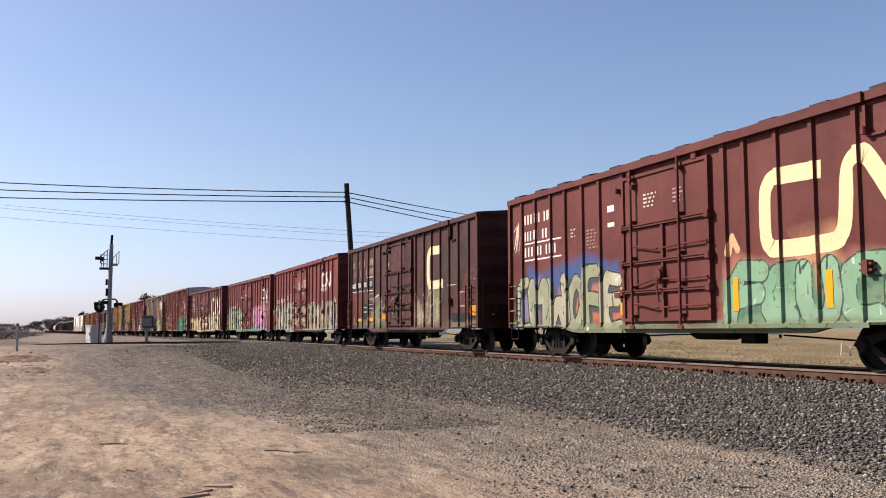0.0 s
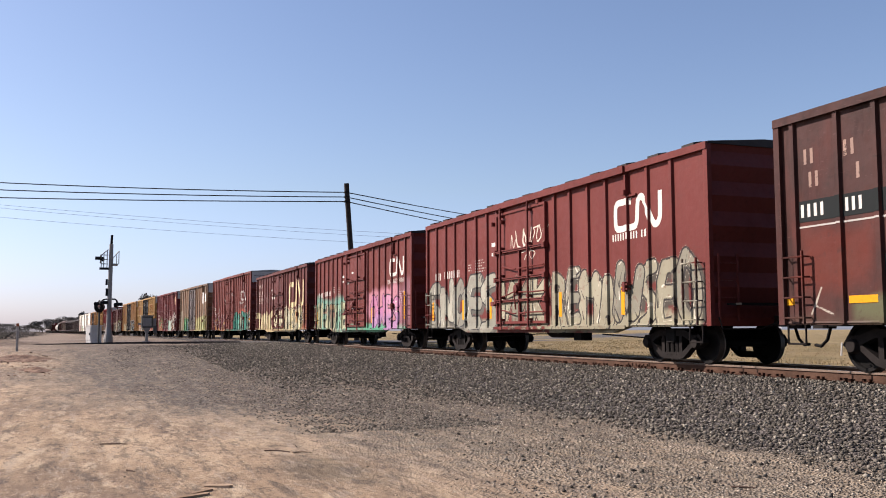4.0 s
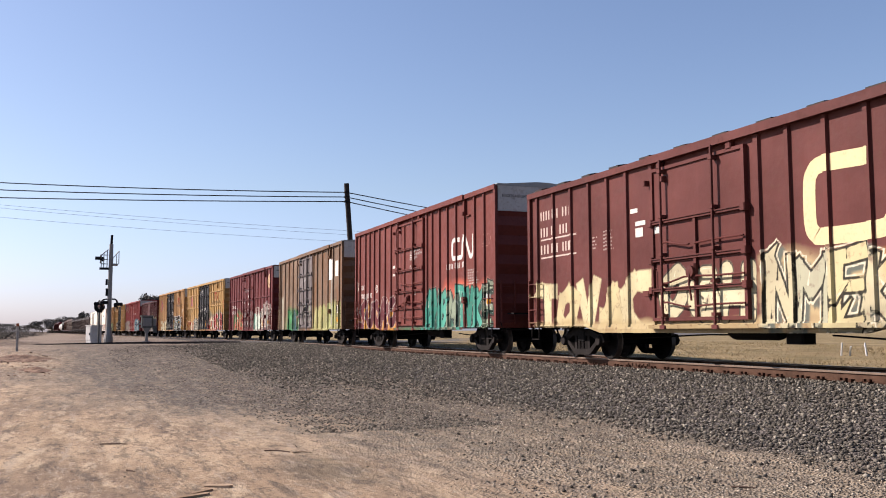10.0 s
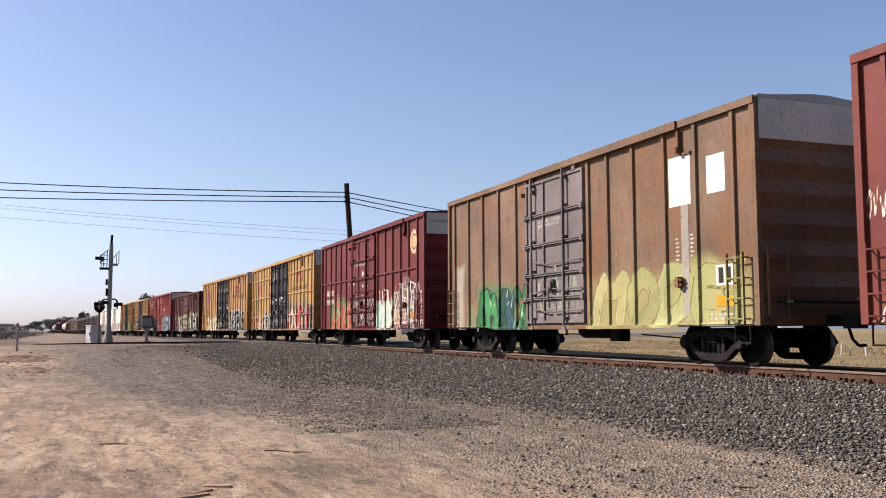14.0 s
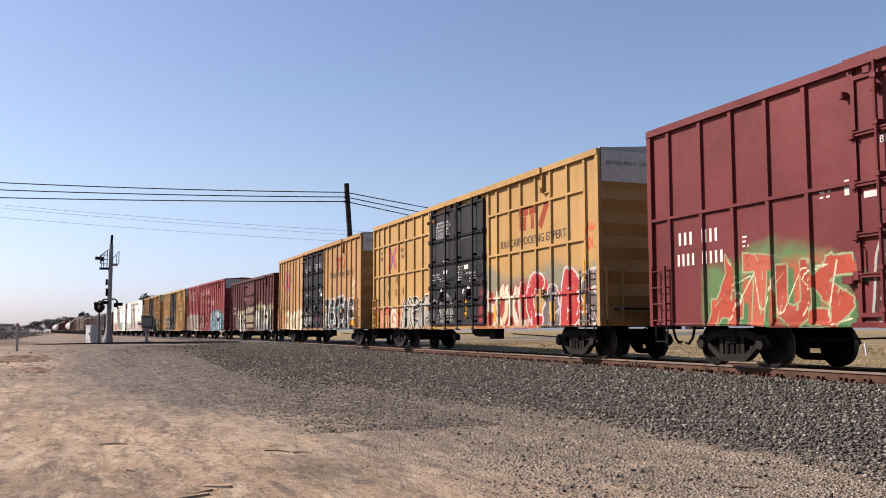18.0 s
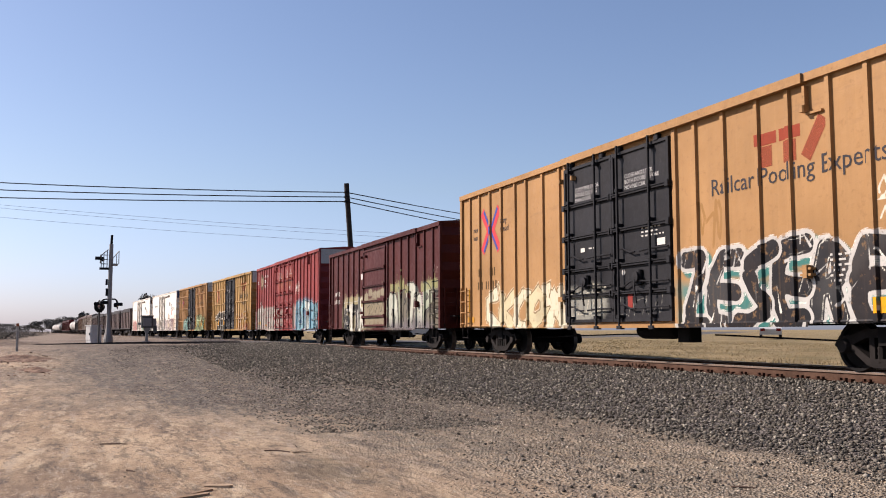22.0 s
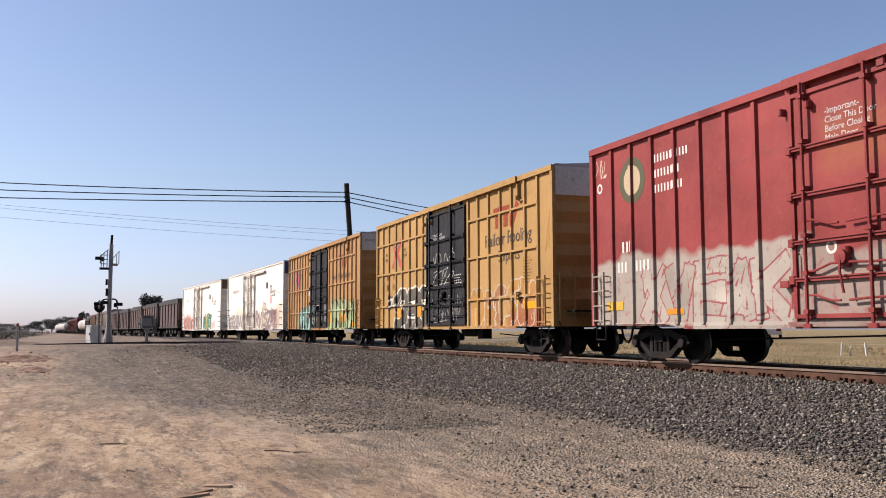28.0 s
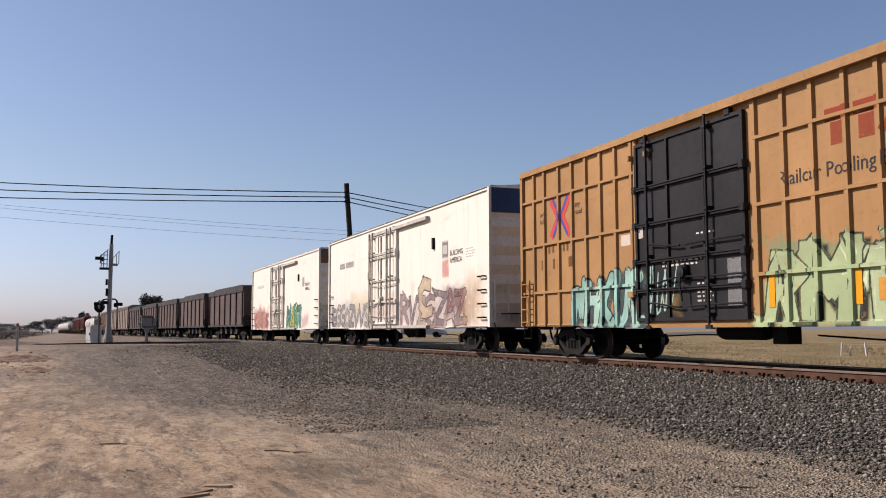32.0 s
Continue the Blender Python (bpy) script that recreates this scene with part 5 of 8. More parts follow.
boxcar("dark brown boxcar, its cream emblem half painted out", 97.42, 112.76, 4.38, red_b, [
    ribbon(C("e4d2a8"), (10.68, 2.30), 1.0, 0.30, 0.95, 8), cloud(12.05, 12.7, 1.5, 3.75, C("3c2e2b"), 3, 0.9, 0.10, 0.08), cloud(12.85, 13.5, 2.1, 3.5, C("4a3632"), 5, 0.85, 0.25, 0.1), cloud(13.85, 14.4, 2.2, 3.5, C("2e2422"), 4, 0.9, 0.22, 0.08), cloud(14.0, 14.3, 1.3, 2.4, C("6a3028"), 9, 0.6, 0.2, 0.2), cloud(12.8, 15.2, 0.85, 1.0, C("8c7c6c"), 10, 0.8, 0.12, 0.1),
    bars(0.65, 3.5, (0.3, 0.3, 0.2), 0.26, C("c8a898"), 0.6, 0.6), bars(3.3, 3.5, (0.5,), 0.28, C("dcb8a0"), 0.4), bars(0.75, 3.1, (0.3, 0.15, 0.2), 0.26, C("c8a898"), 0.75, 0.6), bars(3.3, 3.1, (0.5,), 0.28, C("dcb890"), 0.4),
    rect(0.50, 3.95, 2.52, 2.88, C("1e2424"), 1.0), rect(2.95, 3.9, 2.98, 3.02, WHITE, 0.8), rect(2.95, 3.9, 2.40, 2.44, WHITE, 0.8), rect(0.5, 2.6, 2.42, 2.45, WHITE, 0.6),
    bars(0.55, 2.60, (0.6,), 0.22, WHITE), bars(1.55, 2.60, (0.42,), 0.22, WHITE), bars(2.45, 2.60, (0.42,), 0.22, WHITE), bars(3.32, 2.60, (0.42,), 0.22, WHITE),
    rect(2.3, 3.08, 1.2, 1.85, C("1e2424")), rect(3.2, 3.98, 1.55, 1.9, C("1e2424")), small_print(2.4, 1.7, 0.5, 1, WHITE, 0.9), small_print(2.4, 1.5, 0.5, 1, WHITE, 0.9), small_print(3.3, 1.8, 0.5, 2, WHITE, 0.9, 0.16), rect(4.25, 4.85, 1.75, 2.05, C("6c5c58"), 0.9),
    rect(0.1, 0.36, 1.12, 1.26, YELLOW), rect(1.55, 2.15, 1.12, 1.24, YELLOW), rect(5.1, 5.6, 1.18, 1.34, C("d89020"), 0.9), cloud(1.6, 3.1, 0.8, 1.2, C("6c7458"), 301, 0.8, 0.2, 0.15), cloud(4.1, 5.0, 0.85, 2.0, C("7c8468"), 302, 0.8, 0.3, 0.15), cloud(0.5, 2.0, 1.4, 2.3, C("7c3428"), 303, 0.6, 0.3, 0.4),
    stroke([(3.2, 2.05), (3.2, 2.28), (3.8, 2.28), (3.8, 2.05), (3.2, 2.05)], 0.05, C("c8c0b8")), stroke([(3.95, 1.2), (4.1, 2.1), (4.6, 2.2), (4.9, 2.0), (4.7, 1.6)], 0.07, C("d8d4c4")), stroke([(0.7, 0.95), (0.95, 1.4), (0.8, 1.1), (1.2, 0.95)], 0.05, C("c0b8b0")),
    rect(5.95, 6.15, 3.3, 3.42, WHITE), cloud(9.4, 10.4, 0.8, 1.7, C("9c8878"), 6, 0.75, 0.4), cloud(10.6, 12.0, 0.8, 2.2, C("88846c"), 7, 0.8, 0.35),
    scrawl(9.4, 0.9, 1.2, 1.1, C("c8c0a8"), 31, 24, 0.03), scrawl(10.4, 0.9, 1.5, 1.3, C("d0c8b0"), 37, 30, 0.03), scrawl(9.6, 0.85, 2.2, 0.6, C("b8b098"), 38, 30, 0.03), scrawl(2.8, 0.85, 2.9, 1.2, C("a89a84"), 32, 18, 0.05), scrawl(6.3, 1.0, 2.6, 1.2, C("b0a498"), 33, 18, 0.035),
    mural(3.6, 5.7, 0.85, 1.75, 2, [C("7a6a54")], C("c0b898"), None, 34, 0.15, 0.03), rect(13.0, 14.2, 0.98, 1.28, C("26302c"), 0.8), reflectors(), rect(14.55, 15.15, 1.15, 1.5, C("d89020"), 0.85), rect(3.3, 3.9, 1.12, 1.24, YELLOW),
    small_print(12.75, 2.2, 0.9, 1, WHITE, 0.9), stroke([(13.7, 1.5), (13.7, 1.95), (14.2, 1.95), (14.2, 1.5), (13.7, 1.5)], 0.05, C("c8c0b4")), scrawl(14.6, 2.3, 0.5, 0.4, C("c8c0b4"), 35, 9, 0.03),
    cloud(0.0, 15.3, 0.6, 0.95, C("5c4c44"), 36, 0.5, 0.15, 0.2)],
    [0.42, 1.43, 2.23, 3.13, 4.03, 4.9], [9.35, 10.27, 11.07, 11.92, 12.77, 13.61, 14.5], [(5.85, 9.0)], roof="flat")

boxcar("oxide-red steel boxcar with silver-grey block graffiti along its lower side", 79.22, 95.5, 4.39, red_c, [
    ribbon(WHITE, (12.75, 3.0), 0.50, 0.30), bars(12.6, 2.74, (0.55, 0.45, 0.35), 0.16, WHITE, 0.1),
    bars(0.8, 2.42, (0.6,), 0.24, WHITE), bars(1.75, 2.44, (0.75, 0.45), 0.24, WHITE), rect(5.65, 6.0, 3.2, 3.32, WHITE), rect(5.65, 6.0, 2.92, 3.02, WHITE),
    small_print(3.8, 2.75, 0.3, 3, WHITE, 0.7), small_print(4.5, 2.85, 0.7, 5, WHITE, 0.6),
    scrawl(7.0, 3.0, 1.2, 0.45, WHITE, 41, 9, 0.07), scrawl(8.3, 3.05, 1.1, 0.5, WHITE, 42, 9, 0.07), scrawl(7.8, 2.65, 0.9, 0.3, WHITE, 43, 8, 0.05),
    cloud(0.05, 6.0, 0.6, 1.05, C("9c9a90"), 44, 0.95, 0.12, 0.1),
    mural(0.15, 6.0, 0.72, 2.5, 5, [C("a4a49e"), C("b0b0a8"), C("9a9a94")], C("3a3a3e"), C("e0e0d8"), 45, 0.31, 0.038, 0.0, C("6a6a68"), forms="SNOES", round_=True),
    mural(6.3, 9.3, 0.8, 2.2, 3, [C("a8a494"), C("9c988c")], C("3a342e"), C("dcd8c8"), 46, 0.26, 0.035, 0.02, forms="VMK"), mural(9.55, 15.85, 0.72, 2.3, 8, [C("a8a494"), C("98968c"), C("b4b0a0")], C("3a3638"), C("e4e0d4"), 47, 0.28, 0.035, 0.015, C("54504c"), forms="REMAWSEO", round_=True),
    cloud(9.4, 15.9, 0.6, 1.05, C("a8a492"), 48, 0.9, 0.12, 0.1), reflectors(0.55, 3.35, 5.55, 10.0, 13.0)],
    [0.97, 1.85, 2.68, 3.59, 4.49, 5.35], [9.75, 10.6, 11.5, 12.35, 13.25, 14.1, 15.0], [(6.15, 9.3)], roof_mat=dark_roof)

boxcar("oxide-red boxcar with pink and teal graffiti and a white emblem", 61.9, 77.61, 4.38, red_d, [
    ribbon(WHITE, (12.85, 2.93), 0.47, 0.30), bars(12.55, 2.58, (0.55, 0.6, 0.65), 0.17, WHITE, 0.14),
    bars(0.85, 2.42, (0.65,), 0.22, WHITE), bars(1.85, 2.44, (0.65, 0.5), 0.22, WHITE), small_print(3.6, 2.8, 0.35, 4, WHITE, 0.7), small_print(4.5, 2.75, 0.6, 6, C("d8c0b8"), 0.6),
    rect(5.4, 5.7, 3.2, 3.3, WHITE), rect(5.4, 5.7, 2.98, 3.06, WHITE), rect(6.5, 6.8, 2.85, 2.95, WHITE), rect(7.2, 7.5, 3.3, 3.38, WHITE), small_print(7.1, 1.95, 0.7, 4, WHITE, 0.7),
    cloud(0.2, 6.1, 1.5, 2.25, C("7cc0b4"), 51, 0.85, 0.35), cloud(1.0, 5.0, 1.4, 1.9, C("b06a5c"), 52, 0.8), cloud(0.1, 6.2, 0.6, 1.35, C("98a08c"), 53, 0.9),
    mural(0.3, 6.15, 0.66, 2.15, 7, [C("b0b498"), C("8cbcac"), C("c4c8ac"), C("98785c")], C("1c2426"), C("dce0cc"), 54, 0.24, 0.03, 0.01, C("2c3836"), forms="MEATXRE"),
    cloud(9.7, 14.0, 1.1, 2.45, C("d898b0"), 55, 0.85, 0.3), cloud(9.5, 15.0, 0.6, 0.98, C("5cb89c"), 56, 0.9, 0.12, 0.12), cloud(13.9, 15.6, 0.85, 2.3, C("b888a0"), 57, 0.55, 0.4, 0.5),
    mural(10.15, 14.1, 0.78, 2.2, 4, [C("d890c0"), C("c884b8"), C("dca0c8")], C("2c2038"), C("e8c4d8"), 58, 0.31, 0.042, 0.0, second=C("bc90c4"), forms="OWES", round_=True),
    cloud(6.3, 9.4, 0.6, 0.98, C("6cb4a0"), 59, 0.8, 0.12, 0.12), stroke([(13.5, 1.45), (13.5, 1.85), (13.9, 1.85), (13.9, 1.45), (13.5, 1.45)], 0.06, WHITE), small_print(14.05, 2.2, 0.6, 6, C("d8b8c0"), 0.7),
    scrawl(14.0, 0.85, 1.4, 0.25, C("6a3a48"), 60, 14, 0.03), reflectors(10.3, 12.15, 8.2, 0.2), rect(14.72, 14.9, 1.15, 2.2, YELLOW)],
    [0.93, 1.8, 2.68, 3.56, 4.41, 5.31], [9.7, 10.56, 11.39, 12.25, 13.12, 13.94, 14.84], [(6.25, 9.4)], roof_mat=dark_roof)

boxcar("brown-red boxcar with a large cream ribbon emblem and cream graffiti", 44.13, 59.59, 4.41, red_e, [
    ribbon(CREAM, (10.68, 2.24), 1.0),
    bars(0.65, 3.62, (0.6, 0.3, 0.5), 0.24, C("d8c4b8")), bars(0.65, 3.18, (0.5, 0.25, 0.5), 0.24, C("d8c4b8")), rect(0.65, 2.6, 3.08, 3.12, C("d8c4b8")), bars(0.65, 2.72, (0.55, 0.35, 0.6), 0.24, C("d8c4b8")), rect(0.65, 2.6, 2.60, 2.64, C("d8c4b8")),
    small_print(3.4, 2.9, 0.25, 4, C("c8b0a8"), 0.7), small_print(3.9, 3.0, 0.5, 6, C("c8b0a8"), 0.6), rect(5.1, 5.4, 3.3, 3.4, WHITE), rect(5.3, 5.7, 3.0, 3.1, WHITE), rect(5.3, 5.6, 2.75, 2.95, WHITE), rect(6.1, 6.4, 2.75, 2.9, WHITE),
    mural(0.45, 5.9, 0.58, 2.0, 5, [C("e8dcb8"), C("dfd0a8")], C("cfc09a"), None, 61, 0.28, 0.02, forms="TOVAC"), mural(6.3, 9.2, 0.9, 2.0, 3, [C("dcd4b8")], C("4a443e"), C("e4dcc4"), 62, 0.28, 0.03, 0.0, forms="OGH", round_=True),
    cloud(0.2, 15.3, 0.55, 0.9, C("c8b48c"), 63, 0.8, 0.12, 0.12), cloud(9.5, 14.2, 0.8, 1.9, C("d8c49c"), 64, 0.85, 0.25),
    mural(9.55, 13.9, 0.70, 2.1, 5, [C("d8d0b4"), C("c4c4b0"), C("e0d4ac")], C("20201e"), C("ece4d0"), 65, 0.25, 0.035, 0.04, C("6c7470"), forms="NMEKNX"),
    cloud(12.4, 13.0, 1.2, 1.7, C("dc9c3c"), 66, 0.8), disc(14.35, 1.85, 0.09, C("e8c4b4")), stroke([(13.95, 1.35), (13.95, 1.75), (14.5, 1.75), (14.5, 1.35), (13.95, 1.35)], 0.06, WHITE), stroke([(14.22, 1.35), (14.22, 1.75)], 0.05, WHITE),
    cloud(13.9, 15.2, 0.75, 1.0, C("c87060"), 67, 0.7, 0.1), rect(15.0, 15.16, 1.3, 2.3, YELLOW)],
    [0.49, 1.41, 2.36, 3.27, 4.13, 4.97], [9.41, 10.21, 11.1, 11.99, 12.86, 13.75, 14.62], [(6.05, 9.1)], roof_mat=dark_roof)

boxcar("tall salmon-red boxcar with teal and maroon graffiti", 26.4, 41.92, 5.05, red_f, [
    ribbon(WHITE, (11.85, 3.08), 0.50, 0.30), bars(11.35, 2.74, (0.6, 0.45, 0.4), 0.18, WHITE, 0.16),
    bars(0.85, 2.48, (0.45,), 0.2, WHITE), bars(0.85, 2.1, (0.5, 0.4, 0.45), 0.2, WHITE), rect(5.35, 5.65, 3.15, 3.27, WHITE), rect(5.35, 5.65, 2.85, 2.95, WHITE), rect(5.72, 5.78, 2.3, 2.5, WHITE),
    disc(3.15, 2.45, 0.17, WHITE, 0.9, 0.12), small_print(3.05, 2.5, 0.2, 2, WHITE, 0.8), scrawl(0.1, 2.4, 0.4, 0.5, WHITE, 71, 9, 0.04), scrawl(14.4, 3.3, 0.7, 0.4, C("d8a8a0"), 72, 8, 0.03),
    small_print(7.6, 3.5, 0.7, 3, WHITE), small_print(7.6, 3.1, 0.7, 3, WHITE), small_print(7.9, 2.1, 0.5, 2, WHITE), rect(7.2, 7.5, 1.8, 2.0, WHITE, 0.8), small_print(13.2, 2.6, 0.9, 6, WHITE, 0.7),
    cloud(0.5, 5.7, 0.7, 1.1, C("d8a050"), 73, 0.7, 0.2), mural(0.55, 5.8, 0.74, 2.1, 5, [C("6a2832"), C("5c2430"), C("74303a")], C("ece8e0"), C("f0ece4"), 74, 0.30, 0.03, 0.0, C("dca040"), forms="SUORO", round_=True),
    cloud(10.0, 14.8, 1.4, 2.15, C("dc6c58"), 75, 0.9, 0.3), cloud(9.2, 12.6, 0.7, 1.3, C("3c9484"), 76, 0.9, 0.2),
    mural(9.25, 15.1, 0.72, 2.15, 7, [C("3ca498"), C("2c8c80"), C("54b0a4"), C("90a090")], C("1c2a2c"), C("dce8e0"), 77, 0.27, 0.035, 0.015, C("1e4844"), forms="ANBMTVKE"),
    cloud(6.0, 9.1, 0.7, 0.85, C("3c8468"), 78, 0.8, 0.08, 0.1), rect(14.6, 15.0, 1.45, 1.8, C("d8d8d4"), 0.8), rect(14.7, 15.0, 1.5, 1.65, YELLOW)],
    [0.61, 1.5, 2.15, 2.83, 3.58, 4.36, 5.16], [9.4, 9.95, 10.69, 11.45, 12.23, 12.98, 13.83, 14.58], [(6.0, 9.1)], roof="flat", panel_mat=pale_panel, sign="EXCESS HEIGHT CAR", roof_mat=grey_roof, drop=0.08,
    texts=[("CLOSE AND LOCK\nBOTH DOORS BEFORE\nMOVING CAR", 0.13, 7.65, 3.62, white_letter, -1.562)])

boxcar("rust-streaked tan boxcar with a grey door and two white patches", 8.53, 24.04, 4.98, brown_g, [
    rect(12.7, 13.45, 3.25, 4.28, C("f4f2ea")), rect(13.98, 14.55, 3.37, 4.12, C("f4f2ea")), rect(13.1, 13.35, 1.0, 3.25, C("c8c4b8"), 0.5),
    cloud(0.6, 1.2, 0.7, 2.7, C("bcb8ac"), 81, 0.85, 0.1), cloud(1.6, 6.0, 0.7, 1.55, C("8c9470"), 82, 0.8, 0.25), cloud(2.4, 5.2, 0.8, 2.0, C("4c8c58"), 83, 0.8, 0.25),
    mural(2.3, 5.9, 0.68, 1.95, 4, [C("2c7c4c"), C("3c9860"), C("205c4c"), C("2c5c6c")], C("1c382c"), C("b8d0a8"), 84, 0.26, 0.035, 0.0, C("24483c"), forms="AMAKX"),
    cloud(9.5, 15.4, 0.7, 1.9, C("b0ac78"), 85, 0.85, 0.35, 0.4), mural(9.6, 15.2, 0.72, 2.1, 5, [C("b8b480"), C("acac78"), C("bcc08c")], C("8c8458"), C("ccc89c"), 86, 0.30, 0.025, 0.0, forms="MODEI", round_=True), cloud(12.6, 14.0, 0.8, 1.9, C("b0b87c"), 87, 0.7),
    rect(14.2, 14.75, 1.55, 1.95, C("e4e0d4")), rect(14.28, 14.43, 1.6, 1.9, C("3a3430")), rect(14.5, 14.65, 1.6, 1.9, C("3a3430")), rect(14.2, 14.75, 1.15, 1.35, C("e8a020")), small_print(14.0, 0.98, 0.8, 3, WHITE, 0.7),
    small_print(12.9, 2.55, 0.18, 6, C("d8d0bc"), 0.7), small_print(13.4, 2.6, 0.18, 6, C("d8d0bc"), 0.7), scrawl(6.5, 1.0, 2.4, 1.1, C("c0bcb0"), 88, 16, 0.04), scrawl(6.6, 1.3, 2.2, 1.0, C("88a08c"), 89, 12, 0.06)],
    [0.51, 1.7, 2.84, 4.03, 5.22], [9.34, 10.24, 11.34, 12.57, 13.65, 14.83], [(6.0, 9.15)], roof="flat", panel_mat=pale_panel, door_mat=grey_door, roof_mat=grey_roof, drop=0.08,
    texts=[("CLOSE AND LOCK DOORS\nBEFORE MOVING CAR", 0.12, 6.7, 3.55, white_letter, -1.562)])

boxcar("maroon boxcar with a round cream emblem and white outline graffiti", -9.6, 6.13, 4.98, maroon_h, [
    disc(14.45, 4.02, 0.46, C("dcb890"), 0.95, 0.30), disc(14.45, 4.02, 0.24, C("dcb890"), 0.9, 0.08), rect(14.2, 14.7, 3.98, 4.06, C("dcb890")), rect(14.41, 14.49, 3.78, 4.26, C("dcb890")),
    bars(1.0, 2.42, (0.55, 0.5), 0.26, WHITE, 0.3), bars(0.95, 2.0, (0.65, 0.65), 0.24, WHITE, 0.25), small_print(3.0, 2.4, 0.2, 3, WHITE, 0.8), rect(5.55, 5.65, 2.85, 3.1, WHITE), small_print(5.0, 2.95, 0.3, 2, WHITE, 0.7),
    disc(7.7, 3.2, 0.12, WHITE, 0.9), rect(7.62, 7.78, 2.6, 2.72, WHITE), rect(6.0, 6.3, 2.75, 2.85, WHITE, 0.8), small_print(8.1, 2.62, 0.7, 1, WHITE, 0.7),
    cloud(1.9, 5.6, 0.8, 2.0, C("5c8c5c"), 91, 0.85, 0.3), cloud(2.6, 5.0, 0.8, 1.9, C("c45c44"), 92, 0.9, 0.2), mural(2.1, 5.6, 0.70, 2.0, 3, [C("b8503c"), C("c06450"), C("a84838")], C("b8cca0"), C("e0e4cc"), 93, 0.26, 0.03, 0.0, C("4c7c50"), forms="ATUS"),
    mural(6.2, 9.4, 0.9, 2.2, 3, [C("4c2428"), C("582c30")], C("d4d4d0"), None, 94, 0.24, 0.04, forms="BUGO", round_=True), mural(9.8, 12.4, 0.80, 2.0, 4, [C("b0dcd0"), C("d0e4dc"), C("502c30")], C("e6ebe4"), None, 95, 0.26, 0.03, forms="MOE"),
    scrawl(10.2, 1.0, 4.6, 1.4, C("dcdcd4"), 96, 34, 0.045), scrawl(9.8, 0.9, 5.2, 1.2, C("c8ccc8"), 97, 38, 0.035), mural(12.2, 15.4, 0.80, 2.3, 3, [C("502428"), C("6c3034")], C("e4e0d8"), None, 98, 0.24, 0.04, forms="XERL"), scrawl(10.0, 0.95, 5.3, 1.5, C("e8ece4"), 304, 34, 0.065), scrawl(6.3, 0.95, 3.0, 1.25, C("dcdcd8"), 305, 20, 0.055), scrawl(12.6, 1.5, 2.6, 1.1, C("ece8e4"), 306, 16, 0.06), scrawl(2.4, 0.85, 3.2, 1.0, C("e0dcc4"), 307, 16, 0.05), cloud(10.1, 11.6, 0.8, 1.7, C("c4dcd4"), 308, 0.8, 0.35, 0.2),
    cloud(12.1, 12.6, 0.9, 1.4, C("d89c3c"), 99, 0.8, 0.1), stroke([(14.1, 1.6), (14.1, 1.95), (14.5, 1.95), (14.5, 1.6), (14.1, 1.6)], 0.05, WHITE), small_print(13.2, 2.7, 0.6, 6, WHITE, 0.6), rect(14.0, 14.8, 1.2, 1.4, C("c89040"), 0.8)],
    [0.74, 1.82, 2.78, 3.76, 4.74], [9.81, 10.88, 11.87, 12.89, 13.87, 14.86], [(5.85, 9.5)], rails=[3.03], roof="flat", panel_mat=pale_panel, sign="EXCESS HEIGHT CAR", drop=0.06,
    texts=[("CLOSE AND LOCK DOORS\nBEFORE MOVING CAR", 0.17, 6.35, 3.72, white_letter, -1.562)])

PINK, NAVY, TTRED = C("c85060"), C("38488c"), C("a8452f")


def pooled_marks(u, z, faded=1.0):
    """The owner's emblem as plain red blocks."""
    return [rect(u, u + 0.55, z + 0.40, z + 0.62, TTRED, 0.8 * faded, "emblem"), rect(u + 0.12, u + 0.43, z, z + 0.38, TTRED, 0.65 * faded, "emblem"),
            rect(u + 0.62, u + 1.15, z + 0.40, z + 0.62, TTRED, 0.8 * faded, "emblem"), rect(u + 0.72, u + 1.04, z, z + 0.38, TTRED, 0.65 * faded, "emblem"),
            band([(u + 1.26, z), (u + 1.70, z + 0.62)], 0.26, TTRED, 0.75 * faded, False)]


def road_cross(u, z, size, red, blue, alpha=1.0):
    """The crossed-lanes emblem."""
    s = size / 2
    return [band([(u - s, z + s), (u - s * 0.15, z), (u - s, z - s)], 0.24 * size, red, alpha, False), band([(u + s, z + s), (u + s * 0.15, z), (u + s, z - s)], 0.24 * size, red, alpha, False),
            band([(u - s * 0.8, z + s), (u + s * 0.8, z - s)], 0.085 * size, blue, alpha * 0.9, False, 1), band([(u + s * 0.8, z + s), (u - s * 0.8, z - s)], 0.085 * size, blue, alpha * 0.9, False, 2)]


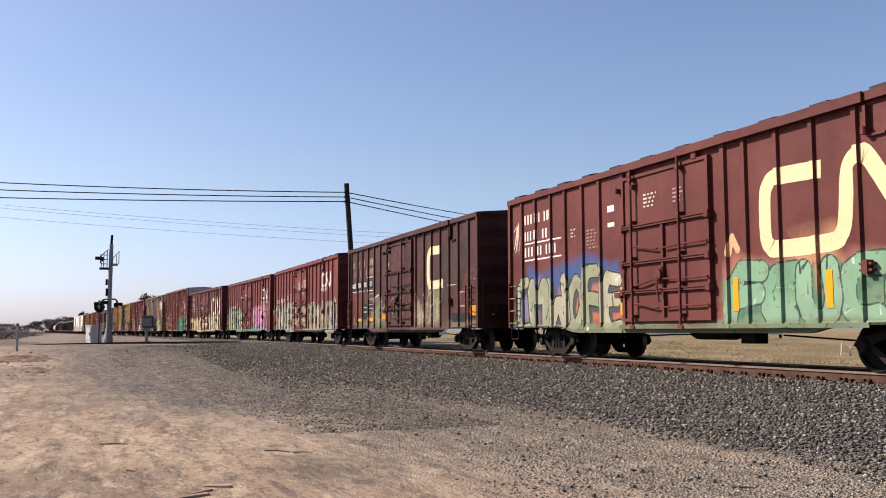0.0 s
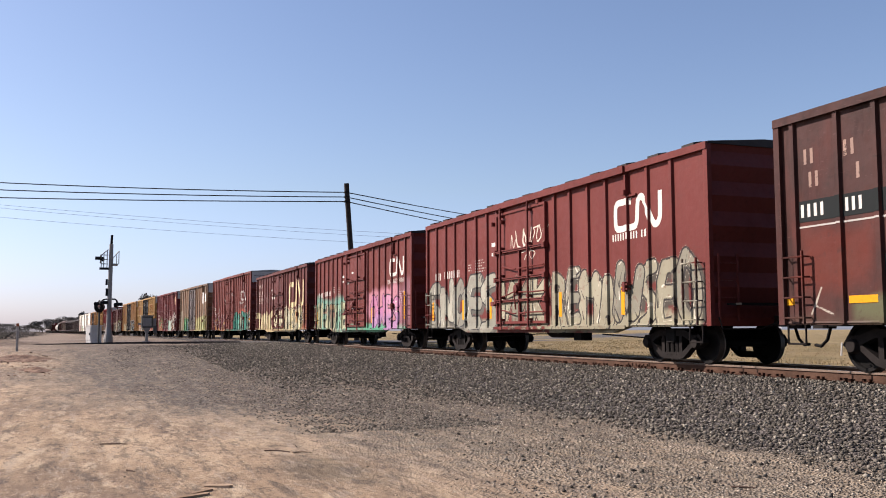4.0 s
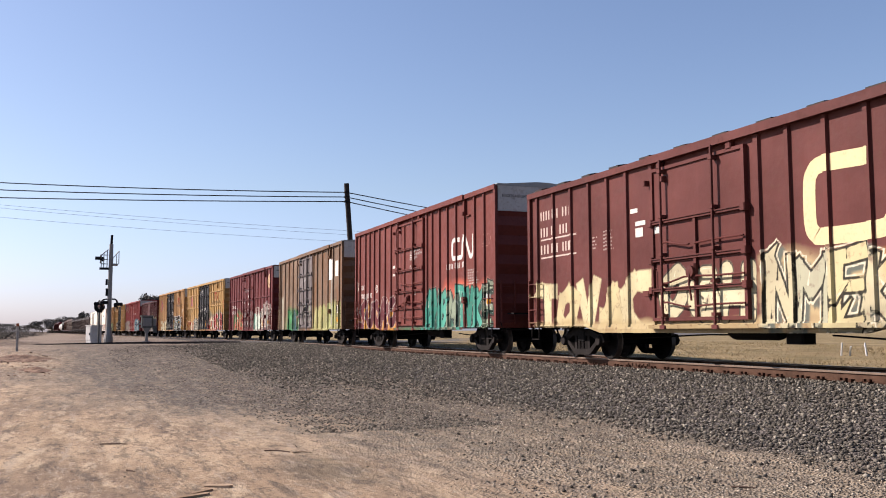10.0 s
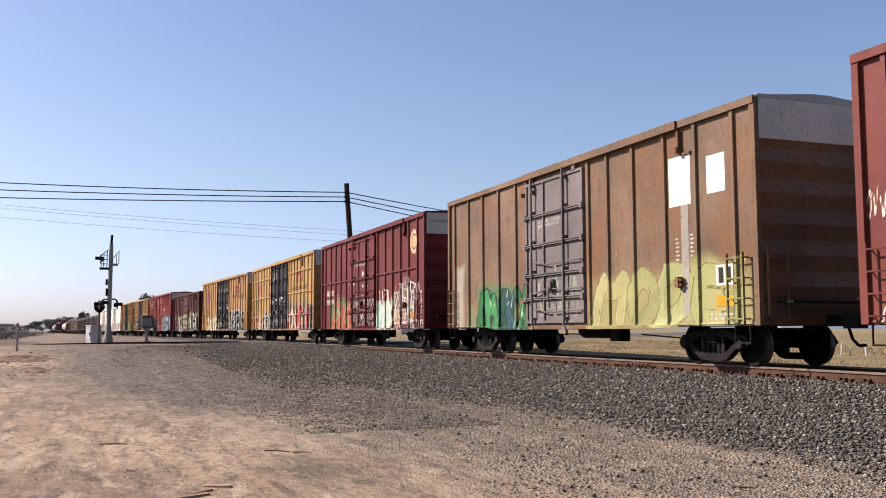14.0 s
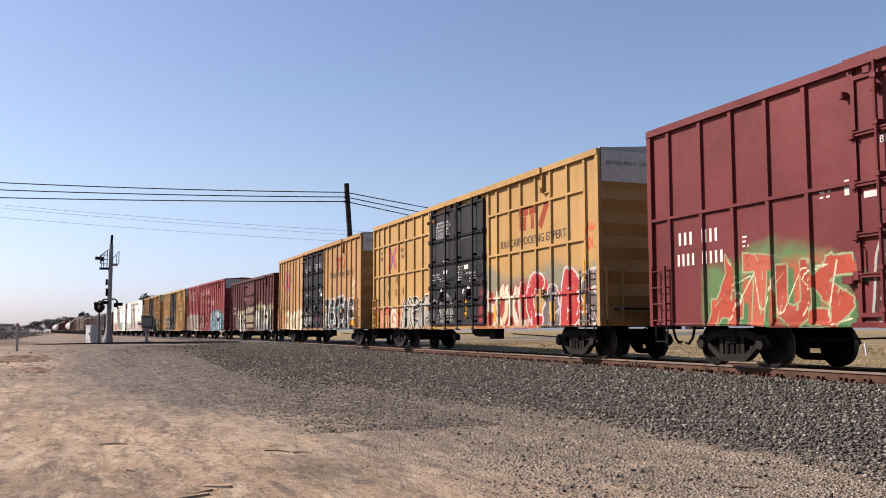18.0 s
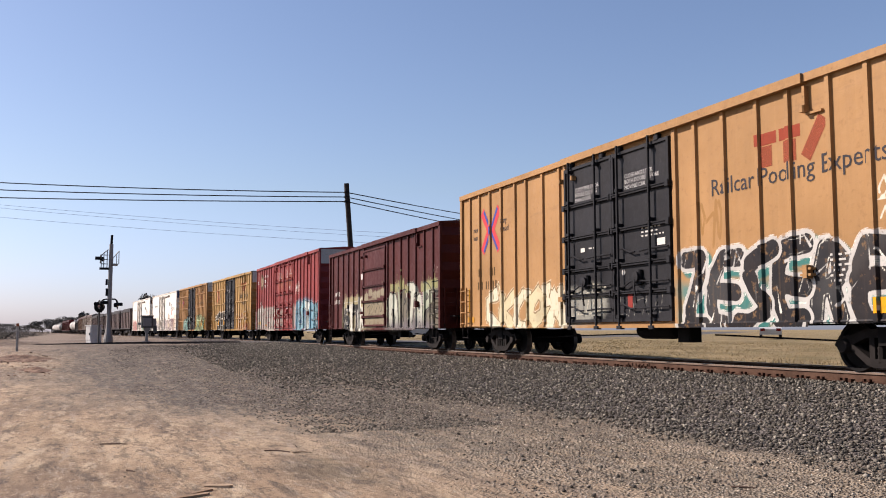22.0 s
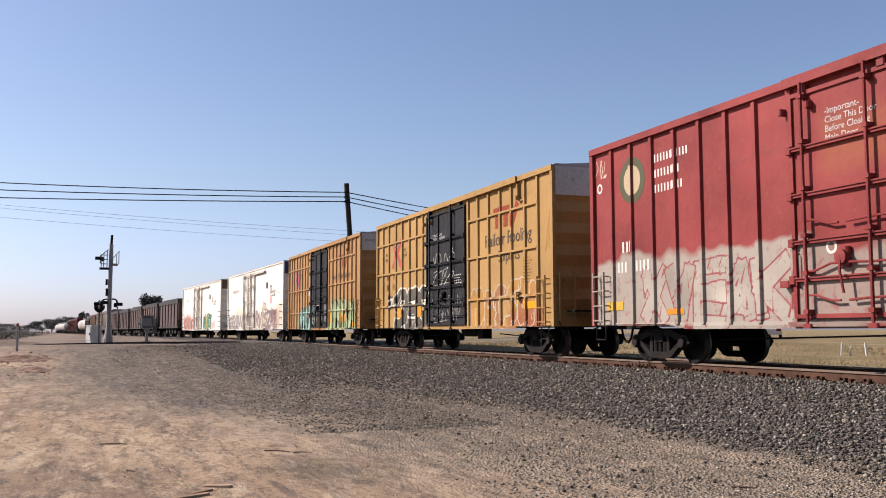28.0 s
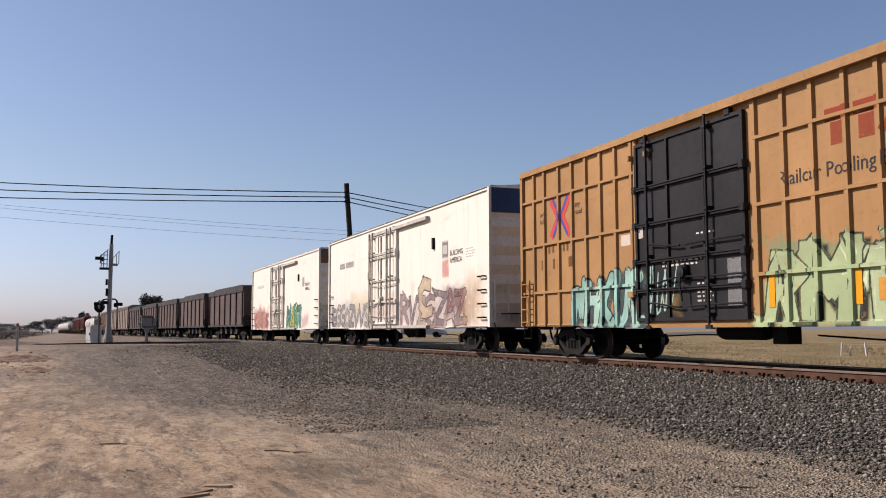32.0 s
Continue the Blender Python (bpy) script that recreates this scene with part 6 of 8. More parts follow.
boxcar("tall golden-yellow boxcar with double black doors and red and white graffiti", -30.38, -11.71, 5.03, yellow_i, [
    pooled_marks(14.2, 3.48, 0.9), scrawl(17.95, 3.05, 0.75, 0.35, C("c85038"), 101, 9, 0.06), scrawl(18.0, 2.65, 0.7, 0.32, C("c85038"), 102, 9, 0.06),
    road_cross(2.5, 3.56, 0.85, C("dc5a48"), C("6068a8"), 0.9), bars(1.85, 2.55, (0.5,), 0.30, C("5c4424")), bars(2.85, 2.55, (0.55,), 0.30, C("5c4424")), bars(1.85, 2.02, (0.45,), 0.28, C("5c4424")), bars(2.85, 2.05, (0.45,), 0.28, C("5c4424")), bars(3.75, 2.08, (0.45,), 0.28, C("5c4424")),
    cloud(11.9, 18.5, 1.5, 2.3, C("80867c"), 103, 0.85, 0.3), cloud(11.5, 14.9, 0.75, 1.9, C("b43c34"), 104, 0.9, 0.25),
    mural(11.85, 14.8, 0.72, 2.0, 3, [C("d8ccc0"), C("ccc0a8"), C("e0d4c8")], C("b03038"), C("e8dcd0"), 105, 0.24, 0.03, 0.0, C("a02c30"), forms="HOXL"), cloud(14.6, 18.6, 0.75, 1.2, C("b03838"), 106, 0.9, 0.15),
    mural(14.65, 18.62, 0.70, 2.3, 4, [C("b8343c"), C("6c6468"), C("c03c40"), C("70686a")], C("f2eee8"), C("f4f0ec"), 107, 0.33, 0.05, 0.0, C("b8343c"), forms="CABS", round_=True),
    mural(0.8, 3.6, 0.78, 1.7, 4, [C("dc9870"), C("c85c44"), C("e8d8c8")], C("b04038"), C("f0e8dc"), 108, 0.25, 0.03, 0.02, forms="KTGU"), cloud(3.9, 7.0, 0.85, 1.7, C("8c8c88"), 109, 0.85, 0.2), mural(3.75, 6.95, 0.78, 1.9, 4, [C("b4b2ac"), C("c4c2bc"), C("9c9a96")], C("1c1c20"), C("f4f0ec"), 110, 0.25, 0.055, 0.04, C("4c4c4e"), forms="HCIP", round_=True),
    mural(6.95, 9.0, 0.86, 2.0, 2, [C("2a2a2e"), C("747472")], C("e8e8e4"), None, 112, 0.28, 0.03, forms="AO", round_=True), cloud(8.2, 9.2, 0.95, 1.3, C("6c6c6c"), 114, 0.6, 0.2), rect(10.2, 10.34, 1.1, 1.75, YELLOW, 0.9), cloud(11.45, 11.75, 0.95, 1.6, C("a83034"), 115, 0.7, 0.3, 0.2), rect(8.3, 8.65, 2.95, 3.07, WHITE), rect(8.3, 8.65, 2.62, 2.72, WHITE), rect(10.15, 10.5, 2.66, 2.8, WHITE), small_print(7.25, 2.6, 0.9, 3, WHITE, 0.8), small_print(9.6, 2.75, 0.45, 6, WHITE, 0.8), rect(8.0, 8.16, 2.0, 2.2, WHITE), rect(10.4, 10.62, 1.98, 2.16, WHITE), disc(10.1, 1.95, 0.09, WHITE, 0.9, 0.03), small_print(10.6, 2.5, 0.7, 5, WHITE, 0.6),
    small_print(9.9, 3.75, 0.9, 2, C("c0c0c0"), 0.6), reflectors(0.35, 12.45, 16.2, z0=0.95, z1=1.45), rect(17.8, 17.97, 1.9, 2.4, YELLOW), rect(17.8, 17.97, 1.05, 1.6, YELLOW), cloud(0.2, 18.5, 0.6, 0.84, C("b88450"), 113, 0.6, 0.1, 0.1)],
    [0.69, 1.4, 2.1, 3.29, 4.16, 5.15, 6.07, 6.85], [12.08, 12.71, 13.59, 14.34, 15.27, 16.16, 17.08, 17.97], [(7.08, 9.38), (9.44, 11.76)], rails=[4.14, 2.92, 1.65], roof="flat", panel_mat=pale_panel, sign="EXCESS HEIGHT CAR", door_mat=black_door, rod_mat=black_door, drop=0.06, sill=0.80, roof_mat=grey_roof,
    texts=[("RAILCAR POOLING EXPERTS", 0.325, 12.9, 3.08, dark_letter, -1.512), ("next\nload", 0.25, 0.85, 3.82, dark_letter, -1.512), ("any\nroad", 0.26, 3.5, 3.76, dark_letter, -1.512),
           ("CERRAR Y BLOQUEAR\nAMBAS PUERTAS ANTES\nDE MOVER EL CARRO\nCLOSE AND LOCK\nBOTH DOORS BEFORE\nMOVING CAR", 0.125, 7.6, 4.33, white_letter, -1.562), ("APPLY CAR\nOPEN   CLOSE", 0.08, 7.9, 2.42, white_letter, -1.562), ("OPEN   CLOSE", 0.08, 10.3, 2.5, white_letter, -1.562)])

boxcar("golden-yellow boxcar with double black doors and black and white graffiti", -51.17, -32.34, 5.03, yellow_j, [
    pooled_marks(14.35, 3.62, 0.85), road_cross(2.3, 3.72, 1.25, C("dc4850"), C("4454a0")), bars(1.3, 2.35, (0.4, 0.55), 0.24, C("5c4428"), 0.45), bars(1.3, 1.95, (0.45, 0.35, 0.4), 0.24, C("5c4428")),
    cloud(12.0, 17.0, 0.75, 1.6, C("4c8c90"), 121, 0.85, 0.25), mural(11.95, 17.45, 0.66, 2.35, 6, [C("26262c"), C("2c2c32"), C("222228")], C("f2f2ee"), C("f4f4f0"), 122, 0.29, 0.055, 0.02, C("3c8484"), forms="ZESERE", round_=True),
    scrawl(12.6, 2.4, 0.8, 0.9, C("a07848"), 123, 10, 0.09), scrawl(17.1, 2.75, 0.8, 0.3, WHITE, 124, 9, 0.05), scrawl(17.1, 2.4, 0.8, 0.25, WHITE, 125, 9, 0.05), scrawl(17.1, 1.55, 0.6, 0.28, WHITE, 126, 8, 0.05),
    mural(1.95, 7.05, 0.72, 1.95, 5, [C("ece4d0"), C("e4d8b8")], C("8c7448"), C("f0e8d4"), 127, 0.26, 0.028, 0.03, forms="CKCOW"), cloud(7.1, 9.3, 0.9, 1.7, C("a8a8a4"), 128, 0.8, 0.3), scrawl(7.4, 1.1, 1.6, 0.7, C("d8d4c4"), 129, 14, 0.035), scrawl(9.6, 1.0, 1.8, 0.6, C("a8a8a4"), 131, 16, 0.03),
    rect(7.9, 8.1, 2.6, 2.7, WHITE), small_print(8.3, 2.65, 0.5, 1, WHITE), small_print(10.6, 2.9, 0.9, 3, WHITE, 0.8), rect(11.2, 11.5, 2.5, 2.65, WHITE), rect(10.0, 10.2, 1.2, 1.5, C("983c34")), disc(9.85, 2.0, 0.07, WHITE),
    rect(17.55, 17.72, 1.2, 2.3, YELLOW), rect(17.0, 17.5, 0.95, 1.2, YELLOW), rect(0.62, 0.78, 1.25, 2.0, YELLOW), rect(0.5, 1.0, 0.95, 1.12, C("d89a38")), small_print(16.1, 1.9, 0.5, 6, WHITE, 0.7), cloud(17.9, 18.8, 0.8, 1.2, C("5c4c38"), 130, 0.6)],
    [0.75, 1.5, 2.3, 3.12, 4.07, 4.79, 5.81, 6.76], [11.85, 12.55, 13.45, 14.42, 15.23, 16.2, 17.02, 17.86], [(7.15, 9.4), (9.45, 11.7)], roof="flat", panel_mat=pale_panel, sign="EXCESS HEIGHT CAR", door_mat=black_door, rod_mat=black_door, drop=0.06, sill=0.80, roof_mat=grey_roof,
    texts=[("Railcar Pooling Experts", 0.47, 13.0, 3.30, dark_letter, -1.512), ("next\nload", 0.26, 0.95, 3.75, dark_letter, -1.512), ("any\nroad", 0.26, 3.1, 3.85, dark_letter, -1.512),
           ("CLOSE THIS DOOR\nBEFORE CLOSING\nMAIN DOOR", 0.135, 7.65, 4.12, white_letter, -1.562), ("CLOSE AND LOCK\nBOTH DOORS BEFORE\nMOVING CAR", 0.135, 9.95, 4.12, white_letter, -1.562)])

boxcar("deep maroon boxcar with a ridged sliding door and silver graffiti", -68.73, -53.07, 4.45, maroon_k, [
    bars(0.9, 2.35, (0.4, 0.4), 0.2, WHITE, 0.2), bars(0.9, 1.98, (0.4, 0.45), 0.2, WHITE, 0.2), rect(5.55, 5.8, 2.95, 3.2, C("ece8e0")), scrawl(14.9, 2.7, 0.5, 0.35, C("c8b8b4"), 131, 9, 0.03),
    cloud(2.4, 6.1, 0.75, 2.3, C("a49c80"), 132, 0.75, 0.45, 0.15), mural(2.7, 6.1, 0.66, 2.05, 4, [C("202022"), C("e4e4de")], C("e8e8e0"), C("d0ccb8"), 133, 0.29, 0.03, 0.02, C("1c1c1e"), forms="ETTR"), cloud(6.2, 9.1, 0.8, 2.0, C("a8a088"), 134, 0.75, 0.4, 0.2), scrawl(6.6, 1.4, 2.3, 0.5, C("1c1a1a"), 135, 14, 0.05),
    cloud(9.6, 15.6, 0.75, 1.75, C("8c8c7c"), 136, 0.8, 0.7, 0.2), mural(9.65, 15.5, 0.74, 2.4, 6, [C("c8ccc4"), C("a4ac9c"), C("6c665c"), C("d0d4cc")], C("1e1d1e"), C("e4e4d8"), 137, 0.27, 0.04, 0.02, C("5c5856"), forms="MIRTAPE", round_=True), cloud(9.6, 15.0, 0.7, 1.1, C("7c7480"), 138, 0.8, 0.2), crowns(9.8, 15.3, 2.38, 0.42, 9, C("98986c"), 139), crowns(2.7, 6.0, 2.02, 0.34, 7, C("a89c78"), 140), crowns(6.3, 9.2, 2.3, 0.25, 5, C("98907c"), 141),
    stroke([(12.6, 1.55), (12.6, 1.9), (13.1, 1.9), (13.1, 1.55), (12.6, 1.55)], 0.06, WHITE), small_print(13.5, 2.05, 0.5, 6, C("e0d0cc"), 0.7)],
    [0.58, 1.54, 2.52, 3.47, 4.36, 5.27], [9.52, 10.29, 11.25, 12.14, 13.01, 13.95, 14.85], [(6.15, 9.3)], roof="flat", beams=[1.3, 1.95, 2.6, 3.3], stile=False, gear=False, drop=0.12)

boxcar("tall sun-faded red boxcar with double plug doors and grey graffiti blocks", -89.61, -71.19, 5.02, red_l, [
    disc(1.75, 4.05, 0.52, C("5c6048"), 0.9), disc(1.75, 4.05, 0.34, C("c8b494"), 0.9), bars(2.65, 4.30, (1.25,), 0.17, WHITE), bars(2.65, 3.97, (0.95,), 0.17, WHITE), bars(2.65, 3.64, (1.05,), 0.17, WHITE),
    scrawl(0.05, 4.3, 0.7, 0.4, WHITE, 141, 9, 0.05), disc(0.35, 4.05, 0.12, WHITE, 0.9, 0.07), bars(1.1, 2.0, (0.45, 0.6), 0.24, WHITE, 0.3), bars(1.3, 2.45, (0.5,), 0.24, WHITE),
    cloud(0.05, 6.8, 0.7, 2.3, C("b4aeaa"), 142, 0.95, 0.3, 0.15), cloud(7.0, 9.2, 0.8, 2.1, C("a8a29e"), 143, 0.8, 0.4, 0.2), mural(2.1, 6.75, 0.75, 2.15, 5, [C("bcb6b2"), C("b0aaa6")], C("b85860"), None, 144, 0.27, 0.03, forms="XVEAK"), scrawl(9.8, 1.3, 1.4, 0.5, C("e4dcd8"), 145, 12, 0.05),
    small_print(11.2, 2.7, 0.4, 10, C("e0c8c4"), 0.6), small_print(9.5, 3.1, 0.3, 2, WHITE), small_print(10.6, 3.35, 0.8, 3, WHITE, 0.8), disc(7.75, 2.05, 0.12, WHITE, 0.9, 0.07), disc(10.3, 2.1, 0.13, WHITE, 0.9, 0.08),
    cloud(12.0, 12.5, 0.8, 2.2, C("d0ccc8"), 146, 0.85, 0.2), scrawl(12.3, 2.9, 1.2, 0.6, C("e8e4e0"), 147, 18, 0.05), cloud(12.6, 16.5, 0.75, 2.4, C("5c90b0"), 148, 0.85, 0.3), mural(12.6, 18.3, 0.80, 2.45, 5, [C("7cb0cc"), C("90c0d4"), C("dce4e6")], C("1c2c3c"), C("e8ecec"), 149, 0.30, 0.04, 0.03, C("3c6c8c"), forms="OSTEK", round_=True),
    rect(0.6, 1.3, 1.15, 1.35, C("d8b048")), rect(3.0, 3.6, 1.02, 1.14, C("e09030")), cloud(7.6, 9.1, 3.3, 4.2, C("a86848"), 150, 0.5, 0.1), cloud(10.0, 11.6, 3.3, 4.4, C("a06040"), 151, 0.45, 0.1)],
    [0.91, 1.73, 2.56, 3.4, 4.26, 5.09, 5.93], [12.05, 12.9, 13.75, 14.6, 15.45, 16.3, 17.15, 18.0], [(6.9, 9.35), (9.45, 11.9)], roof="flat", panel_mat=pale_panel, drop=0.1, sill=0.80,
    texts=[("-Important-\nClose This Door\nBefore Closing\nMain Door", 0.16, 7.7, 4.25, white_letter, -1.562), ("Close And Lock\nBoth Doors Before\nMoving Car", 0.18, 10.1, 4.25, white_letter, -1.562)])

boxcar("tall golden-yellow boxcar with one black door and chrome graffiti", -107.45, -91.59, 5.03, yellow_i, [
    pooled_marks(11.5, 3.72, 0.9), road_cross(2.1, 3.7, 1.05, C("d86050"), C("9c7c78"), 0.8), bars(0.85, 2.7, (0.5, 0.4), 0.24, C("6c4c28"), 0.35), bars(0.85, 2.3, (0.45, 0.4), 0.24, C("6c4c28"), 0.3),
    small_print(12.5, 2.75, 0.7, 1, C("7c5430")), mural(1.9, 5.6, 0.76, 2.35, 4, [C("5c5a58"), C("6c6864"), C("625e5a")], C("2a2828"), C("f2f2ec"), 161, 0.29, 0.02, 0.075, C("3c3c3e"), forms="SEG", round_=True), cloud(1.05, 2.2, 1.6, 2.1, C("2c2a28"), 309, 0.9, 0.12, 0.1), scrawl(1.15, 1.68, 0.95, 0.36, WHITE, 162, 9, 0.10), rect(2.2, 2.75, 1.2, 1.6, C("d89a38")), rect(4.55, 5.0, 1.2, 1.6, C("d89a38")),
    scrawl(6.2, 2.9, 2.2, 0.5, C("c8c8c4"), 163, 14, 0.05), scrawl(6.2, 2.3, 2.2, 0.55, C("c8c8c4"), 164, 14, 0.05), scrawl(6.0, 1.0, 3.0, 0.9, C("c0c0c0"), 165, 30, 0.04), small_print(8.4, 2.5, 0.7, 4, WHITE, 0.7),
    mural(9.7, 14.2, 0.75, 2.2, 5, [C("c0904c"), C("b8864c"), C("b07c54")], C("ece4d4"), None, 166, 0.28, 0.035, forms="MACSW", round_=True), cloud(12.4, 14.8, 0.75, 1.3, C("a85c48"), 167, 0.7, 0.2), rect(13.7, 14.4, 1.3, 1.5, YELLOW), small_print(13.6, 2.7, 0.5, 9, C("b07c3c"), 0.6),
    scrawl(14.8, 2.6, 0.5, 1.4, C("9c7434"), 168, 10, 0.05)],
    [0.4, 1.16, 2.07, 2.86, 3.73, 4.5, 5.23], [9.56, 10.35, 11.18, 12.03, 12.82, 13.7, 14.5], [(5.75, 9.35)], rails=[4.16, 2.96, 1.66], roof="flat", panel_mat=pale_panel, door_mat=black_door, rod_mat=black_door, drop=0.06, sill=0.80, roof_mat=grey_roof,
    du=0.42, texts=[("Railcar Pooling", 0.54, 10.85, 3.22, dark_letter, -1.512), ("Experts", 0.46, 11.9, 2.72, dark_letter, -1.512), ("any\nroad", 0.22, 2.9, 3.75, dark_letter, -1.512), ("next\nload", 0.22, 0.65, 3.7, dark_letter, -1.512),
           ("CLOSE AND LOCK\nBOTH DOORS BEFORE\nMOVING CAR", 0.13, 6.2, 3.95, white_letter, -1.562)])

boxcar("tall dull-yellow boxcar with a black door and pale green graffiti", -125.67, -109.98, 5.06, yellow_j, [
    pooled_marks(11.3, 3.72, 0.9), road_cross(1.98, 3.62, 1.0, C("dc5050"), C("4858a4")), bars(1.3, 2.72, (0.45, 0.4), 0.26, C("7c5428"), 0.35), bars(0.9, 2.3, (0.25, 0.45, 0.4), 0.26, C("7c5428"), 0.4),
    mural(2.6, 5.85, 0.68, 2.15, 4, [C("a0d0d0"), C("b4dcd8"), C("8cbcb8")], C("283438"), C("d4e8e0"), 171, 0.29, 0.035, 0.0, C("44545c"), forms="NHKUC", round_=True), rect(4.9, 5.4, 2.6, 2.85, C("e0d0c0")),
    cloud(9.9, 14.4, 1.3, 2.15, C("8c9c7c"), 172, 0.9, 0.3, 0.1), cloud(9.7, 14.7, 0.75, 1.55, C("b8c8a0"), 173, 0.95, 0.15, 0.1), mural(9.75, 14.7, 0.72, 2.15, 5, [C("bcd0a8"), C("b4c8a0"), C("c4d6b2")], C("2c3428"), C("d8e4c8"), 174, 0.28, 0.03, 0.0, C("262c24"), forms="RMTUV"),
    rect(12.3, 12.8, 1.15, 1.5, C("d89c48")), reflectors(9.9, 11.9, 14.2, z0=1.1, z1=1.7), rect(13.9, 14.5, 0.9, 1.1, YELLOW), small_print(13.6, 2.5, 0.5, 9, C("d8a84c"), 0.7),
    scrawl(6.0, 1.0, 1.0, 1.0, C("a8d0cc"), 175, 12, 0.06), rect(5.6, 5.9, 2.7, 2.95, WHITE, 0.7), small_print(7.8, 2.6, 0.8, 1, WHITE), small_print(6.6, 2.1, 1.4, 2, WHITE, 0.8), small_print(7.8, 1.6, 0.7, 5, WHITE, 0.7), rect(8.75, 9.15, 1.15, 2.05, C("a8a8a8"), 0.5), cloud(6.4, 7.2, 1.0, 1.5, C("c09c58"), 176, 0.7)],
    [0.52, 1.13, 1.94, 2.65, 3.35, 4.05, 4.72, 5.42], [9.56, 10.32, 11.03, 11.76, 12.45, 13.12, 13.86, 14.56], [(5.65, 9.3)], rails=[4.2, 2.97, 1.7], roof="flat", panel_mat=pale_panel, sign="EXCESS HEIGHT CAR", door_mat=black_door, rod_mat=black_door, drop=0.06, sill=0.80, roof_mat=grey_roof,
    du=0.25, texts=[("Railcar Pooling Experts", 0.36, 10.2, 3.22, dark_letter, -1.512), ("next\nload", 0.2, 0.85, 3.72, dark_letter, -1.512), ("any\nroad", 0.2, 2.75, 3.78, dark_letter, -1.512)])


pale_steel = plain_mat("dusty_pale_steel", (0.66, 0.61, 0.53), 0.7, vary=0.3, scale=5.0)


def reefer(label, s0, s1, top, jobs, panel):
    """A smooth-sided insulated car with one barred plug door."""
    L = s1 - s0
    half, sill = L / 2, 0.80
    car = thing("refrigerator_car", label, "refrigerator car", "cars of the freight train")
    paint = paint_job(jobs)
    job = lambda x, z: paint(x + half, z)
    side_parts(car, L, sill, top, white_o, paint, [(0.05, 0.10), (L - 0.05, 0.10)], [], None)
    part("side_sill", sill_mesh(L, sill, 0.06, 3.2, white_o, job), car)
    part("top_chord", Build().box(-half, half, -1.56, -1.50, top - 0.08, top + 0.015).mesh("top_chord", white_o), car)
    part("floor", Build().box(-half + 0.1, half - 0.1, -1.45, 1.45, 0.96, 1.1).mesh("floor", black_steel), car)
    roof_parts(car, L, top, white_o, "flat")
    end_parts(car, L, sill, top, white_o, panel)
    d = plug_door(car, L, 7.4, 11.0, 1.0, top - 0.42, white_o, job, [1.85, 2.75, 3.7], [7.55, 8.0, 10.0, 10.5], pale_steel, 0.07)
    part("door_stile", Build().box(9.0 - half - 0.03, 9.0 - half + 0.03, -1.63, -1.56, 1.05, top - 0.5).mesh("door_stile", pale_steel), d)
    part("door_track", Build().box(7.3 - half, 14.6 - half, -1.66, -1.50, top - 0.40, top - 0.28).mesh("door_track", pale_steel), car)
    part("door_track", Build().box(7.3 - half, 14.6 - half, -1.66, -1.50, sill, sill + 0.10).mesh("door_track", pale_steel), car)
    part("door_stop", Build().box(15.0 - half, 15.14 - half, -1.58, -1.50, 3.55, 3.95).mesh("door_stop", black_steel), car)
    part("door_stop", Build().box(7.0 - half, 7.12 - half, -1.58, -1.50, 2.9, 3.2).mesh("door_stop", black_steel), car)
    rung = Build().tube([(0, 0.1, 0), (0, 0, 0), (0.45, 0, 0), (0.45, 0.1, 0)], 0.025, 5).mesh("grab_iron", black_steel)
    for k in range(4):
        part("grab_iron", rung, car, m=pose(L - 0.85 - half, -1.61, 1.1 + k * 0.42))
        part("grab_iron", rung, car, m=pose(0.35 - half, -1.61, 1.1 + k * 0.42))
    stencils(car, L, jobs, [], [(7.4, 11.0)], (1.0, top - 0.42), deep=0.07)
    for text, size, u, z, m in (("BUILDING\nAMERICA", 0.26, 16.6, 3.2, dark_letter),):
        for row, line in enumerate(text.split("\n")):
            part("lettering", words(line, size, m), car, "small dark words", pose(u - half, -1.512, z - row * size * 0.95))
    running_gear(car, half, sill, 2.6)
    CARS.append((car, (s0 + s1) / 2))
    return car


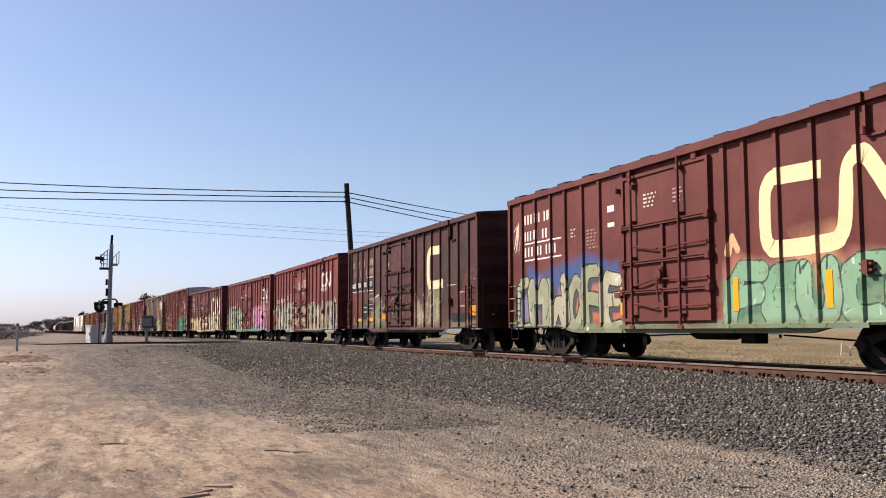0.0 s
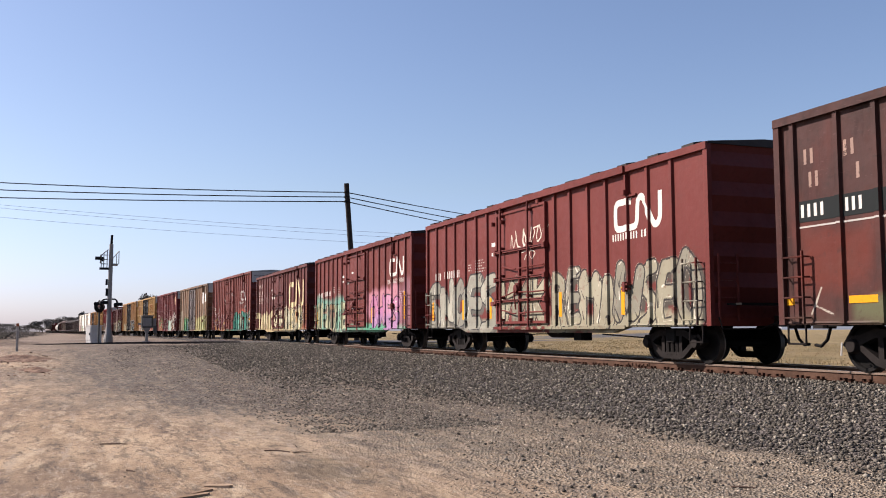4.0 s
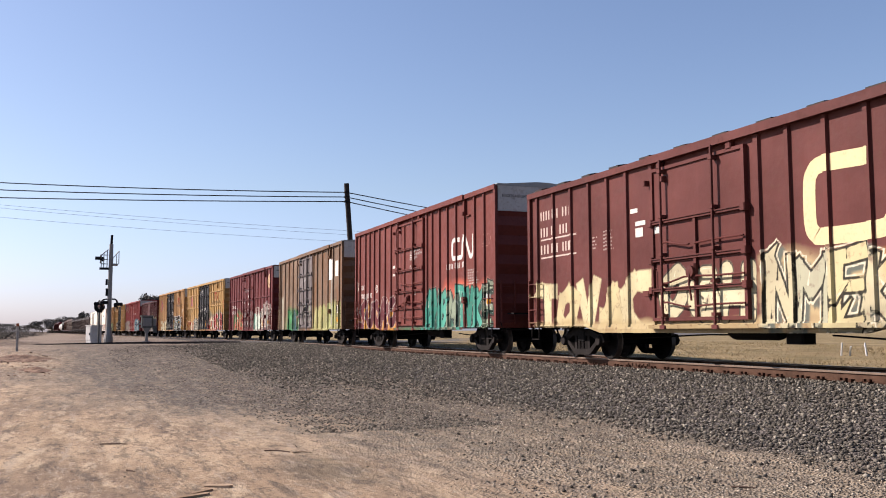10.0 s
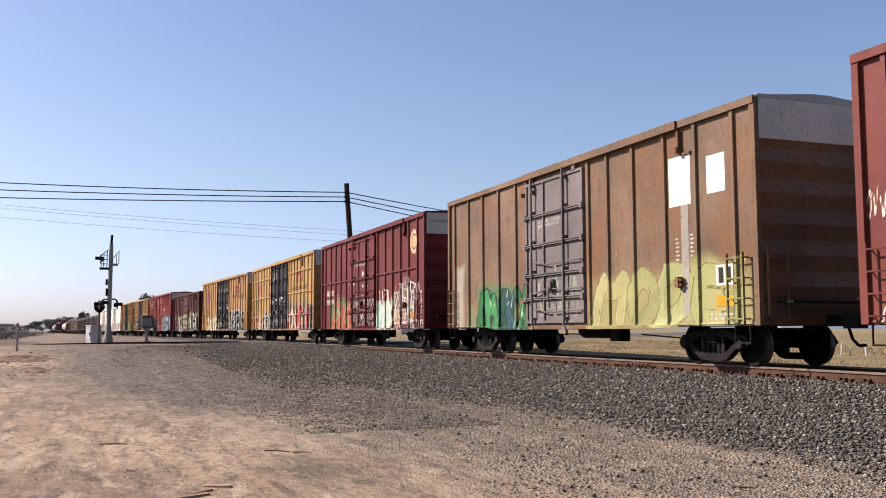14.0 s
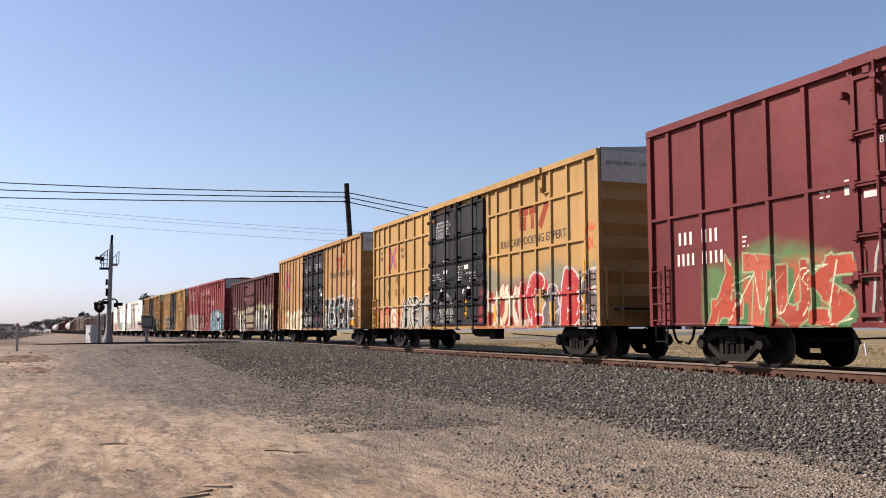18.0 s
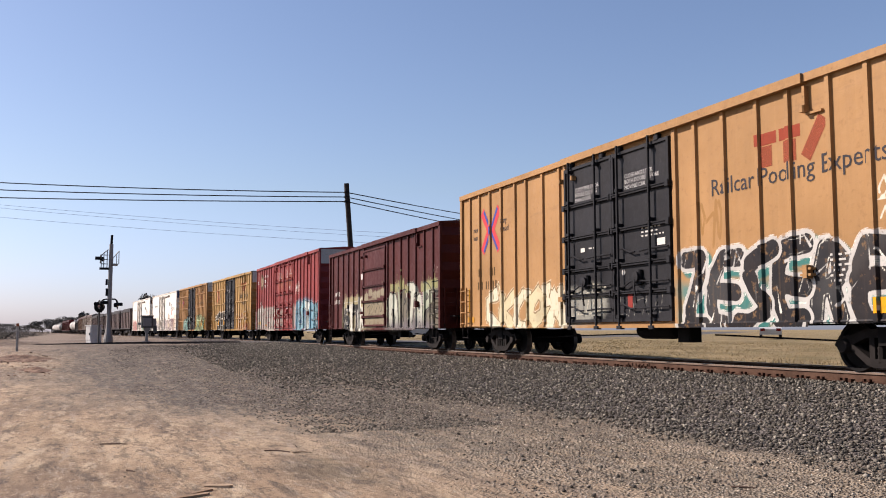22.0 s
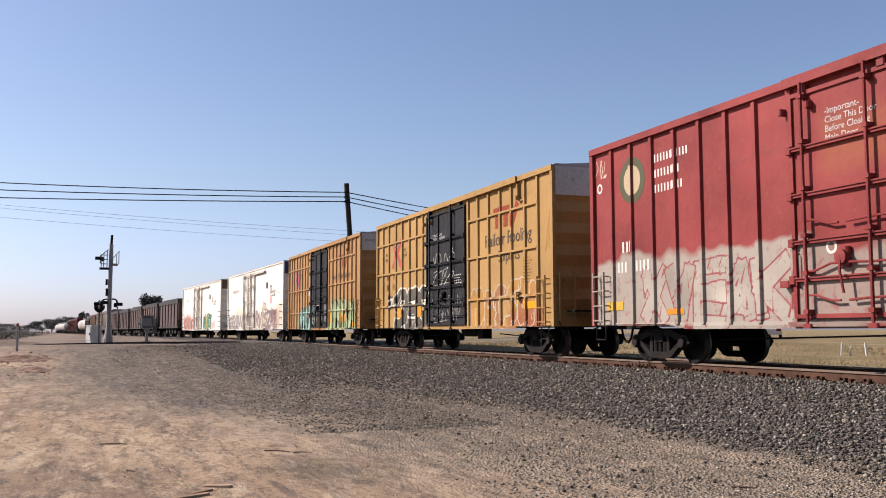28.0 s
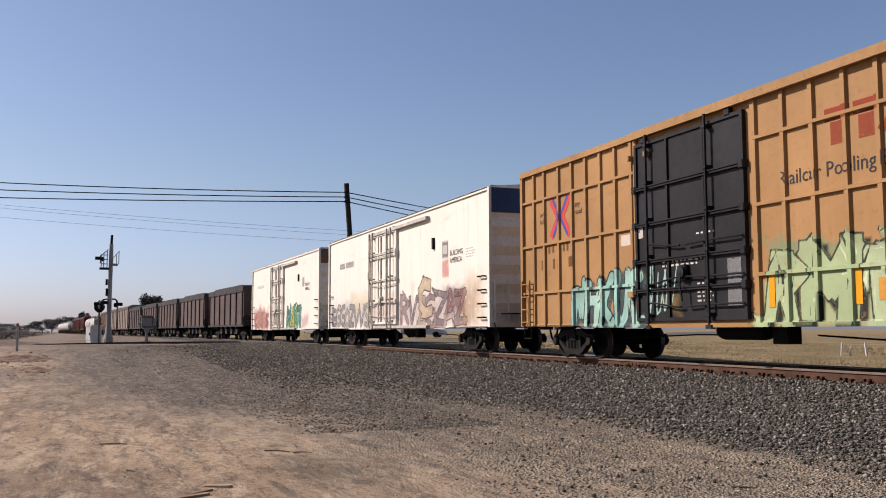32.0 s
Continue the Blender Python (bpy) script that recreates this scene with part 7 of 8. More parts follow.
reefer("white refrigerator car with a barred door and faded graffiti", -147.91, -127.87, 5.06, [
    bars(2.0, 3.62, (1.0, 1.5), 0.26, C("585860"), 0.12), cloud(15.85, 16.45, 3.15, 3.75, C("444a5c"), 181, 0.8, 0.05, 0.06), rect(15.95, 16.35, 3.3, 3.6, C("d8d4cc"), 0.8), cloud(15.85, 16.45, 2.55, 3.1, C("d8867c"), 182, 0.75, 0.08, 0.08),
    cloud(0.3, 7.2, 0.8, 1.9, C("a8a4a8"), 183, 0.6, 0.4, 0.5), cloud(4.0, 7.0, 1.7, 2.4, C("d8c498"), 184, 0.5, 0.3, 0.4), mural(0.5, 7.0, 0.85, 1.9, 8, [C("98949c"), C("b0a8a8")], C("6c6870"), None, 185, 0.16, 0.03),
    cloud(11.2, 19.0, 0.85, 2.0, C("b09c98"), 186, 0.6, 0.5, 0.5), mural(11.3, 18.0, 0.85, 2.1, 7, [C("a89498"), C("8c7c88"), C("b8a8a4")], C("5c5460"), None, 187, 0.17, 0.03), cloud(16.3, 17.8, 1.3, 2.1, C("84545c"), 188, 0.8, 0.25), cloud(17.8, 19.6, 0.9, 2.6, C("c8a070"), 189, 0.45, 0.4, 0.6),
    mural(13.4, 14.8, 1.2, 2.6, 1, [C("d8c4b0")], C("785c54"), None, 190, 0.3, 0.04), small_print(18.0, 3.3, 0.9, 4, C("d0c8b8"), 0.5), stroke([(12.3, 4.3), (12.32, 4.0)], 0.05, C("c8a068"), 0.6), stroke([(13.6, 4.35), (13.6, 4.1)], 0.05, C("c8a068"), 0.6), stroke([(11.5, 4.3), (11.5, 3.7)], 0.04, C("c8b088"), 0.6), cloud(7.4, 11.0, 1.0, 2.0, C("c8a8a4"), 191, 0.5, 0.3, 0.4)], blue_panel)
reefer("white refrigerator car with red and green graffiti patches", -170.45, -150.36, 5.05, [
    bars(2.0, 3.62, (0.9, 1.2), 0.2, C("b8b4b0"), 0.12), cloud(15.9, 16.4, 3.2, 3.7, C("6c707c"), 192, 0.7, 0.05, 0.06), cloud(0.8, 6.0, 0.85, 2.2, C("c07068"), 193, 0.8, 0.4, 0.4), mural(1.0, 6.0, 0.9, 2.0, 5, [C("b86460"), C("a89c90")], C("c88880"), None, 194, 0.2),
    cloud(11.8, 15.8, 0.85, 1.9, C("4c9c94"), 195, 0.9, 0.3), mural(11.8, 15.8, 0.9, 2.2, 4, [C("3c8c90"), C("b8b04c"), C("4c9c70")], C("2c3430"), C("d0cc8c"), 196, 0.2), cloud(15.8, 17.4, 0.85, 1.5, C("c88c94"), 197, 0.6, 0.3), cloud(7.4, 11.0, 1.0, 2.0, C("d0b0a4"), 198, 0.4, 0.3, 0.4)], brown_g)

# ---- the tail of the train ----
hopper_grey = worn_paint("weathered_grey_hopper_paint", (0.15, 0.10, 0.088), 0.3, 0.4)
hopper_dark = worn_paint("dark_green_grey_paint", (0.05, 0.042, 0.04), 0.3, 0.4)
tan_hopper = worn_paint("tan_hopper_paint", (0.40, 0.33, 0.27), 0.2, 0.3)
tank_white = worn_paint("white_tank_paint", (0.70, 0.67, 0.62), 0.1, 0.3, rust_color=(0.25, 0.18, 0.12))
tank_black = worn_paint("black_tank_paint", (0.03, 0.03, 0.03), 0.3, 0.3)


def hopper(label, s0, s1, top, mat, cap, open_top=True):
    """A hopper car: sloped ends, upright side posts, bays below."""
    L = s1 - s0
    half = L / 2
    car = thing("hopper_car", label, "hopper car", "cars of the freight train")
    y = 1.5
    b = Build()
    ring = [(-half + 0.9, 1.15), (half - 0.9, 1.15), (half - 0.15, 1.9), (half - 0.15, top), (-half + 0.15, top), (-half + 0.15, 1.9)]
    part("hopper_body", b.prism(ring, -y, y, "y").mesh("hopper_body", mat), car)
    part("top_chord", Build().box(-half + 0.1, half - 0.1, -y - 0.09, -y, top - 0.42, top).box(-half + 0.1, half - 0.1, y, y + 0.09, top - 0.42, top).mesh("top_chord", cap), car)
    if open_top:
        part("load", Build().prism([(-half + 0.3, top - 0.02), (half - 0.3, top - 0.02), (half - 2, top + 0.16), (-half + 2, top + 0.18)], -1.3, 1.3, "y").mesh("load", hopper_dark), car)
    else:
        part("roof", Build().prism([(-1.5, top), (1.5, top), (0.9, top + 0.3), (-0.9, top + 0.3)], -half + 0.15, half - 0.15, "x").mesh("roof", mat), car)
    n = 7
    post = Build().box(-0.06, 0.06, -y - 0.09, -y, 1.2, top - 0.42).mesh("post", cap)
    for k in range(n):
        part("post", post, car, m=pose(-half + 0.5 + (L - 1.0) * k / (n - 1), 0, 0))
    bay = Build().prism([(-0.75, 1.2), (-0.25, 0.45), (0.25, 0.45), (0.75, 1.2)][::-1], -1.2, 1.2, "y").mesh("hopper_bay", hopper_dark)
    for k in range(4):
        part("hopper_bay", bay, car, m=pose(-half + 4.2 + (L - 8.4) * k / 3, 0, 0))
    part("side_sill", Build().box(-half, half, -1.55, -1.40, 1.05, 1.22).box(-half, half, 1.40, 1.55, 1.05, 1.22).mesh("side_sill", cap), car)
    for s in (-1, 1):
        lad = Build()
        for k in range(6):
            lad.box(s * (half - 0.12) - 0.22, s * (half - 0.12) + 0.02, -1.56, -1.52, 1.4 + k * 0.4, 1.43 + k * 0.4)
        part("ladder", lad.mesh("ladder", cap), car)
        part("end_sheet", Build().box(s * (half - 0.02) - 0.03, s * (half - 0.02) + 0.03, -1.5, 1.5, 1.1, 1.5).mesh("end_sheet", cap), car)
    running_gear(car, half, 1.0)
    CARS.append((car, (s0 + s1) / 2))


def tank_car(label, s0, s1, mat, r=1.45):
    L = s1 - s0
    half = L / 2
    car = thing("tank_car", label, "tank car", "cars of the freight train")
    prof = [(0.05, -half + 0.5), (r * 0.6, -half + 0.6), (r * 0.92, -half + 0.9), (r, -half + 1.3), (r, half - 1.3), (r * 0.92, half - 0.9), (r * 0.6, half - 0.6), (0.05, half - 0.5)]
    part("tank", Build().turned(prof, 24, "x", (0, 0, 1.15 + r)).mesh("tank", mat, True), car)
    part("dome", Build().turned([(0.45, 1.1 + 2 * r), (0.45, 1.5 + 2 * r), (0.3, 1.6 + 2 * r)], 14, "z").mesh("dome", mat, True), car)
    part("walkway", Build().box(-1.4, 1.4, -1.0, 1.0, 1.12 + 2 * r, 1.17 + 2 * r).mesh("walkway", hopper_dark), car)
    for u in (-half * 0.35, half * 0.35):
        part("band", Build().turned([(r + 0.015, u - 0.06), (r + 0.02, u), (r + 0.015, u + 0.06)], 24, "x", (0, 0, 1.15 + r)).mesh("band", hopper_dark, True), car)
    part("frame", Build().box(-half, half, -0.4, 0.4, 0.95, 1.2).box(-half, -half + 2.2, -1.4, 1.4, 1.05, 1.2).box(half - 2.2, half, -1.4, 1.4, 1.05, 1.2).mesh("frame", hopper_dark), car)
    running_gear(car, half, 1.0)
    CARS.append((car, (s0 + s1) / 2))


TAIL = -173.5
for kind, length, gap in (("coal", 14.7, 1.8), ("coal", 14.7, 1.8), ("coal", 14.7, 1.8), ("coal", 14.7, 1.8), ("coal", 14.7, 1.8), ("tan", 16.8, 1.7), ("tan", 16.8, 1.8), ("box", 16.5, 1.8), ("dark", 15.6, 1.7),
                          ("tank", 16.0, 1.6), ("tank", 16.0, 1.6), ("red", 17.0, 1.7), ("red", 17.0, 1.7), ("red", 17.0, 1.7), ("black", 16.0, 1.7), ("black", 16.0, 1.7), ("tank", 17.0, 1.7), ("tank", 17.0, 1.7), ("tank", 17.0, 1.7), ("tank", 17.0, 1.7), ("tank", 17.0, 1.7)):
    s1, s0 = TAIL, TAIL - length
    if kind == "coal":
        hopper("weathered grey open hopper car with a dark top band", s0, s1, 4.12, hopper_grey, hopper_dark)
    elif kind == "tan":
        hopper("dusty tan covered hopper car", s0, s1, 4.55, tan_hopper, hopper_grey, False)
    elif kind == "dark":
        hopper("dark grimy open hopper car", s0, s1, 3.7, hopper_dark, hopper_dark)
    elif kind in ("box", "red"):
        hopper("dark red covered hopper car" if kind == "red" else "brown covered hopper car", s0, s1, 4.4, maroon_h if kind == "red" else brown_g, red_b, False)
    elif kind == "tank":
        tank_car("dusty white tank car with dark bands", s0, s1, tank_white)
    else:
        tank_car("grimy black tank car on trucks", s0, s1, tank_black, 1.35)
    TAIL = s0 - gap

# ---- crossing signals and things beside the track ----
galv = plain_mat("galvanised_steel", (0.33, 0.31, 0.29), 0.5, 0.4, vary=0.2, scale=3.0)
signal_black = plain_mat("flat_black_paint", (0.015, 0.015, 0.016), 0.7, vary=0.3, scale=4.0)
cabinet_grey = plain_mat("cabinet_grey_paint", (0.80, 0.80, 0.77), 0.5, vary=0.1, scale=2.0)
box_grey = plain_mat("weathered_grey_paint", (0.15, 0.15, 0.14), 0.6, vary=0.25, scale=4.0)
pole_wood = plain_mat("dark_pole_wood", (0.055, 0.045, 0.040), 0.9, vary=0.35, scale=4.0, bump=0.3)
lens_red = plain_mat("dark_red_glass", (0.20, 0.012, 0.012), 0.2, vary=0.1, scale=6.0)


def on_ground(x, y):
    return float(ground_z(np.array(float(x)), np.array(float(y))))


def flasher(mast, x, y, z, face):
    """A hooded crossing light on a round black backing, facing along face degrees."""
    m = pose(x, y, z, 0, 0, face)
    b = part("backing", Build().turned([(0.29, 0.0), (0.29, 0.02), (0.1, 0.05)], 20, "y").mesh("backing", signal_black), mast, "round black backing disc", m)
    part("lamp_case", Build().turned([(0.15, 0.0), (0.15, 0.18), (0.08, 0.24)], 16, "y").mesh("lamp_case", signal_black, True), b)
    part("lens", Build().turned([(0.14, -0.012), (0.14, -0.002)], 16, "y").mesh("lens", lens_red), b, "dark red lens")
    hood = Build()
    v, f = [], []
    for k in range(11):
        a = math.pi * (k / 10) * 1.2 - math.pi * 0.1
        for d in (0.0, -0.30):
            v.append((0.16 * math.cos(a), d, 0.16 * math.sin(a)))
    f = [(2 * k, 2 * k + 1, 2 * k + 3, 2 * k + 2) for k in range(10)]
    part("hood", hood.add(v, f).mesh("hood", signal_black), b)


MX, MY = -64.9, -11.5
mz = on_ground(MX, MY)
mast = thing("crossing_signal", "grey steel crossing signal mast with hooded black lights", "crossing signal")
mast.matrix_basis = pose(MX, MY, 0, 0, 0, 0)
part("base", Build().turned([(0.30, mz - 0.1), (0.30, 0.20), (0.22, 0.6), (0.17, 1.0)], 12, "z").mesh("base", galv), mast, "flared steel foot")
part("mast_tube", Build().tube([(0, 0, 0.9), (0.0, 0.02, 3.5), (0.02, 0.04, 6.4)], 0.15, 14, 0.125).mesh("mast_tube", galv, True), mast)
part("mast_top", Build().tube([(0.02, 0.04, 6.4), (0.03, 0.06, 7.0)], 0.08, 10).mesh("mast_top", signal_black, True), mast)
part("cross_arm", Build().tube([(0, -0.62, 2.42), (0, -0.42, 2.72), (0, -0.2, 2.80), (0, 0.36, 2.80), (0, 0.46, 2.72), (0, 0.48, 2.50)], 0.05, 8).mesh("cross_arm", signal_black, True), mast)
flasher(mast, -0.1, -0.60, 2.45, 20)
flasher(mast, 0.1, -0.36, 2.52, 172)
flasher(mast, 0.1, 0.52, 2.42, 170)
# service cage and walkway of the overhead arm, seen end on
cage = Build()
for yy, zt in ((-0.56, 5.72), (-0.40, 5.85), (-0.20, 6.0)):
    cage.box(-0.03, 0.03, yy - 0.028, yy + 0.028, 4.75, zt)
for zz in (4.8, 5.1, 5.4, 5.68):
    cage.box(-0.03, 0.03, -0.56, -0.14, zz - 0.025, zz + 0.025)
cage.tube([(0, -0.62, 5.62), (0, -0.14, 6.05)], 0.03, 6)
part("service_cage", cage.mesh("service_cage", galv), mast)
rail_b = Build()
rail_b.box(-0.03, 0.03, 0.14, 0.18, 5.05, 5.5).box(-0.03, 0.03, 0.36, 0.40, 5.1, 5.8).box(-0.03, 0.03, 0.50, 0.55, 5.1, 5.98).box(-0.3, 0.3, 0.12, 0.46, 5.0, 5.12)
rail_b.tube([(0, 0.12, 5.45), (0, 0.54, 5.98)], 0.025, 6)
part("walk_rail", rail_b.mesh("walk_rail", galv), mast)
flasher(mast, -0.1, -0.62, 5.42, 8)
part("bracket", Build().box(-0.15, 0.15, -0.66, -0.1, 4.72, 4.86).box(-0.1, 0.1, 0.1, 0.42, 5.0, 5.1).mesh("bracket", signal_black), mast)
part("cable_box", Build().box(-0.1, 0.1, -0.26, -0.12, 3.72, 4.1).mesh("cable_box", signal_black), mast)
part("cable_box", Build().box(-0.1, 0.1, -0.24, -0.12, 3.0, 3.5).mesh("cable_box", signal_black), mast)

CX, CY = -67.2, -12.35
cabinet = thing("signal_cabinet", "pale grey steel relay cabinet beside the crossing", "cabinet")
cabinet.matrix_basis = pose(CX, CY, 0.0, 0, 0, 28)
cz = on_ground(CX, CY)
part("body", Build().box(-0.35, 0.35, -0.40, 0.36, cz - 0.05, 1.06, 0.03).mesh("body", cabinet_grey), cabinet)
part("door", Build().box(-0.30, 0.30, -0.43, -0.402, 0.12, 1.0).mesh("door", cabinet_grey), cabinet)
part("lid", Build().box(-0.4, 0.4, -0.44, 0.42, 1.062, 1.12).mesh("lid", cabinet_grey), cabinet)
part("handle", Build().box(0.18, 0.22, -0.47, -0.43, 0.45, 0.62).mesh("handle", signal_black), cabinet)
post = thing("signal_post", "dark steel post with a black lamp head by the cabinet", "post")
post.matrix_basis = pose(-65.9, -12.08, 0)
part("tube", Build().tube([(0, 0, on_ground(-65.9, -12.08) - 0.05), (0, 0, 2.05)], 0.06, 10).mesh("tube", box_grey, True), post)
part("backing", Build().turned([(0.34, 0.0), (0.34, 0.03), (0.1, 0.06)], 20, "x", (0.1, 0.0, 2.30)).mesh("backing", signal_black), post, "round black backing disc")
part("lamp_case", Build().box(-0.12, 0.1, -0.16, 0.16, 1.95, 2.5, 0.03).mesh("lamp_case", signal_black), post)

GX0, GY0 = -60.9, -9.35
gate = thing("gate_mechanism", "grey crossing gate motor box on a slim pedestal", "gate motor")
gate.matrix_basis = pose(GX0, GY0, 0, 0, 0, 0)
gz = on_ground(GX0, GY0)
part("pedestal", Build().prism([(-0.10, gz), (0.10, gz), (0.07, 0.55), (0.22, 0.92), (-0.22, 0.92), (-0.07, 0.55)], -0.08, 0.12, "x").mesh("pedestal", galv), gate, "tapered steel pedestal")
part("motor_box", Build().box(-0.3, 0.3, -0.34, 0.36, 0.92, 1.62, 0.06).mesh("motor_box", box_grey), gate)
part("cover", Build().box(0.302, 0.34, -0.24, 0.26, 1.02, 1.52, 0.02).mesh("cover", galv), gate, "pale steel cover plate")
part("lid", Build().box(-0.34, 0.36, -0.38, 0.40, 1.622, 1.68, 0.03).mesh("lid", galv), gate)
part("crank", Build().box(-0.1, 0.1, -0.52, -0.34, 1.10, 1.22).box(-0.08, 0.08, 0.36, 0.55, 1.05, 1.5).mesh("crank", galv), gate)
part("counterweight", Build().box(-0.06, 0.06, 0.38, 0.60, 0.62, 1.05, 0.02).mesh("counterweight", box_grey), gate)
part("foot", Build().box(-0.25, 0.25, -0.26, 0.22, gz - 0.05, gz + 0.12).mesh("foot", galv), gate)

marker = thing("marker_post", "weathered white wooden marker post in the dirt", "post")
marker_white = plain_mat("weathered_white_paint", (0.55, 0.52, 0.47), 0.8, vary=0.25, scale=5.0)
PX, PY = -44.0, -15.6
pz = on_ground(PX, PY)
part("shaft", Build().box(PX - 0.05, PX + 0.05, PY - 0.05, PY + 0.05, pz - 0.1, 0.93, 0.01).mesh("shaft", marker_white), marker)
part("cap", Build().box(PX - 0.052, PX + 0.052, PY - 0.052, PY + 0.052, 0.93, 1.06, 0.01).mesh("cap", plain_mat("faded_orange_paint", (0.45, 0.16, 0.08), 0.7)), marker)

# ---- overhead line ----
PT = Vector((-72.16, 6.30, 12.46))
PB = Vector((-72.82, 7.44, on_ground(-72.8, 7.4) - 0.2))
pole = thing("utility_pole", "dark wooden utility pole leaning slightly", "utility pole")
part("shaft", Build().tube([PB, PT], 0.23, 12, 0.20).mesh("shaft", pole_wood, True), pole)
HANG = (0.72, 1.10, 1.46)
for h in HANG:
    q = PT - Vector((0, 0, h))
    part("insulator", Build().box(q.x - 0.2, q.x + 0.2, q.y - 0.16, q.y + 0.2, q.z - 0.06, q.z + 0.06, 0.02).mesh("insulator", signal_black), pole)


def wire(a, b, sag, r, group):
    a, b = Vector(a), Vector(b)
    pts = [a.lerp(b, k / 24) - Vector((0, 0, sag * 4 * (k / 24) * (1 - k / 24))) for k in range(25)]
    thing("overhead_cable", "black overhead cable strung between wooden poles", "cable", group, me=Build().tube(pts, r, 5).mesh("overhead_cable", signal_black, True))


def far_pole(x, y, top):
    p = thing("utility_pole", "dark wooden utility pole farther along the line", "utility pole")
    part("shaft", Build().tube([(x, y, on_ground(x, y) - 0.2), (x, y, top)], 0.2, 10, 0.16).mesh("shaft", pole_wood, True), p)


for h, zl, zr, sl in zip(HANG, (14.2, 13.2, 12.1), (16.99, 15.73, 14.65), (0.55, 0.45, 0.35)):
    wire((-89.4, -47.8, zl), PT - Vector((0, 0, h)), sl, 0.042, "overhead cables")
    wire(PT - Vector((0, 0, h)), (-132.5, 58.45, zr), 0.3, 0.042, "overhead cables")
far_pole(-89.4, -47.8, 15.0)
far_pole(-132.5, 58.45, 17.6)
for za, zb in ((30.7, 24.8), (31.3, 26.0), (28.5, 23.1)):
    wire((-231.7, -64.7, za), (-233.7, 86.9, zb), 1.2, 0.028, "far overhead cables")
far_pole(-231.7, -64.7, 31.6)
far_pole(-233.7, 86.9, 26.4)

# ---- distance ----
# leaf colours lightened and greyed to stand for distance haze
leaf_mats = [plain_mat("dusty_foliage_" + n, c, 0.9, vary=0.4, scale=0.8) for n, c in (("olive", (0.15, 0.145, 0.125)), ("grey", (0.17, 0.16, 0.145)))]


def tree(x, y, h, w, seed, mat):
    """A broad far tree: tapered trunk, limbs, and an uneven crown of many leaf clumps."""
    r = random.Random(seed)
    z = on_ground(x, y)
    t = thing("tree", "grey-green broad tree in the distance, haze mixed into its colour", "tree", "far trees")
    b = Build().tube([(x, y, z - 0.2), (x, y, z + h * 0.5)], h * 0.035, 7, h * 0.02)
    tips = []
    for k in range(14):
        a, q = r.uniform(0, 6.28), r.uniform(0.1, 0.42)
        p = (x + math.cos(a) * w * q, y + math.sin(a) * w * q, z + h * (r.uniform(0.38, 0.9) - 0.5 * max(0, q - 0.25)))
        tips.append((p, r.uniform(0.10, 0.17)))
        b.tube([(x, y, z + h * r.uniform(0.2, 0.45)), p], h * 0.015, 5, h * 0.006)
    part("trunk", b.mesh("trunk", pole_wood), t)
    v, f = [], []
    for k in range(2600):
        c, spread_ = r.choice(tips)
        q = Vector((r.gauss(0, 1), r.gauss(0, 1), r.gauss(0, 1)))
        q = q.normalized() * min(q.length, 1.5) * spread_
        px, py, pz = c[0] + q.x * w * 0.75, c[1] + q.y * w * 0.75, max(z + h * 0.1, c[2] + q.z * h * 0.6)
        s = h * r.uniform(0.022, 0.045)
        i = len(v)
        for _ in range(3):
            v.append((px + r.uniform(-s, s) * 1.6, py + r.uniform(-s, s) * 1.6, pz + r.uniform(-s, s) * 1.3))
        f.append((i, i + 1, i + 2))
    me = bpy.data.meshes.new("crown")
    me.from_pydata(v, [], f)
    me.materials.append(mat)
    part("crown", me, t, "uneven crown with haze in its colour")


def at_px(deg, dist):
    """A place at an angle left of the camera's axis (degrees) and at a distance."""
    a = radians(69.18 + deg)
    return -math.sin(a) * dist, EYE.y + math.cos(a) * dist


for deg, dist, h, w, seed in ((17.35, 300, 12.0, 8.0, 1), (17.75, 310, 9.5, 6.0, 2), (21.1, 430, 9.0, 6, 11), (21.55, 470, 7.8, 12, 3), (22.1, 500, 8.2, 16, 4), (22.6, 520, 7.4, 15, 5), (23.1, 540, 6.4, 15, 6), (23.8, 600, 5.0, 14, 7),
                              (24.6, 560, 5.6, 14, 8), (25.3, 520, 5.2, 14, 9), (20.4, 480, 8.0, 12, 12), (26.4, 500, 6.0, 16, 13)):
    x, y = at_px(deg, dist)
    tree(x, y, h, w, seed, leaf_mats[seed % 2])

# low scrub and soil heap at the far edge of the lot
x, y = at_px(25.6, 62)
hx, hy = np.meshgrid(np.linspace(-9, 9, 46), np.linspace(-5, 5, 30))
hz = 0.30 * np.exp(-(hx / 5.0) ** 2 - (hy / 2.4) ** 2) * (1 + 0.35 * ripple(hx, hy, 1.5, 21)) + 0.05 * ripple(hx, hy, 4.0, 22) - 0.06
X, Y = hx + x, hy + y
soil = Nodes("dug_soil")
soil_mat = soil.done(soil.mix(soil.ramp(soil.noise(1.5, 6), (0.35, 0.0), (0.65, 1.0)), (0.09, 0.062, 0.045), (0.20, 0.15, 0.105)), 0.95)
thing("dirt_mound", "low heap of dark dug soil on the lot", "soil heap", me=height_sheet("dirt_mound", X, Y, hz + ground_z(X, Y), soil_mat))

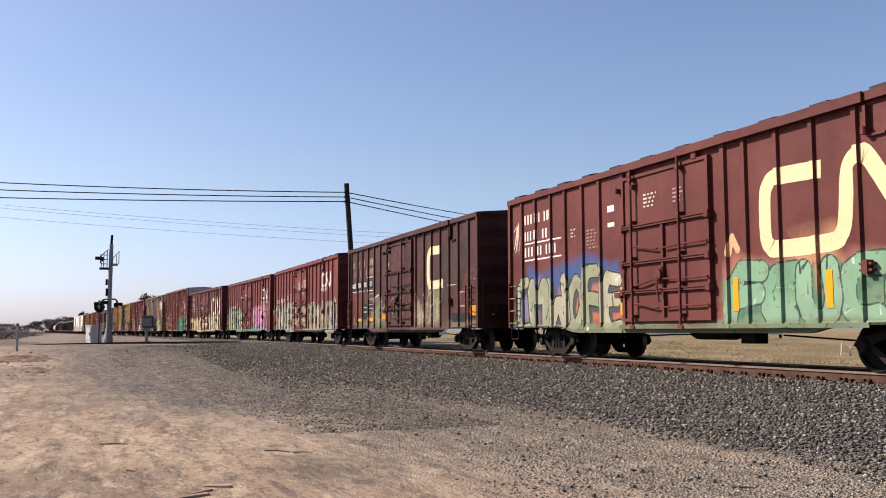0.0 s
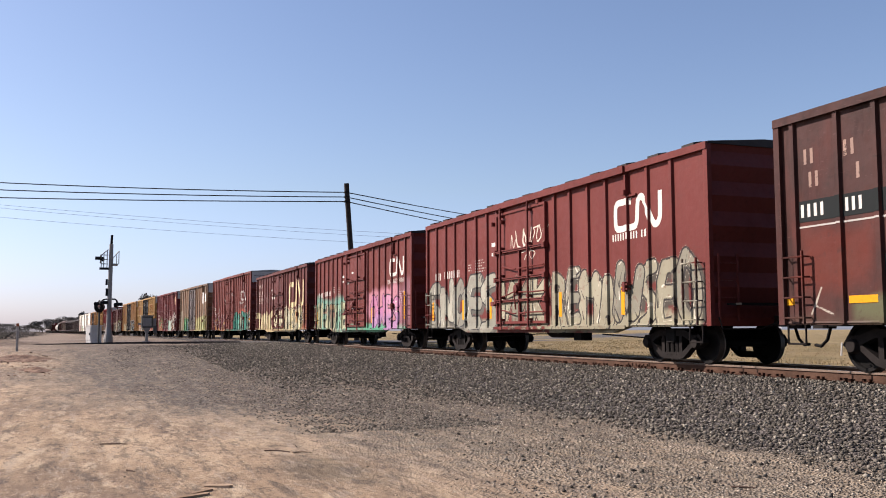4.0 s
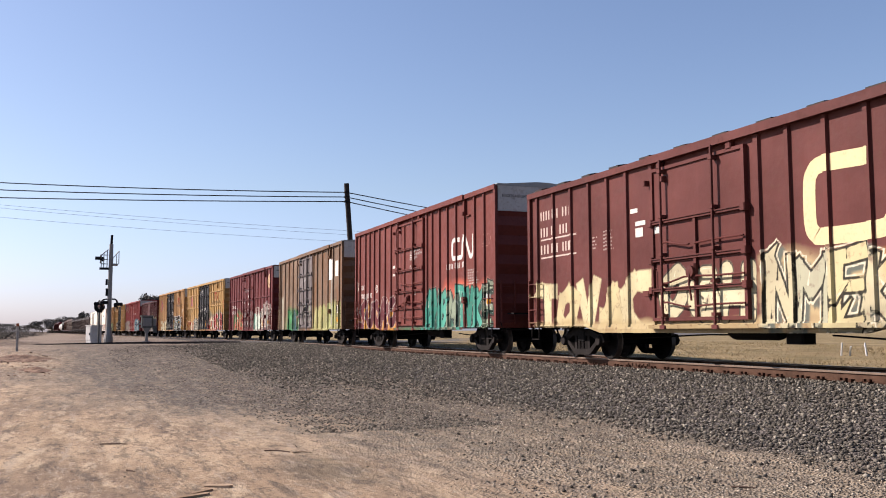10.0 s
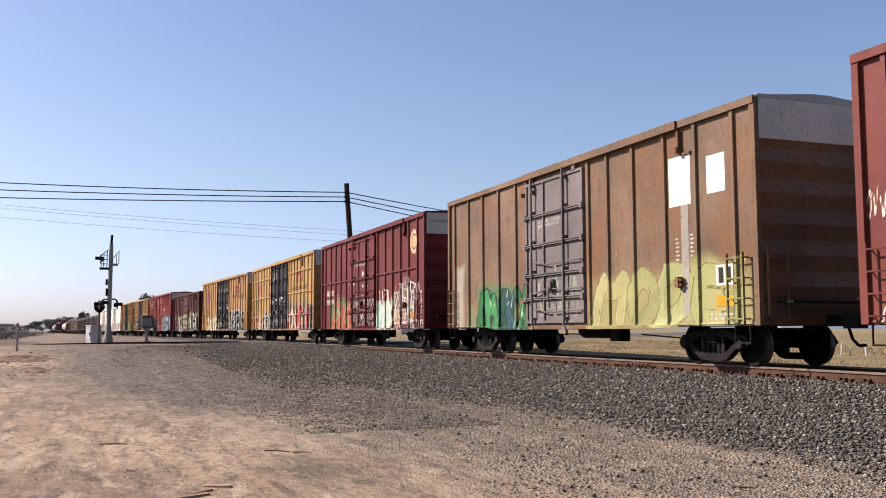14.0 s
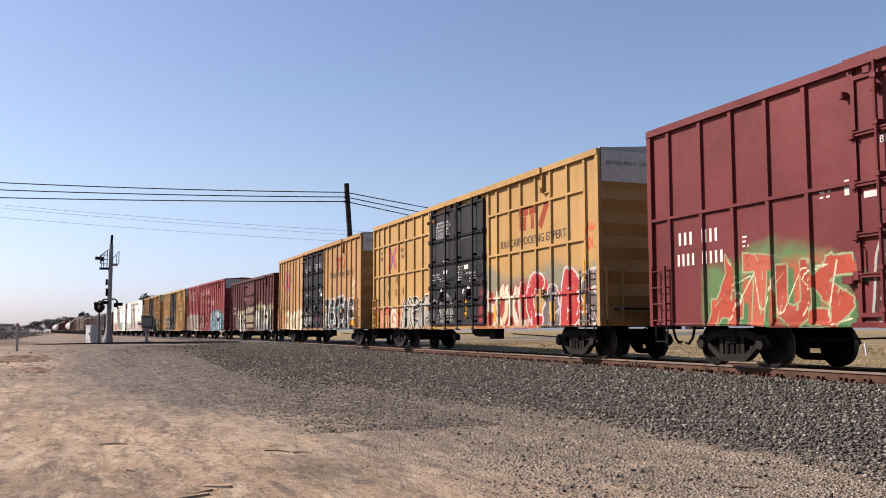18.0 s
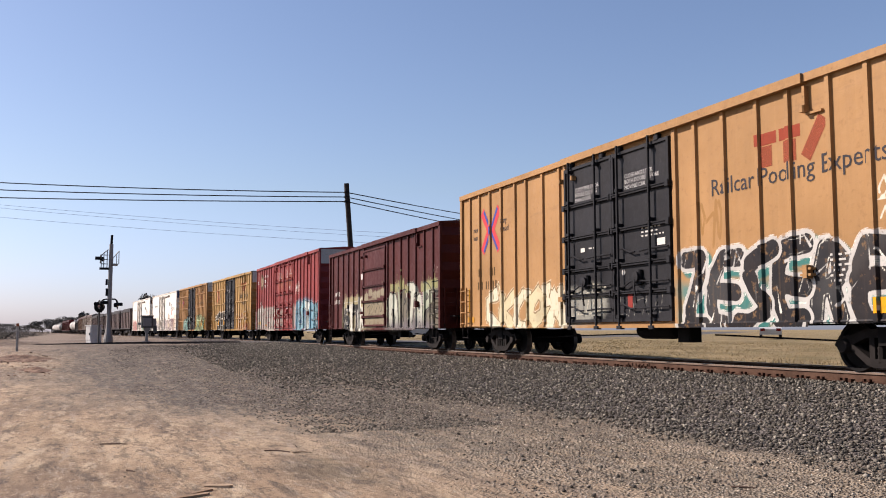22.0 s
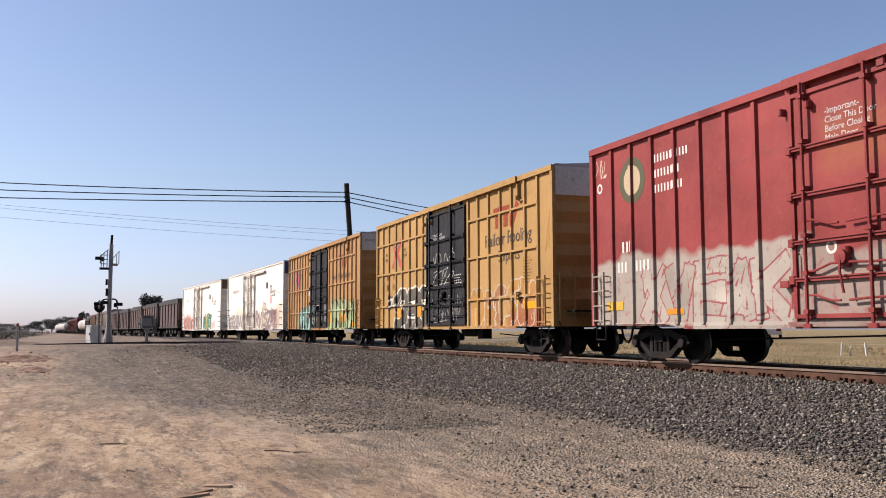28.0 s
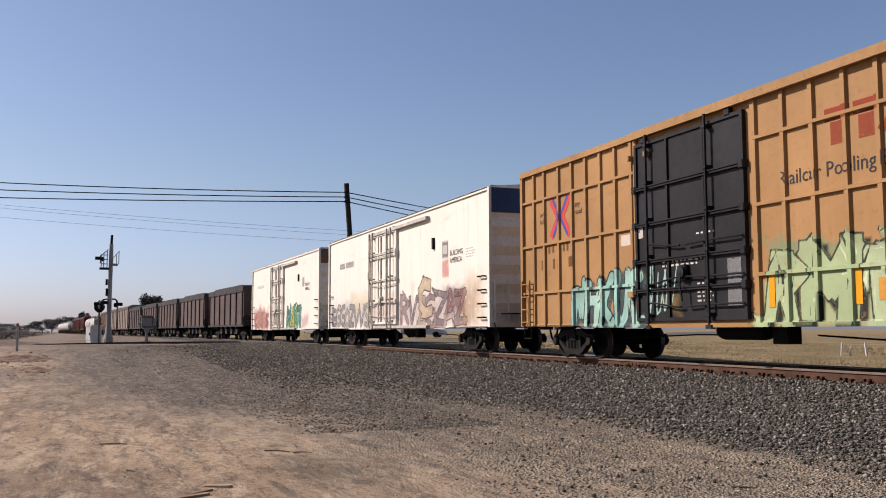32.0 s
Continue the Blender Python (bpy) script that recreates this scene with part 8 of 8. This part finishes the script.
# clods turned up near the lot's edge
hx, hy = np.meshgrid(np.linspace(-3.5, 3.5, 60), np.linspace(-2.2, 2.2, 40))
hz = 0.16 * np.exp(-(hx / 2.0) ** 2 - (hy / 0.8) ** 2) * (1 + 0.8 * ripple(hx, hy, 3.0, 23)) + 0.03 * ripple(hx, hy, 7.0, 24) - 0.045
X, Y = hx * 0.9 - 0.35 * hy - 36.5, hy + 0.25 * hx - 15.0
red_soil = Nodes("reddish_soil")
red_soil_mat = red_soil.done(red_soil.mix(red_soil.ramp(red_soil.noise(4.0, 6, rough=0.7), (0.4, 0.0), (0.6, 1.0)), (0.085, 0.048, 0.034), (0.26, 0.17, 0.115)), 0.95)
thing("dirt_mound", "small crumbled heap of reddish soil on the lot", "soil heap", me=height_sheet("dirt_mound", X, Y, hz + ground_z(X, Y), red_soil_mat))
hx, hy = np.meshgrid(np.linspace(-2.4, 2.4, 50), np.linspace(-1.0, 1.0, 30))
hz = 0.11 * np.exp(-(hx / 1.1) ** 2 - (hy / 0.35) ** 2) * (1 + 0.9 * ripple(hx, hy, 4.0, 25)) + 0.02 * ripple(hx, hy, 8.0, 26) - 0.04
X, Y = hx * 0.9 - 0.3 * hy - 29.8, hy + 0.25 * hx - 14.25
thing("dirt_mound", "low crumbled ridge of dark reddish soil", "soil heap", me=height_sheet("dirt_mound", X, Y, hz + ground_z(X, Y), red_soil_mat))

# loose clods round the heaps
def clods(count, seed, cx, cy, wide, deep, size):
    r = np.random.RandomState(seed)
    b = Build()
    for _ in range(count):
        x, y, q = cx + r.normal(0, wide), cy + r.normal(0, deep), size * r.uniform(0.4, 1.4)
        z = on_ground(x, y)
        ring = [(math.cos(k * math.pi / 3) * q * r.uniform(0.7, 1.2), math.sin(k * math.pi / 3) * q * r.uniform(0.7, 1.2)) for k in range(6)]
        v = [(x + c * 1.3, y + d * 1.3, z - 0.02) for c, d in ring] + [(x + c * 0.6, y + d * 0.6, z + q * r.uniform(0.15, 0.5)) for c, d in ring]
        b.add(v, [tuple(range(6, 12))] + [(k, (k + 1) % 6, 6 + (k + 1) % 6, 6 + k) for k in range(6)])
    return b.mesh("soil_clods", red_soil_mat)


# raised asphalt edge by the crossing; past the mast it stands for a shadow
thing("soil_clods", "scattered crumbly clods of reddish soil", "soil", kind="stuff", me=clods(60, 71, -36.3, -15.0, 1.9, 0.45, 0.06))
thing("soil_clods", "dark crumbled soil thrown up at the lot's edge", "soil", kind="stuff", me=clods(60, 72, -29.8, -14.25, 1.1, 0.28, 0.05))

# dark colour and form right of the mast replace the shadow seen there
lip = Build()
lip_rows = [(-58.6, -16.2, 0.01), (-58.7, -14.0, 0.07), (-58.6, -11.0, 0.11), (-58.4, -7.0, 0.12), (-58.2, -4.0, 0.10)]
lip_v = []
for lx_, ly_, lh_ in lip_rows:
    for dx_, dz_ in ((0.10, -0.08), (0.0, lh_), (-0.5, lh_), (-0.7, -0.08)):
        lip_v.append((lx_ + dx_, ly_, on_ground(lx_ + dx_, ly_) + dz_))
lip.add(lip_v, [(i * 4 + k, i * 4 + k + 1, i * 4 + k + 5, i * 4 + k + 4) for i in range(len(lip_rows) - 1) for k in range(3)] + [(0, 1, 2, 3), (19, 18, 17, 16)])
thing("asphalt_shade_strip", "low dark asphalt edge by the crossing, standing for a shadow past the mast", "kerb", me=lip.mesh("asphalt_shade_strip", plain_mat("dark_asphalt_and_shade", (0.05, 0.043, 0.04), 0.95, vary=0.3, scale=2.0)))


def bush(x, y, h, w, seed, mat):
    r = random.Random(seed)
    z = on_ground(x, y)
    b = thing("bush", "dark dry scrub bush at the edge of the lot", "bush", "far scrub")
    stem = Build()
    for k in range(6):
        a = r.uniform(0, 6.28)
        stem.tube([(x, y, z - 0.05), (x + math.cos(a) * w * 0.3, y + math.sin(a) * w * 0.3, z + h * 0.6)], 0.04, 5, 0.015)
    part("stem", stem.mesh("stem", pole_wood), b)
    v, f = [], []
    for k in range(3200):
        q = Vector((r.gauss(0, 1), r.gauss(0, 1), r.gauss(0, 1)))
        q = q.normalized() * min(q.length, 1.6) * 0.6
        s = h * r.uniform(0.025, 0.055)
        c = (x + q.x * w * 0.5, y + q.y * w * 0.5, max(z, z + h * 0.5 + q.z * h * 0.5))
        i = len(v)
        for _ in range(3):
            v.append((c[0] + r.uniform(-s, s), c[1] + r.uniform(-s, s), c[2] + r.uniform(-s, s)))
        f.append((i, i + 1, i + 2))
    me = bpy.data.meshes.new("foliage")
    me.from_pydata(v, [], f)
    me.materials.append(mat)
    part("foliage", me, b)


for deg, dist, h, w, seed in ((25.1, 95, 1.2, 4.5, 31), (25.6, 90, 0.9, 5.0, 32), (24.5, 110, 1.0, 4.5, 33), (26.2, 85, 1.2, 4.0, 34), (24.0, 150, 1.3, 7.0, 35), (23.5, 190, 1.0, 8.0, 36), (27.0, 80, 1.7, 4.0, 37)):
    x, y = at_px(deg, dist)
    bush(x, y, h, w, seed, leaf_mats[seed % 2])

# dry grass behind the track
def grass_blades(count, seed):
    r = np.random.RandomState(seed)
    x = r.uniform(-60, -4, count)
    y = 4.3 + 22 * r.rand(count) ** 1.4
    keep = (x > -49 - 1.0 * (y - 4)) & (ripple(x, y, 0.9, 41) > -0.5)
    x, y = x[keep], y[keep]
    n = len(x)
    z = ground_z(x, y)
    h = r.uniform(0.03, 0.10, n) * (0.7 + 0.5 * (ripple(x, y, 0.6, 42) > 0.2))
    a = r.uniform(0, 3.14, n)
    lx, ly = r.normal(0, 0.09, n), r.normal(0, 0.09, n)
    w = 0.02
    co = np.stack([np.stack([x - np.cos(a) * w, y - np.sin(a) * w, z - 0.02], -1), np.stack([x + np.cos(a) * w, y + np.sin(a) * w, z - 0.02], -1), np.stack([x + lx, y + ly, z + h], -1)], 1).reshape(-1, 3)
    return co, np.arange(3 * n).reshape(-1, 3)


straw = Nodes("dry_straw")
straw_mat = straw.done(straw.mix(straw.island(), (0.24, 0.175, 0.085), (0.36, 0.275, 0.15)), 0.9)
co, fa = grass_blades(30000, 51)
thing("dry_grass", "yellow dry grass on the verge behind the track", "grass", kind="stuff", me=tri_mesh("dry_grass", co, fa, straw_mat))

# parked car far behind the train
car_white = plain_mat("white_car_paint", (0.72, 0.72, 0.70), 0.3, vary=0.05, scale=2.0)
glass = plain_mat("dark_car_glass", (0.02, 0.022, 0.025), 0.08, vary=0.2, scale=2.0)
tyre_rubber = plain_mat("tyre_rubber", (0.02, 0.02, 0.02), 0.85, vary=0.3, scale=8.0)


def parked_car(deg, dist, turn, paint, label):
    x, y = at_px(deg, dist)
    z = max(on_ground(x, y), -0.03) + 0.02
    c = thing("car", label, "car")
    c.matrix_basis = pose(x, y, z, 0, 0, turn)
    ring = [(-2.2, 0.30), (2.2, 0.30), (2.25, 0.62), (2.0, 0.80), (1.1, 0.92), (-1.9, 0.95), (-2.25, 0.75)]
    part("body", Build().prism(ring, -0.86, 0.86, "y").mesh("body", paint), c)
    part("cabin", Build().prism([(-1.75, 0.95), (1.0, 0.92), (0.35, 1.42), (-1.2, 1.45)], -0.74, 0.74, "y").mesh("cabin", paint), c)
    for sy in (-1, 1):
        part("window", Build().prism([(-1.45, 0.99), (0.75, 0.97), (0.3, 1.36), (-1.1, 1.38)], min(sy * 0.742, sy * 0.752), max(sy * 0.742, sy * 0.752), "y").mesh("window", glass), c)
        for sx in (-1.35, 1.35):
            part("wheel", Build().turned([(0.20, -0.1), (0.31, -0.1), (0.32, 0.0), (0.31, 0.1), (0.20, 0.1)], 16, "y", (sx, sy * 0.78, 0.32)).mesh("wheel", tyre_rubber, True), c)
    for sy in (-1, 1):
        part("tail_lamp", Build().box(-2.27, -2.18, min(sy * 0.45, sy * 0.80), max(sy * 0.45, sy * 0.80), 0.60, 0.82).mesh("tail_lamp", lens_red), c, "dark red tail lamp")
    part("windscreen", Build().add([(1.005, -0.66, 0.95), (1.005, 0.66, 0.95), (0.40, 0.62, 1.40), (0.40, -0.62, 1.40)], [(0, 1, 2, 3)]).mesh("windscreen", glass), c)


parked_car(1.15, 96, 60, car_white, "white sedan parked far behind the train")
parked_car(-19.2, 85, 140, car_white, "white sedan parked beyond the dry grass, seen from behind")
stake_white = plain_mat("white_stake_paint", (0.75, 0.74, 0.70), 0.6, vary=0.1)
for dx, lean, h in ((0.0, 18, 0.55), (0.32, 30, 0.45), (0.95, -20, 0.55)):
    x, y = at_px(-22.9, 40)
    s_ = thing("marker_stake", "short leaning white marker stake in dry grass", "stake", "marker stakes", me=Build().box(-0.025, 0.025, -0.025, 0.025, -0.05, h).mesh("marker_stake", stake_white))
    s_.matrix_basis = pose(x + dx * 0.6, y + dx * 0.75, on_ground(x + dx * 0.6, y + dx * 0.75), lean * 0.6, lean, 0)

# ---- litter on the dirt ----
stick_wood = plain_mat("split_wood", (0.62, 0.45, 0.30), 0.85, vary=0.35, scale=9.0, bump=0.4)
stick_brown = plain_mat("brown_split_wood", (0.48, 0.33, 0.21), 0.85, vary=0.35, scale=9.0, bump=0.4)
stick_dark = plain_mat("grey_twig", (0.17, 0.115, 0.085), 0.9, vary=0.35, scale=12.0)


def stick(x, y, length, thick, turn, label, mat, bend=0.0):
    z = on_ground(x, y) + thick * 0.5
    s = thing("stick", label, "stick", "wood litter", me=Build().tube([(-length / 2, 0, 0), (-length * 0.2, bend, 0.004), (length * 0.15, bend * 0.3, 0.006), (length / 2, -bend, 0)], thick, 6, thick * 0.6).mesh("stick", mat))
    s.matrix_basis = pose(x, y, z, 0, 0, turn)


def board(x, y, length, wide, thick, turn, label, mat):
    """A splintered offcut with uneven ends."""
    a, b = length / 2, wide / 2
    ring = [(-a, -b * 0.7), (a * 0.8, -b), (a, -b * 0.2), (a * 0.9, b * 0.9), (-a * 0.9, b), (-a * 1.05, b * 0.2)]
    s = thing("wood_offcut", label, "wood offcut", "wood litter", me=Build().prism(ring, 0, thick).mesh("wood_offcut", mat))
    s.matrix_basis = pose(x, y, on_ground(x, y) - 0.004, 3, -2, turn)


board(-8.58, -11.98, 0.36, 0.06, 0.022, 110, "broken brown piece of split wood on the dirt", stick_brown)
board(-8.78, -11.86, 0.26, 0.04, 0.02, 128, "brown splinter of split wood on the dirt", stick_brown)
board(-9.02, -11.68, 0.27, 0.075, 0.024, 62, "pale broken piece of split wood on the dirt", stick_wood)
stick(-11.3, -10.7, 0.34, 0.011, 55, "thin bent twig on the dirt", stick_dark, 0.03)
stick(-11.1, -10.45, 0.22, 0.010, 95, "pale bent twig on the dirt", stick_wood, 0.04)
stick(-12.8, -12.5, 0.36, 0.010, 70, "dark straight stick on the dirt", stick_dark)
stick(-7.2, -7.2, 0.22, 0.011, 50, "dark stick in the gravel", stick_dark)
stick(-10.4, -12.4, 0.15, 0.010, 30, "short twig on the dirt", stick_dark)


# ---- what moves ----
def motions():
    mids = {}
    for car, mid in CARS:
        rows = []
        mids[car] = mid
        for k in range(17):
            x, y, a = track_at(mid + travel(2.0 * k))
            rows.append((2.0 * k, pose(x, y, 0, 0, 0, math.degrees(a))))
        walk(car, rows)
    # the wheels roll while their car passes the camera
    for wheel, car, side, along in WHEELSETS:
        times = [k / 15 for k in range(0, 481) if -46 < mids[car] + travel(k / 15) < 6]
        if side > 0 or not times:
            continue
        if times[0] > 0:
            times.insert(0, 0.0)
        if times[-1] < 32.0:
            times.append(32.0)
        rows = []
        for t in times:
            roll = travel(min(max(t, times[1]), times[-2])) / WHEEL_R
            rows.append((t, pose(along, side * 0.7535, WHEEL_R) @ Matrix.Rotation(roll, 4, "Y")))
        walk(wheel, rows)


motions()
